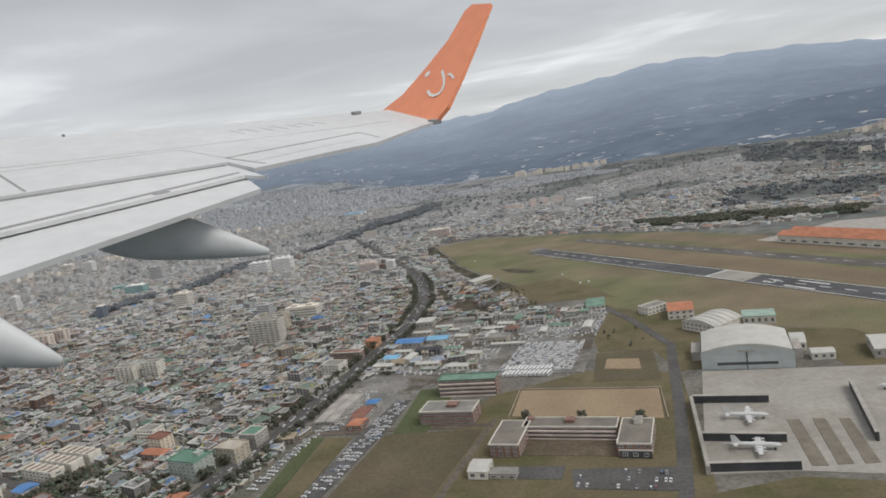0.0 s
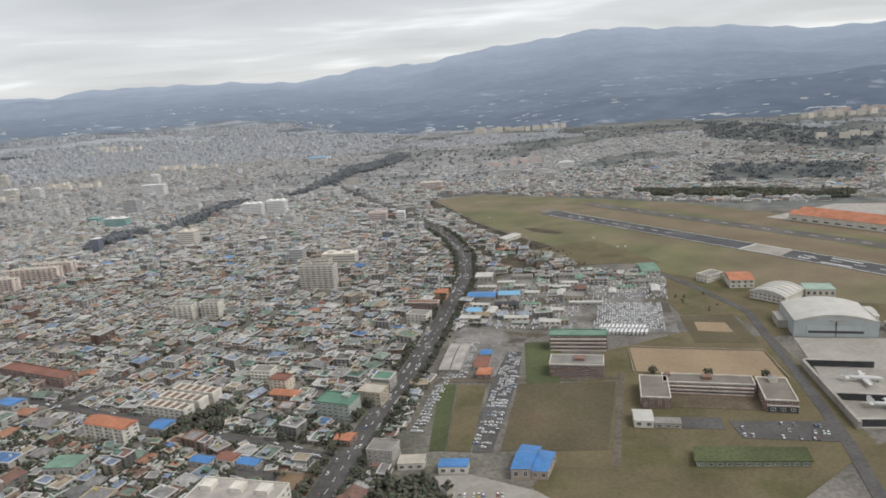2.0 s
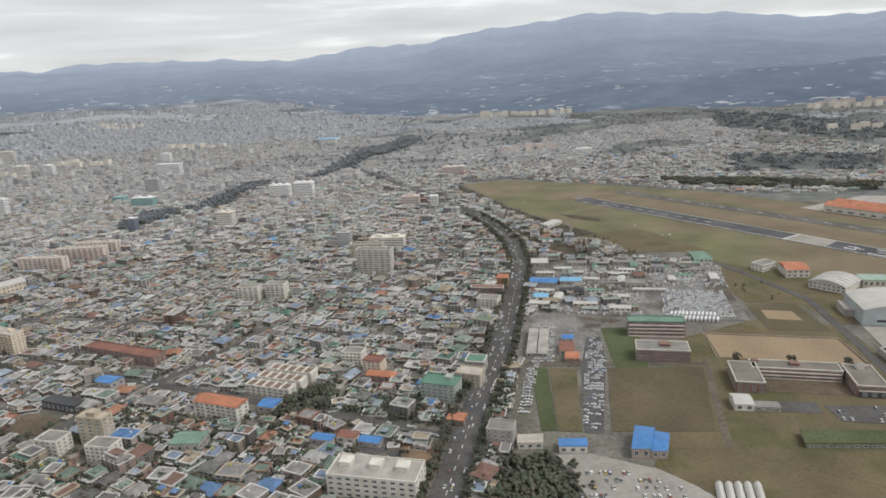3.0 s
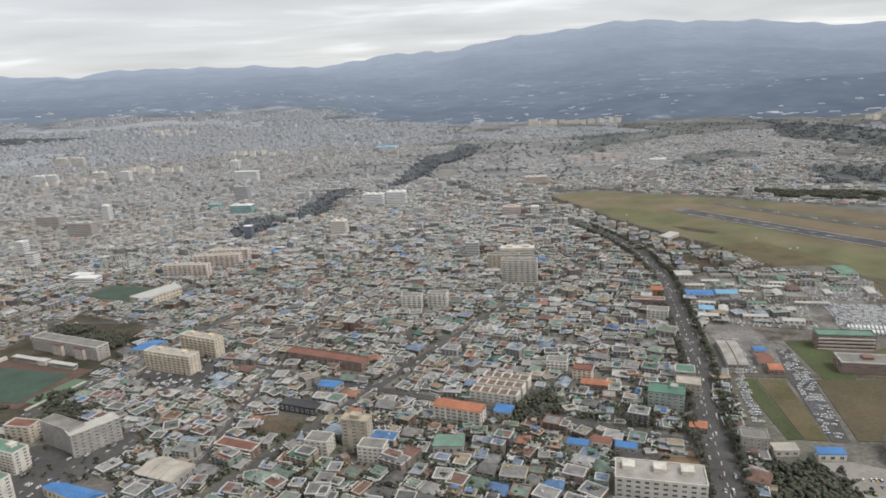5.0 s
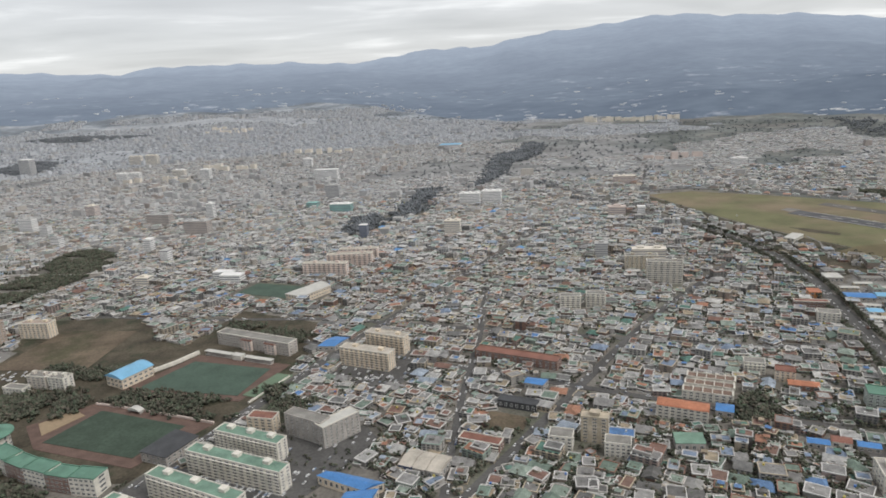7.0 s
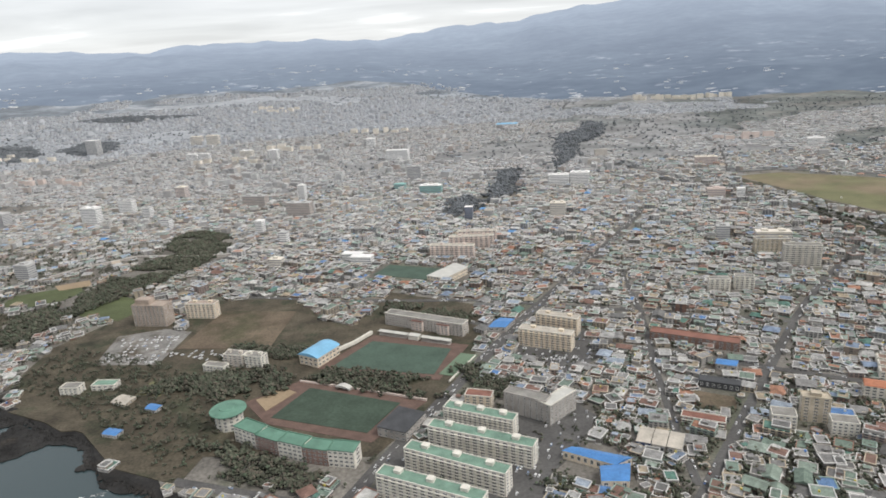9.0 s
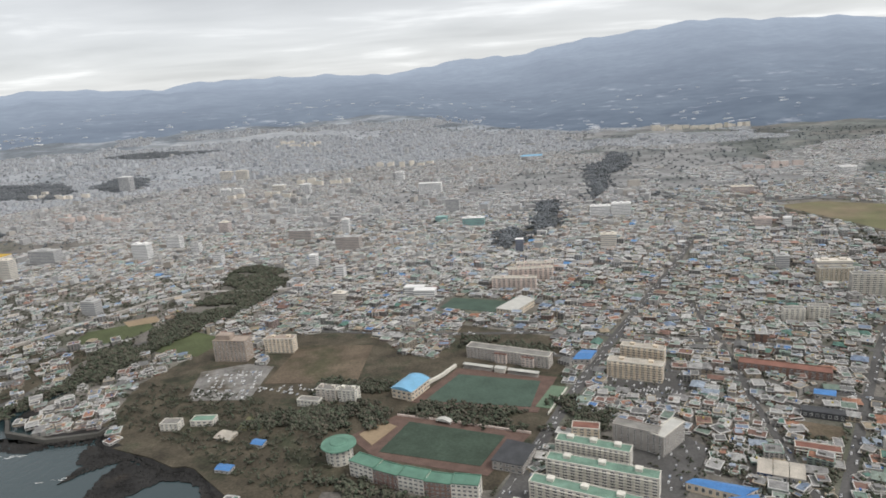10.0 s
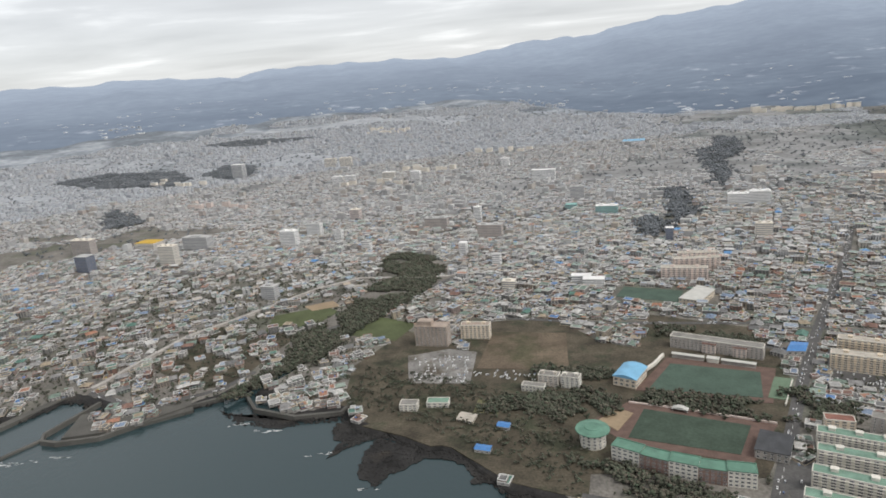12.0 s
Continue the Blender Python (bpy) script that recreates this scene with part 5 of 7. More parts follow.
for x, y, an, ln in ((64.2, 169.2, U20, 19), (58, 147.2, U20, 18.5), (54.2, 133.8, radians(-14), 19)):
    r = root("blast_wall", x, y, 0, an, "dark grey blast wall beside a parked aircraft", "blast wall", "blast walls of the aircraft pens")
    s = Soup()
    s.box(0, 0, 0, ln, 0.7, 2.2)
    part("wall", s, M_DARK, r)
    s = Soup()
    s.box(0, 0, 2.2, ln + 0.2, 1.0, 0.14)
    part("coping", s, M_CONC, r)
wall_run("pen_back_wall", [(54.8, 172.5), (44.6, 134.5)], 0.9, 0, 2.3, M_APRON, "pale concrete back wall of the aircraft pens", "blast wall")
for x, y, an, ln in ((90, 153, radians(-112), 32), (97, 133, radians(-24), 20)):
    r = root("blast_wall", x, y, 0, an, "dark grey blast wall beside a parked aircraft", "blast wall", "blast walls of the aircraft pens")
    s = Soup()
    s.box(0, 0, 0, ln, 0.7, 2.4)
    part("wall", s, M_DARK, r)
    s = Soup()
    s.box(0, 0, 2.4, ln + 0.2, 1.0, 0.14)
    part("coping", s, M_CONC, r)

M_PLANE = surface("aircraft_grey_paint", (0.6, 0.6, 0.59), rough=0.4, var=0.06, bump=0)


def lathe(soup, stations, n=12, mat=0):
    """A body along x: stations of x, centre height, radius."""
    vs, fs = [], []
    for x, zc, r in stations:
        vs += [(x, r * math.cos(6.2832 * i / n), zc + r * math.sin(6.2832 * i / n)) for i in range(n)]
    for k in range(len(stations) - 1):
        fs += [(k * n + i, k * n + (i + 1) % n, (k + 1) * n + (i + 1) % n, (k + 1) * n + i) for i in range(n)]
    soup.add(vs, fs + [tuple(range(n - 1, -1, -1)), tuple(range((len(stations) - 1) * n, len(stations) * n))], mat)


def patrol_plane(x, y, ang):
    r = root("patrol_plane", x, y, 0.12, ang, "pale grey four-propeller aircraft with a tail boom", "aircraft", "aircraft in the pens")
    s = Soup()
    lathe(s, [(-6.8, 1.45, 0.04), (-5.6, 1.45, 0.1), (-4.4, 1.4, 0.3), (-2.4, 1.3, 0.56), (3.6, 1.25, 0.6), (4.8, 1.2, 0.5), (5.4, 1.12, 0.22), (5.6, 1.1, 0.05)])
    part("fuselage", s, M_PLANE, r)
    for sy in (-1, 1):
        s = Soup()
        s.add([(1.6, sy * 0.4, 1.0), (-0.1, sy * 0.4, 1.0), (0.4, sy * 5.0, 1.25), (1.3, sy * 5.0, 1.25), (1.5, sy * 0.4, 1.2), (0.0, sy * 0.4, 1.18), (0.5, sy * 5.0, 1.33), (1.2, sy * 5.0, 1.33)], [(0, 1, 2, 3), (4, 7, 6, 5), (0, 3, 7, 4), (1, 5, 6, 2), (3, 2, 6, 7)])
        part("wing", s, M_PLANE, r)
        for ey in (1.6, 3.1):
            s = Soup()
            lathe(s, [(-0.4, 1.15, 0.1), (0.4, 1.2, 0.24), (2.0, 1.2, 0.22), (2.3, 1.2, 0.08)], 8)
            eng = part("engine", s, M_PLANE, r, at=Matrix.Translation((0, sy * ey, 0)))
            s = Soup()
            s.box(2.25, 0, 0.65, 0.05, 0.1, 1.1, bottom=True)
            s.box(2.25, 0, 1.15, 0.05, 1.1, 0.1, bottom=True)
            part("propeller", s, M_DARK, eng)
        s = Soup()
        s.add([(-3.4, sy * 0.2, 1.55), (-4.7, sy * 0.2, 1.55), (-4.5, sy * 2.1, 1.75), (-3.9, sy * 2.1, 1.75), (-3.5, sy * 0.2, 1.65), (-4.6, sy * 0.2, 1.65), (-4.4, sy * 2.1, 1.8), (-4.0, sy * 2.1, 1.8)], [(0, 1, 2, 3), (4, 7, 6, 5), (0, 3, 7, 4), (1, 5, 6, 2), (3, 2, 6, 7)])
        part("tailplane", s, M_PLANE, r)
    s = Soup()
    s.add([(-2.8, -0.07, 1.7), (-4.9, -0.07, 1.6), (-5.1, -0.05, 3.5), (-4.2, -0.05, 3.5), (-2.8, 0.07, 1.7), (-4.9, 0.07, 1.6), (-5.1, 0.05, 3.5), (-4.2, 0.05, 3.5)], [(0, 1, 2, 3), (4, 7, 6, 5), (0, 3, 7, 4), (1, 5, 6, 2), (3, 2, 6, 7)])
    part("fin", s, M_PLANE, r)
    for gx, gy in ((4.2, 0), (0.6, 1.3), (0.6, -1.3)):
        s = Soup()
        s.box(gx, gy, 0, 0.4, 0.2, 0.4)
        s.box(gx, gy, 0.35, 0.1, 0.1, 0.7)
        part("landing_gear", s, M_TYRE, r)
    return r


patrol_plane(63.4, 158.4, U20)
patrol_plane(58.6, 142.6, U20)
patrol_plane(106, 162, radians(165))
quad_box("planted_roof_store", [(-2, 127.5), (23, 122), (25, 127.5), (0.5, 133.5)], 1.5, surface("grey_green_wall", (0.2, 0.22, 0.16), var=0.2), M_GREENGRASS, "long low store with a planted green roof", "store")
quad_box("yard_office", [(2, 256), (10, 253), (12, 259), (4, 262)], 3.0, M_TAN, M_GREYROOF, "tan office in the vehicle yard", "office")
quad_box("yard_canopy", [(3, 251), (16, 246.5), (17, 248.5), (4, 253)], 1.6, M_CONC, M_WHITEROOF, "long white canopy in the vehicle yard", "canopy")
for x, y in ((-12, 298), (-1, 295.5), (10, 292.5), (21, 289.5)):
    quad_box("garage_row", [(x, y), (x + 9.5, y - 2.6), (x + 10.6, y + 1.6), (x + 1.1, y + 4.2)], 1.7, M_CONC, M_GREYROOF, "low grey garage row on the yard's edge", "garage", "garages of the vehicle yard")
quad_box("bus_garage", [(-30, 300), (-22, 298), (-20, 306), (-28, 308)], 2.8, M_CONC, M_WHITEROOF, "pale garage with a flat roof", "garage")
quad_box("blue_shed", [(-38, 272), (-26, 268), (-23.5, 275), (-35.5, 279)], 2.2, M_CONC, M_BLUEROOF, "roadside workshop with a blue sheet roof", "shed", gable=0.7)
quad_box("blue_shed", [(-24, 270), (-15, 267), (-13, 273), (-22, 276)], 2.2, M_CONC, M_CYANROOF, "workshop with a light blue sheet roof", "shed", gable=0.7)
quad_box("blue_shed", [(-41, 252), (-35, 250), (-33.5, 255), (-39.5, 257)], 2.2, M_WHITE, M_CYANROOF, "small roadside shed with a light blue roof", "shed", gable=0.6)
quad_box("dark_shed", [(-28, 257), (-18, 254), (-16.5, 259), (-26.5, 262)], 2.0, M_DARK, M_DARK, "dark-roofed workshop in the yard", "shed", gable=0.6)
quad_box("ball_court", [(48, 288), (56, 285.5), (58.5, 293), (50.5, 295.5)], 1.4, M_CONC, M_TURF2, "fenced green ball court beside the airfield", "sports court")
quad_box("orange_block", [(-52, 279), (-47, 277), (-45, 283), (-50, 285)], 3.4, surface("orange_plaster", (0.6, 0.28, 0.12), var=0.15), M_ORANGEROOF, "bright orange roadside building", "building")
slab_block("roadside_block", (-66, 250), (-58, 246), 6, 4.4, 4, M_WHITE, M_GREYROOF, "white roadside block with a grey roof", "building", count=5, side=3)
slab_block("roadside_block", (-84, 181), (-77, 177.5), 6, 4.6, 4, M_TAN, M_BEIGEROOF, "tan roadside block with a beige roof", "building", count=5, side=3, rim=M_TAN)
slab_block("roadside_block", (-80, 190), (-74, 187.5), 6, 4.2, 4, M_CONC, M_GREENROOF, "grey roadside block with a green roof", "building", count=5, side=3)
slab_block("brick_school", (-66, 268), (-52, 263), 4, 3.6, 3, M_BRICK, M_REDROOF, "red-brick three-storey block beside the main road", "building", count=8, side=2, ratio=0.7)
quad_box("blue_shed", [(-146, 178), (-141, 175.5), (-138.5, 180.5), (-143.5, 183)], 2.2, M_CONC, M_BLUEROOF, "house with a bright blue sheet roof", "house", gable=0.7)
quad_box("blue_shed", [(-128, 156), (-122.5, 153.5), (-121, 156.5), (-126.5, 159)], 1.8, M_CONC, M_BLUEROOF, "low house with a bright blue sheet roof", "house", gable=0.6)
quad_box("blue_shed", [(-115, 152), (-109.5, 149.5), (-108, 152.5), (-113.5, 155)], 1.8, M_CONC, M_BLUEROOF, "low house with a bright blue sheet roof", "house", gable=0.6)
quad_box("red_roofed_house", [(-121, 155.5), (-116, 153), (-114, 156.5), (-119, 159)], 1.9, M_WHITE, M_REDROOF, "low house with a brick-red roof", "house", gable=0.6)
quad_box("orange_roofed_house", [(-113, 192), (-104, 188), (-102, 192), (-111, 196)], 2.0, M_BRICK, M_ORANGEROOF, "wide house with an orange roof", "house", gable=0.7)
quad_box("orange_roofed_house", [(-90, 158), (-85.5, 156), (-83.5, 160), (-88, 162)], 2.0, M_BRICK, M_ORANGEROOF, "small house with a bright orange roof", "house", gable=0.7)
slab_block("white_mid_block", (-121.5, 207.2), (-114.5, 204.4), 5, 4.4, 4, M_WHITE, M_GREYROOF, "white four-storey block with open balconies", "building", count=5, side=3, balcony=M_WHITE)
slab_block("cream_mid_block", (-114, 199), (-108, 196), 5, 4.2, 4, M_CREAM, M_REDROOF, "cream block with a red roof edge", "building", count=4, side=3, rim=M_REDROOF)
slab_block("white_mid_block", (-189, 160.1), (-181.5, 157.5), 5, 4.6, 4, M_WHITE, M_GREYROOF, "white four-storey block with a grey roof", "building", count=5, side=3)
quad_box("blue_shed", [(-437, 190), (-431, 188), (-430, 192), (-436, 194)], 1.4, M_CONC, M_BLUEROOF, "low shore shed under a blue tarpaulin roof", "shed", gable=0.4)
quad_box("blue_shed", [(-428, 206), (-423, 204), (-422, 208), (-427, 210)], 1.6, M_CONC, M_BLUEROOF, "shed with a bright blue roof among scrub", "shed", gable=0.5)
quad_box("tan_house", [(-445, 214), (-438, 211), (-436, 217), (-443, 220)], 1.2, M_TAN, M_BEIGEROOF, "low tan-roofed farm shed", "shed", gable=0.4)
wall_run("covered_walkway", [(-359, 249), (-352, 256), (-345, 266)], 1.2, 0, 1.6, M_WHITE, "curving white covered walkway to the gymnasium", "walkway")

quad_box("fence_depot", [(1, 381), (13, 391), (9, 397), (-3, 387)], 2.0, M_WHITE, M_WHITEROOF, "pale flat-roofed depot beside the airfield fence", "depot", gable=0.3)
quad_box("green_warehouse", [(49, 285), (57, 283), (60, 298), (52, 299.5)], 1.8, M_WHITE, M_DULLGREEN, "white warehouse with a weathered green roof", "warehouse", gable=0.5)
for x, y in ((57.3, 340), (61.7, 340), (4.6, 464), (52.4, 368)):
    r = root("airfield_hut", x, y, 0.1, U20, "tiny white equipment hut on the airfield grass", "hut", "huts on the airfield")
    s = Soup()
    s.box(0, 0, -0.1, 1.1, 0.9, 0.9)
    part("wall", s, M_WHITE, r)
    s = Soup()
    s.gable(0, 0, 0.8, 1.1, 0.9, 0.25)
    part("roof", s, M_WHITEROOF, r)
# plastic greenhouse tunnels beside the depot
for i in range(5):
    r = root("greenhouse", -32.5 + 2.1 * i, 113.4 - 0.45 * i, 0.05, radians(-22), "white plastic greenhouse tunnel on the grass", "greenhouse", "greenhouse tunnels")
    s = Soup()
    s.barrel(0, 0, 0.45, 1.8, 9.5, 0.8, 0.0, n=8)
    part("cover", s, M_WHITEROOF, r)
    s = Soup()
    s.box(0, 0, -0.1, 1.8, 9.5, 0.55)
    part("side_wall", s, M_WHITEROOF, r)
# long sheds in the vehicle yard
rs = random.Random(8)
for i, (x, y) in enumerate(((-24, 262), (-12, 256), (-4, 246), (-30, 252), (6, 276), (18, 286), (30, 280), (42, 272), (0, 290), (-16, 292), (44, 258), (14, 298), (26, 262), (-8, 272), (-34, 262), (-18, 264), (4, 266), (12, 280), (36, 290), (46, 282), (50, 270), (-26, 288), (-6, 300), (34, 266), (8, 258), (-12, 284), (-40, 246), (-22, 240), (-10, 232))):
    w, d, h = rs.uniform(6, 10), rs.uniform(2.6, 3.8), rs.uniform(1.3, 2.0)
    r = root("yard_shed", x, y, 0, U20 + rs.choice((0, 0, math.pi / 2)) + rs.gauss(0, 0.06), "long low workshop shed with a pale sheet roof", "shed", "sheds in the vehicle yard")
    s = Soup()
    s.box(0, 0, 0, w, d, h)
    part("wall", s, rs.choice((M_CONC, M_WHITE, M_TAN)), r)
    s = Soup()
    s.gable(0, 0, h, w, d, 0.45)
    part("roof", s, rs.choice((M_WHITEROOF, M_GREYROOF, M_WHITEROOF, M_WHITEROOF, M_DULLGREEN)), r)
    face_windows(r, -w / 2, -d / 2, 0, w, 0.2, 1, h, 4, 0.5)


# housing estates and landmarks in the middle and far town
def town_block(name, x, y, w, d, h, wall, roof, label, turn=-15.0, towers=0):
    """A block with storey bands of glass let into its walls, a roof slab and lift huts."""
    SITES.append((x, y, math.hypot(w, d) / 2, w / 2, d / 2, radians(turn)))
    r = root(name, x, y, float(land_height(x, y)) - 0.3, radians(turn), label, "building")
    s = Soup()
    s.box(0, 0, 0, w, d, h)
    part("wall", s, wall, r)
    s = Soup()
    s.box(0, 0, h, w + 0.4, d + 0.4, 0.4)
    for i in range(towers):
        s.box(w * ((i + 0.5) / towers - 0.5), 0, h + 0.4, w / towers * 0.4, d * 0.5, 1.1)
    part("roof", s, roof, r)
    s = Soup()
    s.ring(0, 0, 0, w + 0.06, d + 0.06, 0.55, 0.06)
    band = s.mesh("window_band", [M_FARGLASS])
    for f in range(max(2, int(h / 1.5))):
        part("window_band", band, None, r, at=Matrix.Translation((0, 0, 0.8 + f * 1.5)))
    return r


# lighter, duller copies of the near wall colours, as if seen through haze
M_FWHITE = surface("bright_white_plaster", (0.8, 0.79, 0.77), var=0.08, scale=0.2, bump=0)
M_FCREAM = surface("hazed_cream_plaster", (0.7, 0.65, 0.57), var=0.1, scale=0.2, bump=0)
M_FPINK = surface("hazed_pink_plaster", (0.6, 0.51, 0.465), var=0.1, scale=0.2, bump=0)
M_FBROWN = surface("hazed_brown_cladding", (0.44, 0.385, 0.345), var=0.12, scale=0.2, bump=0)
M_FGREY = surface("hazed_grey_concrete", (0.46, 0.455, 0.445), var=0.12, scale=0.2, bump=0)
M_TEAL = surface("teal_cladding", (0.25, 0.45, 0.42), rough=0.6, var=0.12)
M_SLATE = surface("slate_blue_cladding", (0.12, 0.14, 0.2), rough=0.5, var=0.15)
for name, x, y, w, d, h, wall, roof, label, towers in (
        ("yellow_hall", -780, 594, 24, 16, 7, M_FCREAM, surface("yellow_roof", (0.55, 0.36, 0.06), var=0.15), "far hall with a yellow roof", 0),
        ("blue_arena", -178, 1090, 36, 26, 5, M_FWHITE, M_CYANROOF, "far arena with a light blue roof", 0),
        ("white_tower", -618, 553, 16, 8, 16, M_FWHITE, M_FWHITE, "white twin office tower in the town", 2),
        ("grey_office", -842, 1020, 20, 12, 25, M_FGREY, M_FWHITE, "tall grey office tower in the town centre", 0),
        ("white_estate_slab", -191, 587, 19, 8, 11, M_FWHITE, M_FWHITE, "bright white apartment slab above the houses", 3),
        ("white_estate_slab", -170, 590, 18, 8, 11.5, M_FWHITE, M_FWHITE, "bright white apartment slab above the houses", 3),
        ("teal_block", -344, 621, 11, 8, 6, M_TEAL, M_TEAL, "teal-clad block with a bright roof", 0),
        ("teal_block", -313, 593, 21, 8, 8, M_TEAL, M_FWHITE, "pale teal long block in the town", 2),
        ("long_white_block", -354, 818, 30, 9, 14, M_FWHITE, M_FWHITE, "long white block in the far town", 0),
        ("grey_slab", -330, 676, 15, 7, 14, M_FGREY, M_FGREY, "grey slab block in the far town", 2),
        ("dark_tower", -801, 517, 14, 10, 15, M_SLATE, M_FGREY, "slate-blue office tower beside paler blocks", 0),
        ("tan_apartments", -721, 519, 17, 8, 18, M_FCREAM, M_FCREAM, "tan high apartment block with lift huts", 3),
        ("grey_hall_block", -718, 573, 29, 10, 13, M_FGREY, M_FGREY, "broad grey office block in the town", 1),
        ("white_block_far", -604, 593, 15, 7, 13, M_FWHITE, M_FGREY, "white apartment block with dark windows", 2),
        ("slim_tower", -439, 606, 7, 6, 14, M_FWHITE, M_FWHITE, "slim white tower among low houses", 1),
        ("cream_mid_block", -367, 389, 13, 6, 5, M_FWHITE, M_FWHITE, "low white block with a pale roof", 0),
        ("cream_mid_block", -416, 385, 9, 6, 6, M_FCREAM, M_FCREAM, "cream four-storey block with a stair hut", 1),
        ("white_estate_row", -650, 908, 16, 6, 13, M_FWHITE, M_FWHITE, "white high-rise slab of an estate", 2),
        ("white_estate_row", -630, 902, 16, 6, 13.5, M_FWHITE, M_FWHITE, "white high-rise slab of an estate", 2),
        ("cream_estate_row", -700, 1080, 22, 7, 15, M_FCREAM, M_FCREAM, "cream high-rise slab of an estate", 3),
        ("cream_estate_row", -672, 1076, 22, 7, 16, M_FCREAM, M_FCREAM, "cream high-rise slab of an estate", 3),
        ("white_block_far", -537, 515, 8, 6, 9, M_FWHITE, M_FGREY, "small white tower block", 1),
        ("white_block_far", -574, 567, 8, 6, 10, M_FWHITE, M_FGREY, "small white tower block", 1),
        ("grey_slab", -587, 399, 11, 7, 10, M_FGREY, M_FGREY, "grey tower block beside the valley road", 1),
        ("brown_apartments", -846, 586, 25, 9, 16, M_FBROWN, M_FCREAM, "brown and beige apartment slab", 3),
        ("white_block_far", -450, 482, 6, 6, 10, M_FWHITE, M_FWHITE, "narrow white block above the houses", 0),
        ("white_block_far", -423, 443, 6, 6, 9, M_FWHITE, M_FGREY, "narrow white block above the houses", 0),
        ("pink_apartments", -574, 655, 11, 8, 12, M_FPINK, M_FCREAM, "pink apartment block in the town", 1),
        ("brown_apartments", -479, 583, 23, 8, 11, M_FBROWN, M_FGREY, "broad brown apartment block in the town", 2),
        ("white_block_far", -532, 898, 14, 8, 14, M_FWHITE, M_FWHITE, "white apartment tower in the far town", 1),
        ("cream_estate_row", -574, 915, 19, 7, 13, M_FCREAM, M_FWHITE, "cream slab in the far town", 2),
        ("white_block_far", -400, 962, 13, 8, 13, M_FWHITE, M_FWHITE, "white apartment tower in the far town", 1),
        ("blue_striped_tower", -284, 480, 6, 5, 10, M_SLATE, M_FWHITE, "narrow blue and white office tower beside the wood", 0),
        ("cream_mid_block", -215, 470, 12, 7, 11, M_FCREAM, M_FCREAM, "cream stepped apartment block", 2),
        ("brown_apartments", -427, 528, 22, 8, 13, M_FBROWN, M_FGREY, "brown apartment slab beside white shops", 2),
        ("grey_slab", -126, 380, 8, 6, 9, M_FGREY, M_FGREY, "grey tower block near the main road", 1),
        ("cream_mid_block", -100, 367, 20, 7, 7, M_FCREAM, M_FCREAM, "long cream block near the main road", 2),
        ("white_block_far", -360, 381, 14, 7, 5, M_FWHITE, M_FWHITE, "bright white low block", 0),
        ("pink_apartments", -78, 500, 14, 7, 7, M_FPINK, M_FPINK, "rust-pink block near the airfield fence", 1),
        ("white_block_far", -60, 494, 6, 5, 7, M_FWHITE, M_FWHITE, "white narrow block near the airfield fence", 0),
        ("pink_apartments", -24, 648, 22, 8, 8, M_FPINK, M_FCREAM, "pink apartment slab beyond the airfield", 3),
        ("white_block_far", 141, 731, 18, 8, 7, M_FWHITE, M_FWHITE, "white stepped block beyond the airfield", 1)):
    town_block(name, x, y, w, d, h, wall, roof, label, towers=towers)


# ---- the town's houses ----
rng = np.random.default_rng(7)


def free(px, py, margin=0.0):
    ok = py > shore(px) + 5
    for poly in PLOTS:
        ok &= ~inside(px, py, poly)
    for sx, sy, reach, hw, hd, an in SITES:
        if hw:
            dx, dy = px - sx, py - sy
            a, e = math.cos(an) * dx + math.sin(an) * dy, -math.sin(an) * dx + math.cos(an) * dy
            ok &= (np.abs(a) > hw + 2.2 + margin) | (np.abs(e) > hd + 2.2 + margin)
        else:
            ok &= np.hypot(px - sx, py - sy) > reach * 0.85 + 1.5 + margin
    return ok


def lots(x0, x1, y0, y1, ang, lot_u, lot_v, street, block_u, block_v):
    """Centres of building lots in blocks between streets, on a turned grid."""
    span = math.hypot(x1 - x0, y1 - y0)
    nu, nv = int(span / lot_u), int(span / lot_v)
    iu, iv = np.meshgrid(np.arange(-nu // 2, nu // 2), np.arange(-nv // 2, nv // 2))
    u = iu * lot_u + (iu // block_u) * street
    v = iv * lot_v + (iv // block_v) * street * 0.85
    u = u + rng.normal(0, 0.85, u.shape) + 3 * np.sin(v * 0.02)
    v = v + rng.normal(0, 0.65, v.shape) + 3 * np.sin(u * 0.017 + 1)
    cx, cy = (x0 + x1) / 2, (y0 + y1) / 2
    px, py = cx + math.cos(ang) * u - math.sin(ang) * v, cy + math.sin(ang) * u + math.cos(ang) * v
    k = (px > x0) & (px < x1) & (py > y0) & (py < y1)
    return px[k], py[k]


M_YARDCAR = surface("pale_fleet_paint", rough=0.35, var=0.03, bump=0, palette=[(70, (0.76, 0.76, 0.75)), (14, (0.5, 0.5, 0.5)), (10, (0.12, 0.12, 0.13)), (6, (0.2, 0.28, 0.42))])
M_TANK = surface("roof_tank_plastic", rough=0.6, var=0.1, palette=[(4, (0.5, 0.42, 0.1)), (5, (0.08, 0.2, 0.5)), (8, (0.6, 0.6, 0.58))])


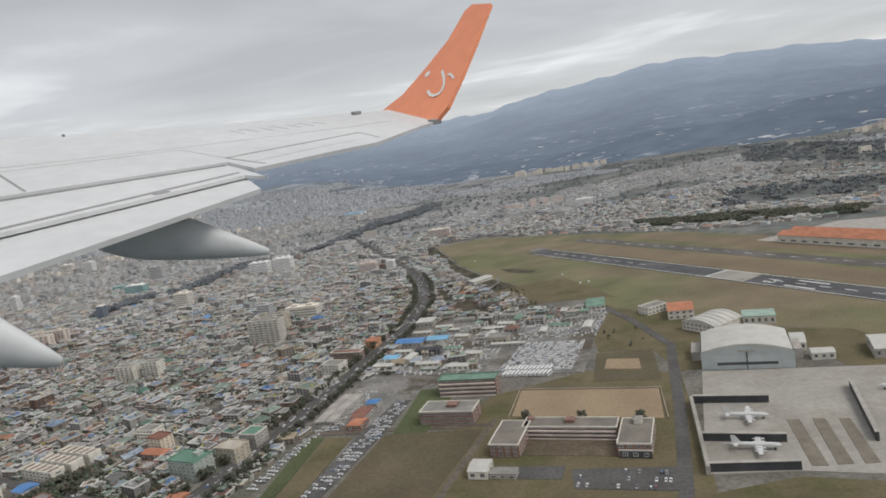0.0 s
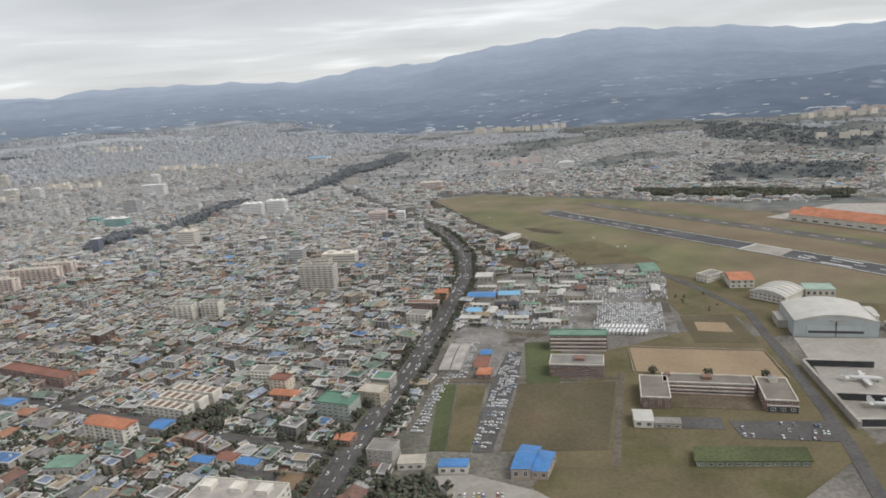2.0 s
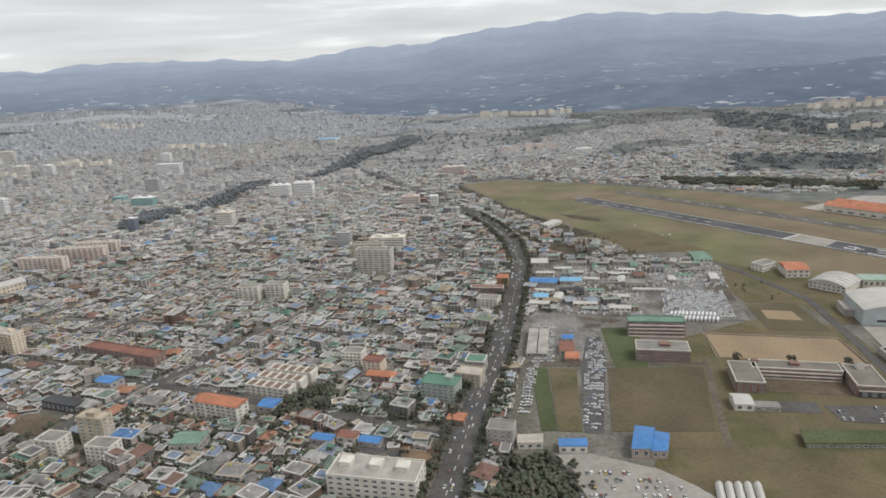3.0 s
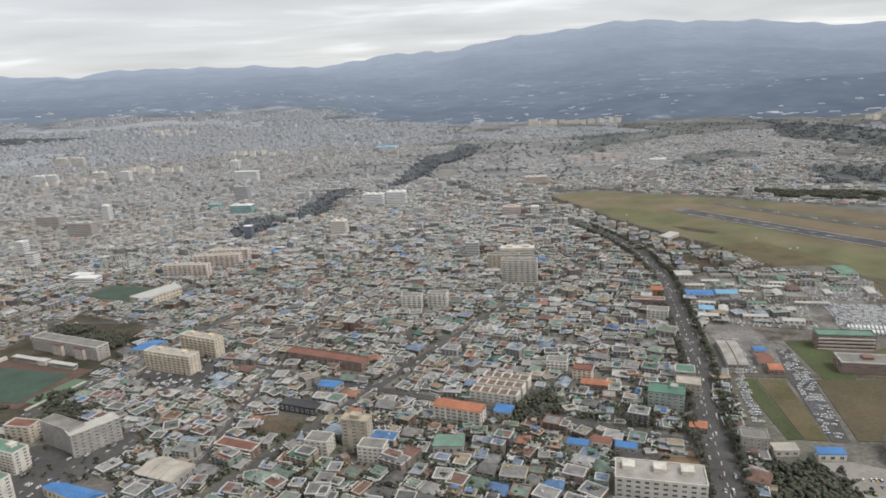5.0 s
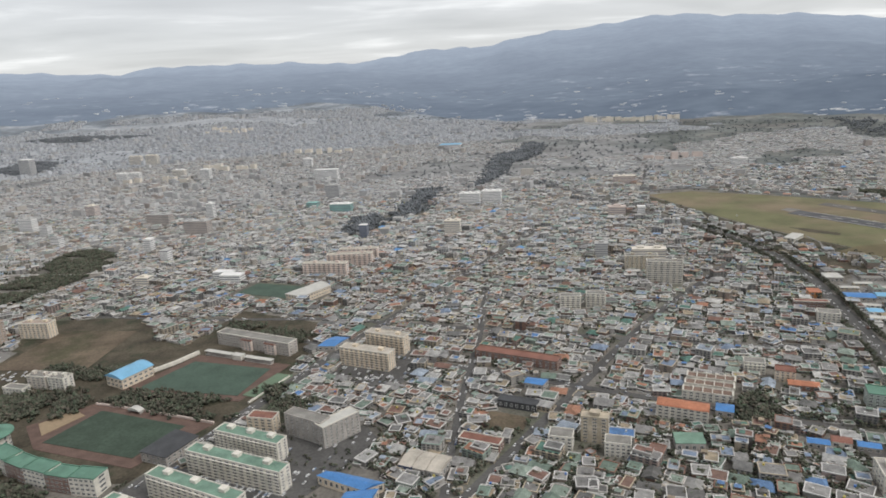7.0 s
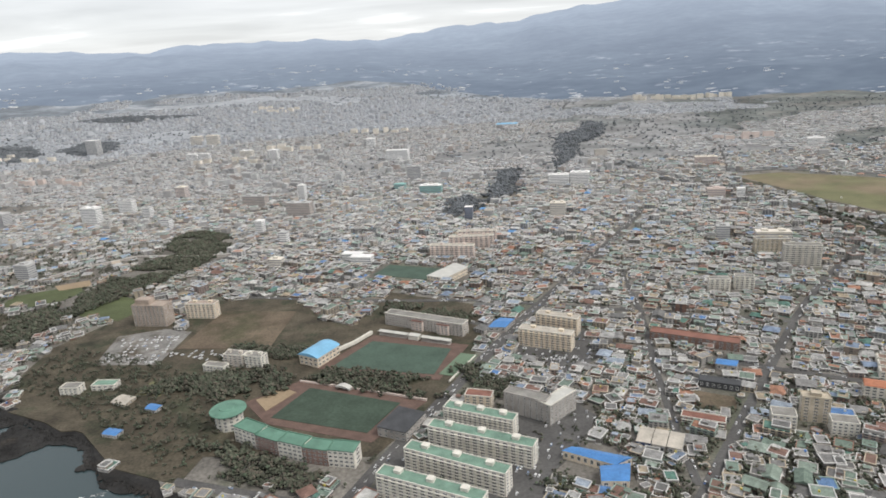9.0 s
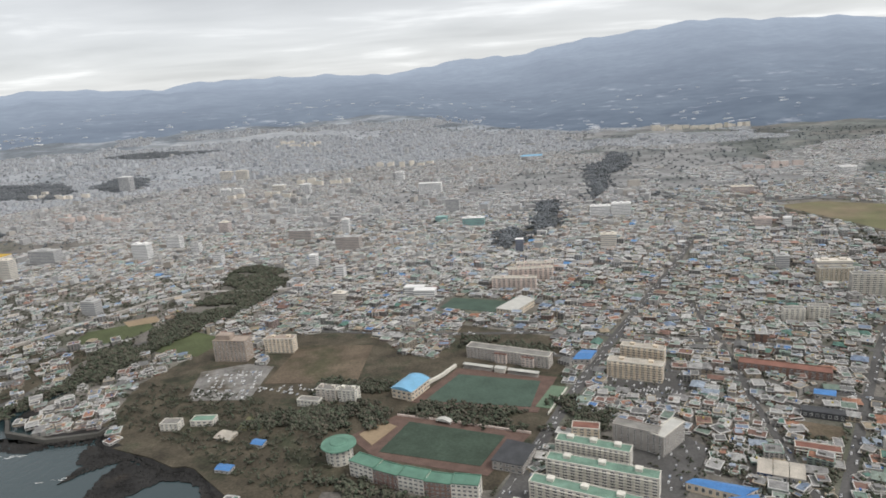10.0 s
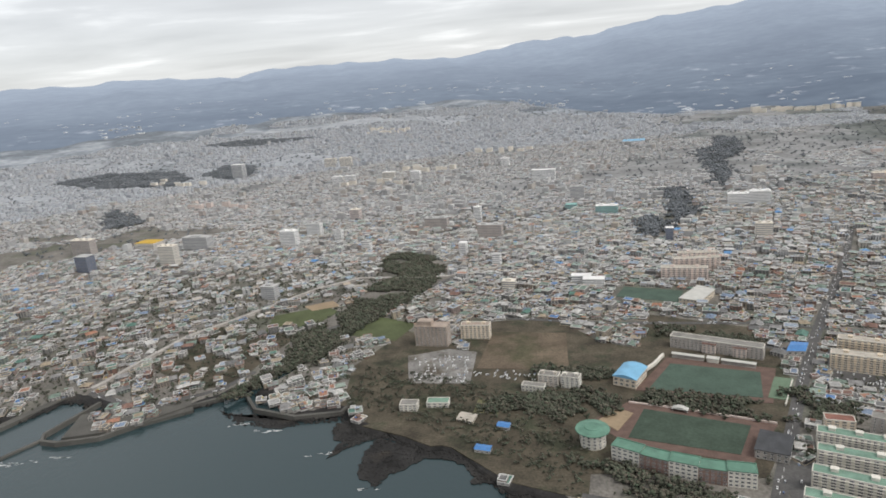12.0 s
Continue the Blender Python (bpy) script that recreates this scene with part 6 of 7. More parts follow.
def house_shape(rnd, detail, w, d, floors):
    """One house about the origin as soups: walls, roof, rim, extras and window places."""
    st = 0.86
    h = floors * st + 0.2 + rnd.uniform(-0.12, 0.2)
    walls, roof, rim, extra, wins = Soup(), Soup(), Soup(), Soup(), []
    kind = rnd.random()

    def body(x, y, bw, bd, bh):
        walls.box(x, y, -0.3, bw, bd, bh + 0.3)
        roof.box(x, y, bh, bw - 0.4, bd - 0.4, 0.03)
        rim.ring(x, y, bh, bw + 0.16, bd + 0.16, 0.26, 0.27)

    if kind < 0.14 and floors <= 2:  # pitched roof
        walls.box(0, 0, -0.3, w, d, h + 0.3)
        roof.gable(0, 0, h, w, d, 0.22 * d, hip=rnd.choice((0.0, w * 0.3, w * 0.45)), over=0.2)
    elif kind < 0.5:  # two wings at different heights
        side, share = rnd.choice((-1, 1)), rnd.uniform(0.5, 0.66)
        body(side * w * (1 - share) / 2, 0, w * share, d, h)
        body(-side * w * share / 2, rnd.choice((-1, 1)) * d * 0.12, w * (1 - share), d * 0.76, max(h - st, 0.8))
    elif kind < 0.72:  # an upper storey set back behind a terrace
        body(0, 0, w, d, max(h - st, 0.8))
        hx, hy = rnd.choice((-1, 1)) * w * 0.14, d * 0.12
        body(hx, hy, w * 0.66, d * 0.7, max(h - st, 0.8) + st)
    else:
        body(0, 0, w, d, h)
    if kind >= 0.14:
        if rnd.random() < 0.5:
            hx, hy = rnd.uniform(-0.2, 0.2) * w, rnd.uniform(0.0, 0.25) * d
            walls.box(hx, hy, h, 1.7, 1.5, 0.8)
            roof.box(hx, hy, h + 0.8, 1.95, 1.75, 0.1)
        if rnd.random() < 0.45:
            extra.box(rnd.uniform(-0.3, 0.3) * w, rnd.uniform(-0.3, 0.3) * d, h + 0.03, 0.55, 0.55, 0.55)
    if detail and floors >= 2 and rnd.random() < 0.6:
        for f in range(1, floors):
            rim.box(0, -d / 2 - 0.2, f * st, w * 0.8, 0.4, 0.2, bottom=True)
    if rnd.random() < 0.3:
        rim.ring(0, 0, 0, w + 0.9, d + 0.9, 0.42, 0.13)
    if rnd.random() < 0.4:
        sx, sy = rnd.choice((-1, 1)), rnd.choice((-1, 1))
        ax, ay = sx * (w / 2 - 0.7), sy * (d / 2 + 0.4)
        walls.box(ax, ay, -0.2, 1.6, 1.1, 0.95)
        roof.box(ax, ay, 0.75, 1.8, 1.3, 0.08)
    for f in range(floors):
        n = 3 if w < 5.6 else 4
        for i in range(n):
            wins.append((-w / 2 + (i + 0.5) * w / n, -d / 2, f * st + 0.35, 0.0, 0.6 * w / n))
        wins.append((w / 2, 0, f * st + 0.35, radians(90), 1.1))
        wins.append((-w / 2, 0, f * st + 0.35, radians(-90), 1.1))
    return walls, roof, rim, extra, wins, h


# near houses: separate things, in fourteen kinds
near_x, near_y = lots(-300, -95, 112, 330, GRID, 5.6, 5.3, 1.5, 5, 2)
keep = free(near_x, near_y) & (rng.random(near_x.size) > 0.07)
near_x, near_y = near_x[keep], near_y[keep]
order = np.argsort(near_y + 0.25 * np.abs(near_x + 190))
hero = np.zeros(near_x.size, bool)
hero[order[:150]] = True
KINDS = []
rk = random.Random(21)
for k in range(14):
    w, d = rk.uniform(4.8, 6.5), rk.uniform(4.3, 5.6)
    KINDS.append((house_shape(rk, True, w, d, rk.choice((1, 1, 2, 2, 2, 2, 3))), w, d))
LABELS = ["small flat-roofed town house with a painted parapet", "low town house with a coloured roof", "plastered town house with a stair hut on its roof"]
made = {}
for x, y in zip(near_x[hero], near_y[hero]):
    k = rk.randrange(14)
    m = Matrix.Translation((float(x), float(y), 0)) @ Matrix.Rotation(GRID + rk.choice((0, 0, math.pi / 2, math.pi, -math.pi / 2)) + rk.gauss(0, 0.13), 4, "Z")
    if k in made:
        copy_thing(made[k], m)
        continue
    (walls, roof, rim, extra, wins, h), w, d = KINDS[k]
    r = root("house", 0, 0, 0, 0, LABELS[k % 3], "house", "houses of the old town")
    part("wall", walls, M_WALL, r)
    part("roof", roof, M_NEARROOF, r)
    if rim.v:
        part("parapet", rim, M_RIM, r)
    if extra.v:
        part("water_tank", extra, M_TANK, r)
    for wx0, wy0, wz0, wa, ww in wins[:3]:
        part("window", window_mesh(round(ww, 1), 0.5), None, r, at=Matrix.Translation((wx0, wy0, wz0)) @ Matrix.Rotation(wa, 4, "Z"))
    r.matrix_world = m
    made[k] = r

# the rest of the near and middle town, joined
town, mid_town = Soup(), Soup()
town_windows = Soup()


def place(soup, piece, m3, o, mat):
    c, s, x, y, z = m3
    soup.add([(x + c * a - s * e, y + s * a + c * e, z + k) for a, e, k in piece.v], piece.f, mat)


def fill(px, py, ang, tall, windows):
    for x, y in zip(px, py):
        roll = rk.random()
        big = roll < tall
        w, d = (rk.uniform(5.6, 8.4), rk.uniform(4.6, 6.0)) if big else (rk.uniform(4.5, 6.7), rk.uniform(4.1, 5.7))
        floors = rk.choice((3, 3, 4, 5)) if big else rk.choice((1, 1, 1, 1, 1, 2, 2, 2))
        walls, roof, rim, extra, wins, h = house_shape(rk, False, w, d, floors)
        a = ang + rk.choice((0, 0, math.pi / 2)) + rk.gauss(0, 0.16) + (rk.choice((-0.4, 0.4)) if rk.random() < 0.08 else 0)
        m3 = (math.cos(a), math.sin(a), float(x), float(y), float(land_height(x, y)))
        # houses past y 400 go to the mesh with haze-paled walls and roofs
        for piece, mat in ((walls, 0), (roof, 1), (rim, 2), (extra, 3)):
            if piece.v:
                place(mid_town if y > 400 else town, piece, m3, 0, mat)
        if windows:
            for wx0, wy0, wz0, wa, ww in wins:
                c, s = math.cos(wa), math.sin(wa)
                q = [(wx0 + c * u + s * 0.03, wy0 + s * u - c * 0.03, wz0 + v) for u, v in ((-ww / 2, 0), (ww / 2, 0), (ww / 2, 0.5), (-ww / 2, 0.5))]
                C, S, X, Y, Z = m3
                town_windows.add([(X + C * a2 - S * e2, Y + S * a2 + C * e2, Z + k2) for a2, e2, k2 in q], [(0, 1, 2, 3)])


fill(near_x[~hero], near_y[~hero], GRID, 0.07, True)
for x0, x1, y0, y1, ang, tall, thin, win in ((-460, -300, 120, 330, GRID, 0.10, 0.10, True), (-95, -20, 110, 600, GRID, 0.16, 0.1, True), (-700, -460, 200, 480, radians(24), 0.12, 0.5, True), (-900, -700, 236, 560, radians(15), 0.12, 0.3, True), (-460, -95, 330, 480, GRID, 0.14, 0.06, True), (-300, -95, 480, 640, radians(-20), 0.14, 0.06, False), (-700, -300, 480, 640, radians(-12), 0.2, 0.06, False), (-95, 40, 600, 700, radians(-32), 0.12, 0.15, False), (40, 420, 400, 700, radians(-38), 0.08, 0.3, False)):
    px, py = lots(x0, x1, y0, y1, ang, 5.6, 5.3, 1.5, 5, 2)
    k = free(px, py) & (rng.random(px.size) > thin)
    fill(px[k], py[k], ang, tall, win)
# houses and sheds squeezed between the main road and the airfield fence
px, py = lots(-40, 40, 300, 580, radians(70), 6.0, 6.0, 2.0, 6, 2)
k = inside(px, py, [(-27, 309), (20, 309), (22, 330), (4, 372), (-10, 430), (-24, 520), (-34, 520), (-24, 440), (-21, 400), (-22, 354)]) & (rng.random(px.size) > 0.3)
fill(px[k], py[k], radians(70), 0.1, True)
# workshops and sheds in the vehicle yard by the airfield, and huts on the harbour
px, py = lots(-40, 60, 212, 312, U20, 7.5, 7.2, 3, 4, 2)
k = inside(px, py, [(-34, 268), (-6, 262), (20, 268), (56, 284), (31, 301), (-4, 309), (-20, 302)]) & (rng.random(px.size) > 0.35)
fill(px[k], py[k], U20, 0.25, True)
px, py = lots(-46, 4, 206, 262, U20, 7.4, 7.0, 3, 4, 2)
k = inside(px, py, [(-46, 240), (-6, 224), (2, 246), (-30, 262), (-44, 262)]) & (rng.random(px.size) > 0.4)
fill(px[k], py[k], U20, 0.2, True)
px, py = lots(-640, -490, 222, 266, radians(10), 5.8, 5.8, 2.2, 5, 2)
k = (inside(px, py, [(-626, 230), (-604, 220), (-584, 232), (-574, 250), (-612, 246)]) | inside(px, py, [(-545, 238), (-520, 230), (-500, 231), (-498, 254), (-538, 256)])) & (rng.random(px.size) > 0.2)
fill(px[k], py[k], radians(15), 0.0, True)
px, py = rng.uniform(-520, -60, 5200), rng.uniform(110, 400, 5200)
k = free(px, py)
for x, y in zip(px[k], py[k]):
    piece, top, lip = Soup(), Soup(), Soup()
    w, d, h, a = rk.uniform(1.8, 3.4), rk.uniform(1.6, 2.8), rk.uniform(0.7, 1.4), GRID + rk.gauss(0, 0.5)
    m3 = (math.cos(a), math.sin(a), float(x), float(y), 0.0)
    piece.box(0, 0, -0.2, w, d, h + 0.2)
    top.box(0, 0, h, w - 0.3, d - 0.3, 0.05)
    lip.ring(0, 0, h, w + 0.1, d + 0.1, 0.18, 0.2)
    for item, mat in ((piece, 0), (top, 1), (lip, 2)):
        place(town, item, m3, 0, mat)
tagged(new("town_houses", town.mesh("town_houses", [M_WALL, M_ROOF, M_RIM, M_TANK])), "dense quarter of low flat-roofed houses in many colours", "houses", kind="stuff")
tagged(new("middle_town", mid_town.mesh("middle_town", [M_FARWALL, M_FARROOF, M_RIM, M_TANK])), "quarter of low flat-roofed houses further inland, paled for haze", "houses", kind="stuff")
tagged(new("town_windows", town_windows.mesh("town_windows", [M_GLASS])), "dark windows of the town's houses", "windows", kind="stuff")


def far_boxes(name, px, py, w, d, h, ang, label, mats, huts=False):
    """Many plain blocks in one mesh: four walls and a roof each, the roof with corners of its own."""
    z = land_height(px, py)
    if huts:  # stair huts and tanks on half of the roofs
        k = rng.random(px.size) < 0.5
        ox, oy = rng.uniform(-0.25, 0.25, px.size) * w, rng.uniform(-0.25, 0.25, px.size) * d
        hx, hy = px + np.cos(ang) * ox - np.sin(ang) * oy, py + np.sin(ang) * ox + np.cos(ang) * oy
        z = np.concatenate([z, (z + h)[k]])
        px, py, ang = np.concatenate([px, hx[k]]), np.concatenate([py, hy[k]]), np.concatenate([ang, ang[k]])
        w, d, h = np.concatenate([w, 0.4 * w[k]]), np.concatenate([d, 0.4 * d[k]]), np.concatenate([h, np.full(k.sum(), 0.9)])
    n = px.size
    c, s = np.cos(ang), np.sin(ang)
    cor = [(-0.5, -0.5), (0.5, -0.5), (0.5, 0.5), (-0.5, 0.5)]
    P = np.zeros((n, 12, 3), np.float32)
    for i, (a, e) in enumerate(cor):
        X, Y = px + c * a * w - s * e * d, py + s * a * w + c * e * d
        P[:, i] = np.stack([X, Y, z - 1], -1)
        P[:, 4 + i] = np.stack([X, Y, z + h], -1)
        P[:, 8 + i] = np.stack([X, Y, z + h], -1)
    F = np.array([(0, 1, 5, 4), (1, 2, 6, 5), (2, 3, 7, 6), (3, 0, 4, 7), (8, 9, 10, 11)])
    faces = (F[None] + 12 * np.arange(n)[:, None, None]).reshape(-1)
    me = bpy.data.meshes.new(name)
    me.vertices.add(12 * n)
    me.vertices.foreach_set("co", P.reshape(-1))
    me.loops.add(faces.size)
    me.loops.foreach_set("vertex_index", faces.astype(np.int32))
    me.polygons.add(5 * n)
    me.polygons.foreach_set("loop_start", np.arange(0, faces.size, 4, dtype=np.int32))
    me.materials.append(mats[0])
    me.materials.append(mats[1])
    me.polygons.foreach_set("material_index", np.tile(np.array([0, 0, 0, 0, 1], np.int32), n))
    me.polygons.foreach_set("use_smooth", [False] * (5 * n))
    me.update(calc_edges=True)
    return tagged(new(name, me), label, "buildings", kind="stuff")


# the far town: denser and higher towards the city centre, thinning into fields inland
fx, fy = lots(-1900, 1500, 640, 2300, radians(-15), 6.4, 6.6, 2.6, 6, 2)
fx2, fy2 = lots(-1500, -700, 240, 640, radians(15), 5.6, 5.8, 2.6, 6, 2)
fx3, fy3 = lots(420, 1400, 60, 640, radians(-30), 6.4, 6.6, 2.6, 6, 2)
fx, fy = np.concatenate([fx, fx2, fx3]), np.concatenate([fy, fy2, fy3])
az_f, r_f = np.degrees(np.arctan2(fx + 210, fy)), np.hypot(fx + 210, fy)
patchy = np.array([noise.noise(Vector((x * 0.0045, y * 0.0075, 0.5))) + 0.5 * noise.noise(Vector((x * 0.018, y * 0.018, 4.5))) for x, y in zip(fx, fy)])
right = smooth((az_f + 2) / 16)
limit = 0.42 - right * (0.34 + 0.15 * smooth((r_f - 900) / 500)) - 0.9 * smooth((r_f - 1450 + 250 * right) / 700)
k = free(fx, fy) & ~((fx > -900) & (fy < 560)) & (patchy < limit) & (np.abs(az_f) < 56) & (rng.random(fx.size) > 0.04)
fx, fy, az_f, r_f, patchy = fx[k], fy[k], az_f[k], r_f[k], patchy[k]
centre = np.exp(-(((az_f + 16) / 16) ** 2)) * smooth((r_f - 620) / 250)
cluster = np.array([noise.noise(Vector((x * 0.012, y * 0.012, 9.5))) for x, y in zip(fx, fy)])
highs = rng.random(fx.size) < 0.012 + 0.03 * centre + 0.11 * (cluster > 0.28)
highs &= rng.random(fx.size) > 0.85 * smooth((az_f + 2) / 16)
fw = np.where(highs, rng.uniform(6, 12, fx.size), rng.uniform(3.8, 7.0, fx.size))
fd = np.where(highs, rng.uniform(4.5, 6, fx.size), rng.uniform(3.2, 5.6, fx.size))
fh = np.where(highs, rng.uniform(3.5, 8, fx.size), rng.uniform(0.8, 2.1, fx.size) * (1 + 0.2 * centre))
side = smooth((az_f + 2) / 16)
fw, fd, fh = fw * (1 + 0.35 * side), fd * (1 - 0.1 * side), np.where(highs, fh, fh * (1 - 0.35 * side))
fa = radians(-15) + rng.normal(0, 0.15, fx.size) + (rng.random(fx.size) < 0.5 - 0.35 * side) * math.pi / 2
# beyond 1150 the wall and roof colours turn bluer to stand in for haze
for name, k, label, mats in (("far_town", r_f < 1150, "far town of low blocks and apartment towers, paled for haze", (M_HAZEWALL, M_HAZEROOF)), ("distant_town", r_f >= 1150, "distant districts below the mountain, coloured blue-grey for haze", (M_DISTWALL, M_DISTROOF))):
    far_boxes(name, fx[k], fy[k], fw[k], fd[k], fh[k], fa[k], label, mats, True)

# housing estates far off
estate = Soup()
re2 = random.Random(5)
for ex, ey, n, mat in ((132, 1366, 12, 0), (215, 1318, 12, 0), (640, 1010, 10, 0), (700, 1060, 12, 1), (480, 760, 4, 0), (-560, 980, 8, 0), (-640, 900, 7, 0), (-440, 1120, 8, 0), (-830, 800, 7, 1), (-980, 1000, 7, 0), (-700, 1500, 14, 0), (60, 820, 5, 1)):
    for i in range(n):
        x, y = ex + (i % 6) * 17 + re2.uniform(-6, 6), ey + (i // 6) * 22 - (i % 6) * 4 + re2.uniform(-12, 12)
        estate.box(x, y, float(land_height(x, y)) - 1, re2.uniform(8, 13), 5, re2.uniform(6, 11), radians(-15) + re2.gauss(0, 0.15), mat, 2)
tagged(new("far_estates", estate.mesh("far_estates", [M_FCREAM, M_FPINK, M_HAZEROOF])), "far rows of pale apartment slabs", "apartment blocks", kind="stuff")
greenhouses = Soup()
for i in range(380):
    a = re2.uniform(-46, 42)
    r0 = float(np.interp(a, deg[0], edge[0])) + 20 + 900 * re2.random() ** 1.7
    if noise.noise(Vector((a * 0.16, r0 * 0.006, 1.5))) < -0.05:
        continue
    x, y = -210 + r0 * math.sin(radians(a)), r0 * math.cos(radians(a))
    greenhouses.box(x, y, slope_height(x, y) - 3, re2.uniform(6, 24), re2.uniform(4, 9), re2.uniform(3.6, 4.4), re2.choice((0.1, -0.15, -0.3)), re2.choice((0, 0, 1)))
tagged(new("far_greenhouses", greenhouses.mesh("far_greenhouses", [surface("white_greenhouse_film", (0.6, 0.62, 0.65), rough=0.4, var=0.05, bump=0), M_FWHITE])), "white greenhouse roofs scattered over the far fields", "greenhouses", kind="stuff")
# ---- trees ----
trees, far_trees = Soup(), Soup()
rt = random.Random(3)


def bush(x, y, z, size, n, soup=None):
    soup = trees if soup is None else soup
    for _ in range(n):
        a, q = rt.uniform(0, 6.28), rt.uniform(0, 0.75) ** 0.7
        soup.blob(x + math.cos(a) * q * size, y + math.sin(a) * q * size, z + size * rt.uniform(0.45, 1.15), size * rt.uniform(0.3, 0.52), size * rt.uniform(0.25, 0.45))


for poly in WOODS:
    xs, ys = [p[0] for p in poly], [p[1] for p in poly]
    far = min(ys) > 450
    area = (max(xs) - min(xs)) * (max(ys) - min(ys))
    n = int(area / ((26.0 if max(xs) > 0 else 9.0) if far else 2.0))
    qx, qy = rng.uniform(min(xs), max(xs), n), rng.uniform(min(ys), max(ys), n)
    k = inside(qx, qy, poly)
    for x, y in zip(qx[k], qy[k]):
        x, y = float(x) + rt.gauss(0, 1.5 if not far else 3.5), float(y) + rt.gauss(0, 1.5 if not far else 3.5)
        if noise.noise(Vector((x * 0.05, y * 0.05, 2.0))) > ((0.0 if max(xs) > 0 else -0.4) if far else -0.3):
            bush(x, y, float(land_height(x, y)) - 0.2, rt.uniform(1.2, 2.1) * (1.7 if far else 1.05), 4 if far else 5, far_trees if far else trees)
# garden trees among the houses
qx, qy = rng.uniform(-760, 60, 6000), rng.uniform(110, 640, 6000)
k = free(qx, qy)
for x, y in zip(qx[k], qy[k]):
    bush(float(x), float(y), 0.1, rt.uniform(0.7, 1.5), 4)
qx, qy = rng.uniform(-340, -55, 4000), rng.uniform(104, 290, 4000)
k = free(qx, qy)
for x, y in zip(qx[k], qy[k]):
    bush(float(x), float(y), 0.0, rt.uniform(0.7, 1.5), 5)
qx, qy = rng.uniform(-340, -60, 4600), rng.uniform(104, 185, 4600)
k = free(qx, qy)
for x, y in zip(qx[k], qy[k]):
    bush(float(x), float(y), 0.0, rt.uniform(0.9, 1.9), 4)
# trees round the apartment yards and along the airfield fence
for poly, n in (([(-328, 172), (-296, 186), (-264, 190), (-259, 180), (-272, 160), (-283, 148), (-285, 128), (-345, 120)], 420), ([(-284, 236), (-262, 212), (-246, 226), (-244, 252), (-268, 264)], 160), ([(-29, 308), (30, 307), (34, 340), (13, 386), (-8, 457), (-28, 575), (-36, 575), (-28, 440), (-22, 400), (-22, 354)], 700), ([(-40, 588), (22, 590), (90, 536), (162, 466), (250, 436), (420, 356), (426, 364), (252, 446), (164, 476), (92, 546), (24, 600), (-40, 598)], 2600)):
    xs, ys = [p[0] for p in poly], [p[1] for p in poly]
    qx, qy = rng.uniform(min(xs), max(xs), n), rng.uniform(min(ys), max(ys), n)
    k = inside(qx, qy, poly)
    for x, y in zip(qx[k], qy[k]):
        if noise.noise(Vector((x * 0.09, y * 0.09, 7.0))) > 0.0:
            bush(float(x), float(y), 0.0, rt.uniform(0.6, 1.3), 4)
qx, qy = rng.uniform(-720, -470, 3200), rng.uniform(240, 480, 3200)
k = free(qx, qy)
for x, y in zip(qx[k], qy[k]):
    bush(float(x), float(y), 0.0, rt.uniform(0.8, 1.6), 5)
# scrub above the shore, hedges round the fields and the school
for poly, n in (([(-500, 234), (-474, 222), (-440, 196), (-400, 160), (-392, 186), (-410, 228), (-440, 250), (-494, 276)], 2600), ([(44, 228), (62, 224), (64, 250), (50, 262)], 8), ([(-44, 238), (-36, 236), (-34, 248), (-42, 250)], 40)):
    xs, ys = [p[0] for p in poly], [p[1] for p in poly]
    for _ in range(n):
        x, y = rt.uniform(min(xs), max(xs)), rt.uniform(min(ys), max(ys))
        if inside([x], [y], poly)[0]:
            bush(x, y, 0, rt.uniform(0.5, 1.4), 4)
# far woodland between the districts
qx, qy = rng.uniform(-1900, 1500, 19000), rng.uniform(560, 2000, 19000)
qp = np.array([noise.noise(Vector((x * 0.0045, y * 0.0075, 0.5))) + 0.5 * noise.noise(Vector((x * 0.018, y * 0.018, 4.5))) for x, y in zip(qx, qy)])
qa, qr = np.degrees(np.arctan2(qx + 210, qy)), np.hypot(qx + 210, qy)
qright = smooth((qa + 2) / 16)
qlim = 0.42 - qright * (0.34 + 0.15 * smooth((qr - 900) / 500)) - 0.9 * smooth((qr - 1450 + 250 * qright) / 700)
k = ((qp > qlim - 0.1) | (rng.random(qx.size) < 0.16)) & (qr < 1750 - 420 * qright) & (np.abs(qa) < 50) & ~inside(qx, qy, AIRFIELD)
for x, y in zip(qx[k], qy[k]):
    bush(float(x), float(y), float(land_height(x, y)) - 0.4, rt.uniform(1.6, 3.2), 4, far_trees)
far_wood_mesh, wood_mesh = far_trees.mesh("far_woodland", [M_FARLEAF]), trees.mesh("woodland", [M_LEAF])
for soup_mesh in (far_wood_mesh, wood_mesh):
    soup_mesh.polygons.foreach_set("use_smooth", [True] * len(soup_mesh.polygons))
tagged(new("far_woodland", far_wood_mesh), "woodland and hedges between far districts, blue-grey for haze", "trees", kind="stuff")
tagged(new("woodland", wood_mesh), "dark evergreen trees and scrub among fields and houses", "trees", kind="stuff")


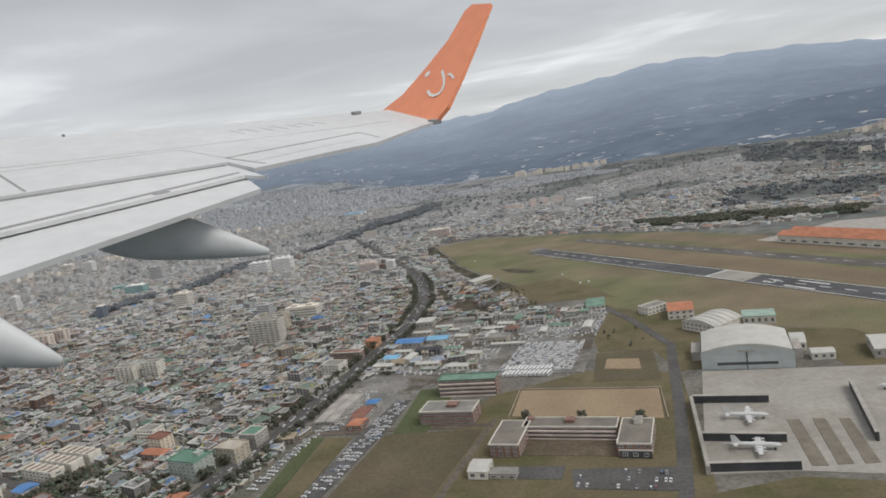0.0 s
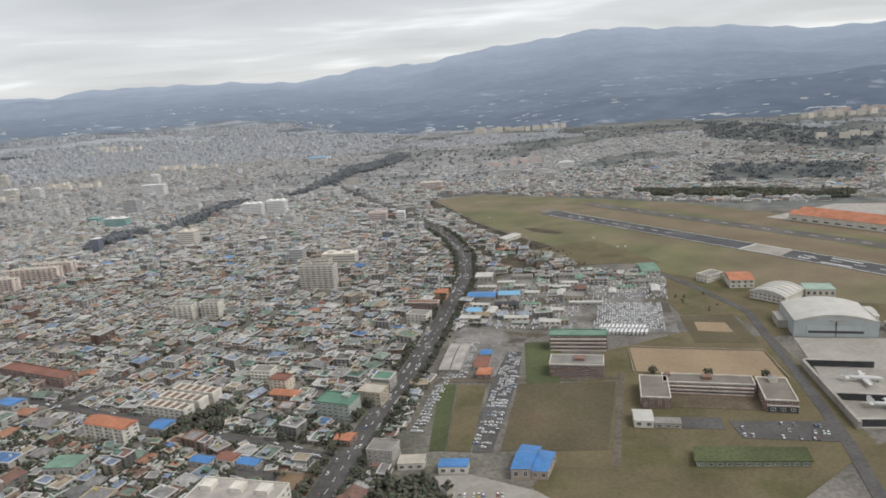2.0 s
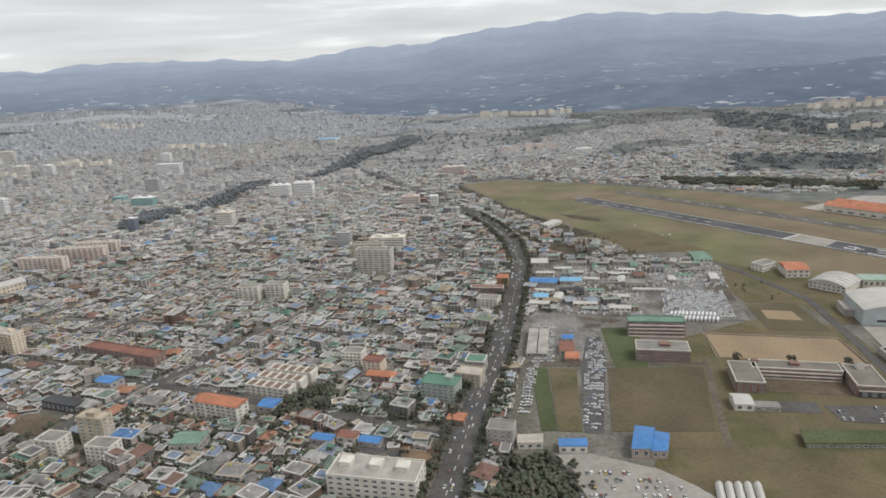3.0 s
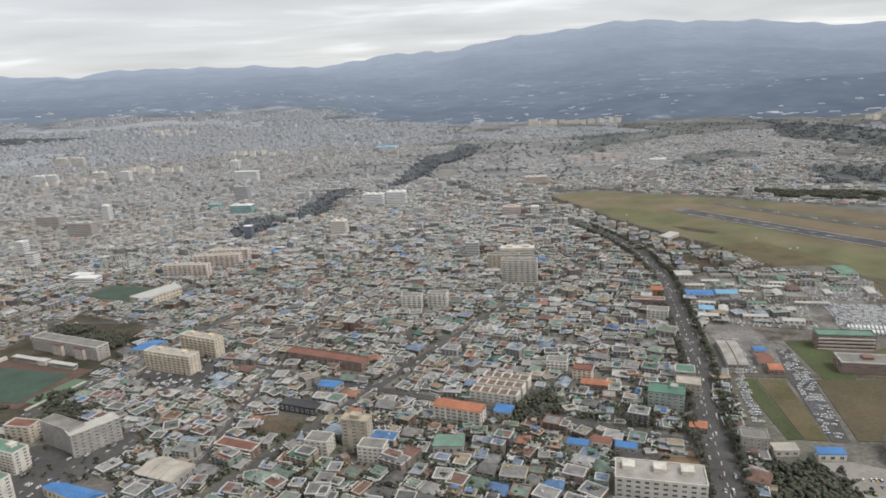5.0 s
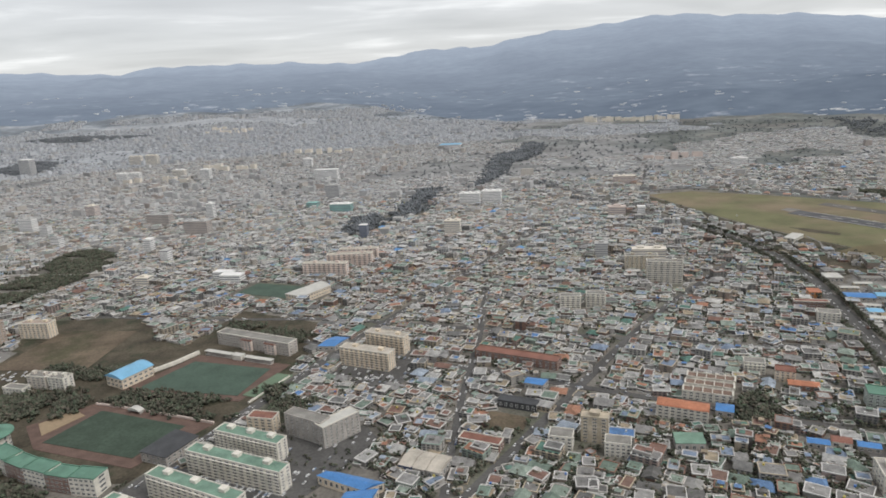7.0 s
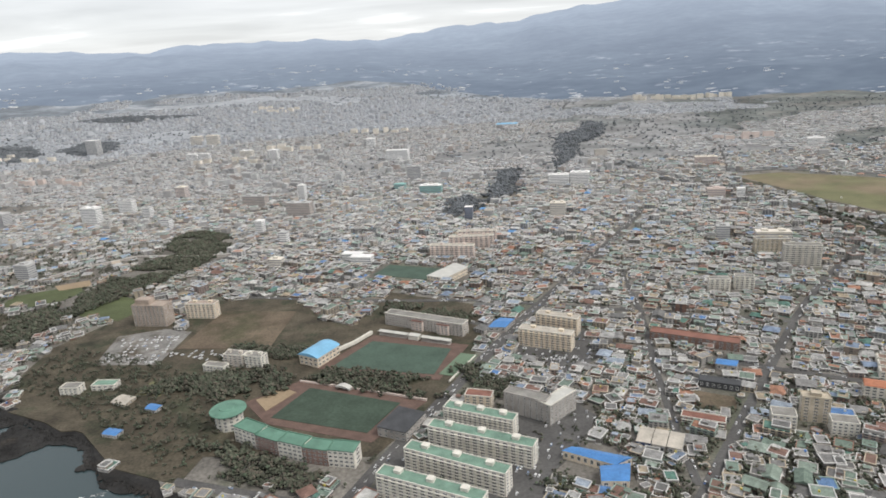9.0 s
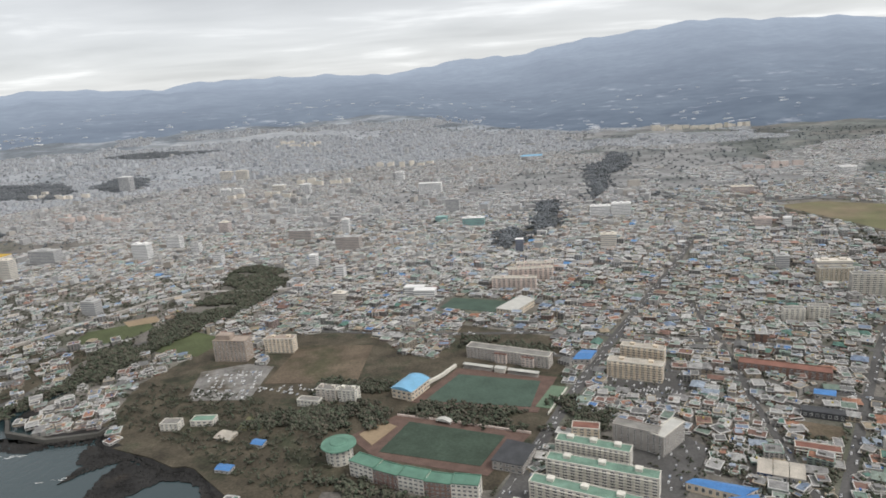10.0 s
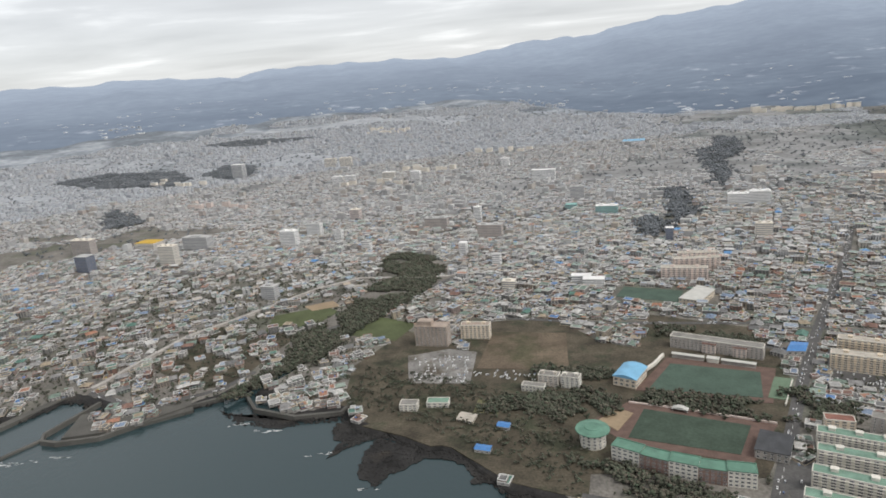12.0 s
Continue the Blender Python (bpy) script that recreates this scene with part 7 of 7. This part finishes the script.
def tree_kind(seed):
    rr = random.Random(seed)
    r = root("street_tree", 0, 0, 0, 0, "dark green evergreen street tree beside the road", "tree", "trees along the main road")
    s = Soup()
    s.cylinder(0, 0, -0.1, 0.12, 1.1, n=7, r2=0.07)
    for i in range(4):
        a = 6.2832 * i / 4 + rr.random()
        s.add([(0.05, 0, 0.7), (-0.05, 0, 0.7), (0, 0.05, 0.85), (0.7 * math.cos(a), 0.7 * math.sin(a), 1.5)], [(0, 1, 3), (1, 2, 3), (2, 0, 3)])
    part("trunk", s, M_BARK, r)
    s = Soup()
    keep_state = random.getstate()
    random.seed(seed)
    for _ in range(46):
        a, q, zz = rr.uniform(0, 6.28), rr.uniform(0, 1) ** 0.6, rr.uniform(0.8, 2.5)
        rad = 1.5 * math.sin(math.pi * min(1, (zz - 0.6) / 2.1)) ** 0.6
        s.blob(q * rad * math.cos(a), q * rad * math.sin(a), zz, rr.uniform(0.26, 0.5), rr.uniform(0.22, 0.42))
    random.setstate(keep_state)
    part("crown", s, M_LEAF, r)
    return r


TREES = [tree_kind(k) for k in range(4)]
first = set()
spots = []
pts = ROADS[0][1][:9]
for (x0, y0), (x1, y1) in zip(pts, pts[1:]):
    d = math.hypot(x1 - x0, y1 - y0)
    for i in range(int(d / 4.2)):
        for side in (-5.2, 5.2):
            t = (i + rt.random() * 0.5) * 4.2 / d
            spots.append((x0 + (x1 - x0) * t - (y1 - y0) / d * side, y0 + (y1 - y0) * t + (x1 - x0) / d * side))
for k in range(3):
    spots.append((9 + 15 * k, 178.5 - 6 * k))
for i, (x, y) in enumerate(spots[:180]):
    m = Matrix.Translation((x, y, 0)) @ Matrix.Rotation(rt.uniform(0, 6.28), 4, "Z") @ Matrix.Scale(rt.uniform(0.8, 1.3), 4)
    if i < 4:
        TREES[i].matrix_world = m
    else:
        c = copy_thing(TREES[i % 4], Matrix.Translation((x, y, 0)) @ Matrix.Rotation(rt.uniform(0, 6.28), 4, "Z"))

# ---- vehicles ----
def car_soups():
    body, cabin = Soup(), Soup()
    prof = [(-0.78, 0.14), (0.78, 0.14), (0.78, 0.3), (0.5, 0.34), (-0.72, 0.35), (-0.78, 0.3)]
    n = len(prof)
    body.add([(x, -0.31, z) for x, z in prof] + [(x, 0.31, z) for x, z in prof], [(i, (i + 1) % n, n + (i + 1) % n, n + i) for i in range(n)] + [tuple(range(n - 1, -1, -1)), tuple(range(n, 2 * n))])
    body.add([(0.1, -0.24, 0.53), (-0.5, -0.24, 0.53), (-0.5, 0.24, 0.53), (0.1, 0.24, 0.53)], [(0, 3, 2, 1)])
    cabin.add([(0.42, -0.28, 0.34), (-0.66, -0.28, 0.34), (-0.66, 0.28, 0.34), (0.42, 0.28, 0.34), (0.1, -0.235, 0.52), (-0.5, -0.235, 0.52), (-0.5, 0.235, 0.52), (0.1, 0.235, 0.52)], [(0, 4, 5, 1), (1, 5, 6, 2), (2, 6, 7, 3), (3, 7, 4, 0), (4, 7, 6, 5)])
    return body, cabin


body_s, cabin_s = car_soups()
car = root("parked_car", 0, 0, 0, 0, "small passenger car standing on the asphalt", "car", "cars on streets and lots")
part("body", body_s, M_CAR, car)
part("cabin", cabin_s, M_GLASS, car)
ws = Soup()
ws.add([(0.14 * math.cos(6.2832 * i / 8), sy, 0.14 + 0.14 * math.sin(6.2832 * i / 8)) for sy in (-0.05, 0.05) for i in range(8)], [(i, (i + 1) % 8, 8 + (i + 1) % 8, 8 + i) for i in range(8)] + [tuple(range(7, -1, -1)), tuple(range(8, 16))])
wheel_me = ws.mesh("wheel", [M_TYRE])
for wx0, wy0 in ((0.5, -0.29), (0.5, 0.29), (-0.5, -0.29), (-0.5, 0.29)):
    part("wheel", wheel_me, None, car, at=Matrix.Translation((wx0, wy0, 0)))
bus = root("parked_bus", 0, 0, 0, 0, "parked white bus with a dark window band", "bus", "buses in the vehicle yard")
s = Soup()
s.box(0, 0, 0.16, 3.8, 0.86, 0.95, bottom=True)
s.box(0, 0, 1.11, 3.5, 0.7, 0.06)
part("body", s, M_BUSWHITE, bus)
s = Soup()
s.box(0.02, 0, 0.62, 3.7, 0.88, 0.3, bottom=True)
part("windows", s, M_GLASS, bus)
for wx0 in (-1.2, 1.2):
    for wy0 in (-0.38, 0.38):
        part("wheel", wheel_me, None, bus, at=Matrix.Translation((wx0, wy0, 0)) @ Matrix.Scale(1.3, 4))

rc = random.Random(11)
cars, rest = [], []
for nm, pts, w in ROADS[:4]:  # traffic and kerbside parking
    for (x0, y0), (x1, y1) in zip(pts[:9], pts[1:9]):
        d, an = math.hypot(x1 - x0, y1 - y0), math.atan2(y1 - y0, x1 - x0)
        lanes = (-2.7, -1.0, 1.0, 2.7) if w > 7.5 else (-1.0, 1.0)
        for i in range(int(d / (5.5 if w > 7.5 else 4.5))):
            for ln in lanes:
                if rc.random() < 0.42:
                    t = rc.random()
                    cars.append((x0 + (x1 - x0) * t - math.sin(an) * ln, y0 + (y1 - y0) * t + math.cos(an) * ln, an if ln < 0 else an + math.pi, 0.16))


def car_rows(poly, ang, du, dv, fill_rate, z=0.12, target=None):
    xs, ys = [p[0] for p in poly], [p[1] for p in poly]
    cx, cy, n = sum(xs) / len(xs), sum(ys) / len(ys), 60
    for i in range(-n, n):
        for j in range(-n, n):
            u, v = i * du, j * dv
            x, y = cx + math.cos(ang) * u - math.sin(ang) * v, cy + math.sin(ang) * u + math.cos(ang) * v
            if rc.random() < fill_rate and inside([x], [y], poly)[0]:
                (cars if target is None else target).append((x, y, ang + math.pi / 2 + rc.gauss(0, 0.04) + rc.choice((0, math.pi)), z))


car_rows([(16, 138), (36, 131), (38, 138), (17, 145)], U20, 1.0, 3.4, 0.36)
car_rows([(-53, 147), (-49, 146), (-32.5, 188), (-28, 207), (-31.6, 208), (-41, 184)], radians(71), 1.9, 1.1, 0.55, 0.1, rest)
car_rows([(-69, 160), (-66, 159), (-54, 192), (-57, 194)], radians(71), 1.9, 1.0, 0.75, 0.1, rest)
car_rows([(-62, 130), (-44, 126), (-36, 114), (-64, 112)], radians(-12), 1.1, 3.0, 0.4, 0.1)
car_rows([(-284, 226), (-262, 214), (-250, 226), (-258, 230)], GRID, 1.1, 2.8, 0.4, 0.08)
car_rows([(4, 222), (29, 213), (40, 242), (16, 252)], U20, 0.95, 2.1, 0.85, 0.08, rest)
car_rows([(-4, 262), (20, 254), (46, 250), (56, 280), (24, 290), (-2, 296)], U20, 1.0, 2.5, 0.2, 0.08, rest)
car_rows([(-44, 240), (-4, 222), (0, 232), (-36, 250)], U20, 1.1, 2.5, 0.5, 0.08, rest)
car_rows([(-56, 192), (-50, 190), (-40, 222), (-46, 224)], radians(71), 1.9, 1.1, 0.6, 0.08, rest)
car_rows([(-30, 250), (2, 238), (14, 262), (-6, 290), (-24, 284)], U20, 1.05, 2.6, 0.36, 0.08, rest)
car_rows([(20, 254), (46, 246), (58, 282), (32, 300), (0, 306)], U20, 1.05, 2.6, 0.34, 0.08, rest)
car_rows([(8, 318), (26, 312), (26, 334), (10, 352)], radians(40), 1.1, 2.6, 0.5, 0.08, rest)
car_rows([(-2, 372), (8, 366), (0, 400), (-8, 420)], radians(70), 1.1, 2.8, 0.5, 0.08, rest)
car_rows([(-328, 172), (-296, 186), (-264, 190), (-259, 180), (-272, 160), (-283, 148), (-285, 128), (-345, 120)], GRID, 1.2, 3.4, 0.12, 0.1, rest)
car_rows([(-284, 236), (-262, 212), (-246, 226), (-244, 252), (-268, 264)], GRID, 1.2, 3.2, 0.22, 0.1, rest)
car_rows([(-468, 254), (-442, 250), (-440, 280), (-470, 282)], radians(-10), 1.1, 3.4, 0.35, 0.1, rest)
car_rows([(-320, 170), (-292, 158), (-288, 152), (-318, 166)], GRID, 1.1, 2.4, 0.5, 0.08, rest)
car_rows([(-440, 252), (-404, 246), (-402, 256), (-438, 262)], GRID, 1.1, 2.6, 0.3, 0.08, rest)
rc.shuffle(cars)
cars.sort(key=lambda q: q[1])
for i, (x, y, a, z) in enumerate(cars[:110]):
    m = Matrix.Translation((x, y, z)) @ Matrix.Rotation(a, 4, "Z")
    if i == 0:
        car.matrix_world = m
    else:
        copy_thing(car, m)
rest += cars[110:]
for nm, pts, w in ROADS[5:11] + ROADS[13:]:  # kerbside cars in the side streets
    for (x0, y0), (x1, y1) in zip(pts, pts[1:]):
        d, an = math.hypot(x1 - x0, y1 - y0), math.atan2(y1 - y0, x1 - x0)
        for i in range(int(d / 2.6)):
            if rc.random() < 0.5:
                t, ln = rc.random(), rc.choice((-1, 1)) * (w / 2 - 0.6)
                rest.append((x0 + (x1 - x0) * t - math.sin(an) * ln, y0 + (y1 - y0) * t + math.cos(an) * ln, an, 0.15))
lot_cars = Soup()
for x, y, a, z in rest:
    m3 = (math.cos(a), math.sin(a), x, y, z)
    place(lot_cars, body_s, m3, 0, 0)
    place(lot_cars, cabin_s, m3, 0, 1)
# cabins use the lightened glass so that the rows look brighter
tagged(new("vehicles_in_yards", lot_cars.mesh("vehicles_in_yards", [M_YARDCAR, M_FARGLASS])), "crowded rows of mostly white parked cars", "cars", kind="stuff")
nb = 0
for row_y in range(2):
    for i in range(12):
        x, y = 6.0 + 1.35 * i + 1.2 * row_y, 217.6 - 0.5 * i + 4.6 * row_y
        m = Matrix.Translation((x, y, 0.08)) @ Matrix.Rotation(U20 + radians(80), 4, "Z")
        if nb == 0:
            bus.matrix_world = m
        else:
            copy_thing(bus, m)
        nb += 1

# ---- the airliner's wing where it stands as the flight begins, shaped to fit that camera view ----
M_WINGSKIN = surface("wing_light_grey_paint", (0.63, 0.64, 0.645), rough=0.45, var=0.06, scale=0.5, fine=4.0, bump=0.02)
M_WINGDARK = surface("wing_gap_shade_and_dark_fittings", (0.3, 0.3, 0.3), rough=0.8, var=0.1, bump=0)
M_WINGLINE = surface("wing_panel_seal", (0.5, 0.5, 0.5), rough=0.7, var=0.1, bump=0)
M_WINGLET = surface("orange_winglet_paint", (0.9, 0.32, 0.17), rough=0.4, var=0.05, bump=0)
M_WINGMARK = surface("white_winglet_marking", (0.8, 0.78, 0.75), rough=0.5, var=0.03, bump=0)
wing = new("aircraft_wing")
wing.matrix_world = pose(-1.71, 15.17, 79.745, 14.693, -3.676, 57.832)
tagged(wing, "light grey airliner wing with flaps out and orange winglet", "aircraft wing")


def panel(name, outline, z0, z1, mat, label="", parent=wing):
    s = Soup()
    s.prism(outline, z0, z1)
    return part(name, s, mat, parent, label)


skin = panel("wing_skin", [(-8.08, 3.77), (-6.95, 3.31), (-4.5, 2.11), (-1.46, 1.12), (0.6, 0.66), (0.5, 0.4), (-0.35, -1.34), (-1.21, -1.47), (-3.27, -1.94), (-4.26, -1.9), (-5.87, -1.88), (-6.05, -1.86), (-6.0, -1.23), (-8.88, -0.73), (-9.7, -0.58)], -0.06, 0.0, M_WINGSKIN)
panel("flap", [(-9.67, -0.44), (-8.84, -0.6), (-5.92, -1.09), (-6.18, -2.2), (-6.31, -1.93), (-9.49, -2.0), (-10.26, -2.05)], -0.1, -0.05, M_WINGSKIN)
panel("flap", [(-10.22, -1.9), (-9.44, -1.87), (-6.17, -1.77), (-6.53, -2.47), (-10.0, -3.02), (-10.69, -3.15)], -0.18, -0.12, M_WINGSKIN)
# dark strips laid in as the shade inside the flap gaps
panel("flap_gap", [(-9.7, -0.55), (-8.88, -0.7), (-6.0, -1.2), (-6.05, -1.25), (-8.9, -0.78), (-9.7, -0.63)], -0.05, -0.035, M_WINGDARK)
panel("flap_gap", [(-10.24, -1.84), (-9.47, -1.84), (-6.25, -1.72), (-6.25, -1.78), (-9.47, -1.91), (-10.24, -1.92)], -0.12, -0.045, M_WINGDARK)


def seam(pts, w, mat=M_WINGLINE, z=0.004, name="panel_seam"):
    s = Soup()
    s.prism(strip(pts, w), 0.0, z)
    return part(name, s, mat, wing)


seam([(-9.4, 1.2), (-8.12, 0.87), (-5.67, 0.25), (-2.16, -0.42), (-0.9, -0.55)], 0.03)
seam([(-9.4, 0.92), (-8.24, 0.61), (-5.8, 0.09)], 0.03)
seam([(-5.8, 0.09), (-5.81, -0.98)], 0.02)
seam([(-8.3, 0.6), (-8.6, -0.72)], 0.035, M_WINGDARK)
seam([(-5.81, -0.98), (-4.2, -1.0), (-2.62, -1.01)], 0.05, M_WINGDARK)
seam([(-2.62, -1.01), (-2.81, -1.63)], 0.03, M_WINGDARK)
seam([(-5.75, -1.5), (-4.3, -1.48), (-3.3, -1.5)], 0.025)
seam([(-5.81, -0.98), (-5.75, -1.76)], 0.04, M_WINGDARK)
for k in range(7):  # unreadable registration, as plain bars
    u = -4.0 + 0.31 * k
    seam([(u, 1.0 - 0.2 * k * 0.31), (u - 0.05, 0.56 - 0.2 * k * 0.31)], 0.05, name="marking_bar")
    if k % 2:
        seam([(u - 0.16, 0.98 - 0.2 * k * 0.31), (u + 0.02, 0.95 - 0.2 * k * 0.31)], 0.07, name="marking_bar")
for u, v, z in ((-9.62, -1.92, -0.1), (-7.6, -1.86, -0.1)):
    s = Soup()
    s.box(u, v, z, 0.2, 0.14, 0.06, bottom=True)
    part("flap_hinge_cover", s, M_WINGDARK, wing)
s = Soup()
s.box(-0.6, 0.68, 0.0, 0.22, 0.12, 0.07)
part("light_housing", s, M_WINGDARK, wing)
for u, v in ((-7.6, 3.3), (-6.2, 2.72)):
    s = Soup()
    s.cylinder(u, v, 0, 0.03, 0.04, n=6)
    part("vortex_stud", s, M_WINGDARK, wing)


def fairing(a, b2, r):
    """A canoe-shaped housing below the flap, tapering aft."""
    s, n, m = Soup(), 14, 12
    ax = Vector(b2) - Vector(a)
    side = ax.cross(Vector((0, 0, 1))).normalized()
    up = side.cross(ax).normalized()
    prof = [0.25, 0.55, 0.78, 0.92, 1.0, 1.0, 0.95, 0.86, 0.76, 0.64, 0.52, 0.4, 0.27, 0.12]
    vs = []
    for i, q in enumerate(prof):
        c = Vector(a) + ax * (i / (n - 1))
        vs += [tuple(c + side * (r * 0.62 * q * math.cos(6.2832 * j / m)) + up * (r * q * math.sin(6.2832 * j / m))) for j in range(m)]
    s.add(vs, [(i * m + j, i * m + (j + 1) % m, (i + 1) * m + (j + 1) % m, (i + 1) * m + j) for i in range(n - 1) for j in range(m)] + [tuple(range(m - 1, -1, -1)), tuple(range((n - 1) * m, n * m))])
    ob = part("flap_fairing", s, M_WINGSKIN, wing)
    ob.data.polygons.foreach_set("use_smooth", [True] * len(ob.data.polygons))
    return ob


fairing((-8.5, -1.1, -0.3), (-6.8, -2.84, -0.86), 0.36)
fairing((-11.0, -2.2, -0.1), (-9.92, -3.6, -0.8), 0.38)

# the winglet: an upswept blade, thin, with a curved leading edge
blade = [(0.75, 0.95, -0.06), (0.55, 0.56, -0.06), (-0.37, -1.32, -0.01), (-0.16, -1.51, 0.32), (0.36, -1.54, 0.93), (1.01, -1.51, 1.64), (1.82, -1.42, 2.49), (2.15, -0.74, 2.48), (2.1, -0.57, 2.32), (1.56, -0.43, 1.64), (1.17, -0.04, 0.98), (0.84, 0.39, 0.36)]
out = Vector((0.697, -0.355, -0.622)) * 0.09
s = Soup()
n = len(blade)
s.add(blade + [tuple(Vector(p) + out) for p in blade], [tuple(range(n)), tuple(range(2 * n - 1, n - 1, -1))] + [(i, n + i, n + (i + 1) % n, (i + 1) % n) for i in range(n)])
winglet = part("winglet", s, M_WINGLET, wing, "upswept orange winglet with a white winking face mark")
face = -out.normalized() * 0.012


def stroke(pts, w):
    s = Soup()
    for p, q in zip(pts, pts[1:]):
        p, q = Vector(p) + face, Vector(q) + face
        d = (q - p).normalized() * w * 0.3
        side = (q - p).cross(out).normalized() * w / 2
        p, q = p - d, q + d
        s.add([tuple(p - side), tuple(q - side), tuple(q + side), tuple(p + side)], [(0, 1, 2, 3)])
    return part("face_mark", s, M_WINGMARK, winglet)


stroke([(0.8, -0.77, 0.98), (0.62, -0.93, 0.85), (0.42, -1.06, 0.72), (0.3, -1.08, 0.6), (0.26, -1.02, 0.52), (0.28, -0.87, 0.46), (0.38, -0.7, 0.48), (0.49, -0.58, 0.53)], 0.075)
stroke([(0.66, -0.88, 0.84), (0.64, -1.0, 0.91), (0.6, -1.09, 0.94), (0.51, -1.2, 0.92), (0.43, -1.3, 0.87)], 0.06)
c0 = Vector((0.96, -0.26, 0.87)) + face
e1 = Vector((-0.44, -0.9, 0.02)).normalized()
e2 = e1.cross(out).normalized()
s = Soup()
s.add([tuple(c0 + e1 * 0.09 * math.cos(6.2832 * i / 14) + e2 * 0.09 * math.sin(6.2832 * i / 14)) for i in range(14)], [tuple(range(14))])
part("face_mark", s, M_WINGMARK, winglet)
s = Soup()
s.box(-0.35, -1.3, -0.06, 0.3, 0.16, 0.1, bottom=True)
part("tail_light", s, M_WINGDARK, wing)
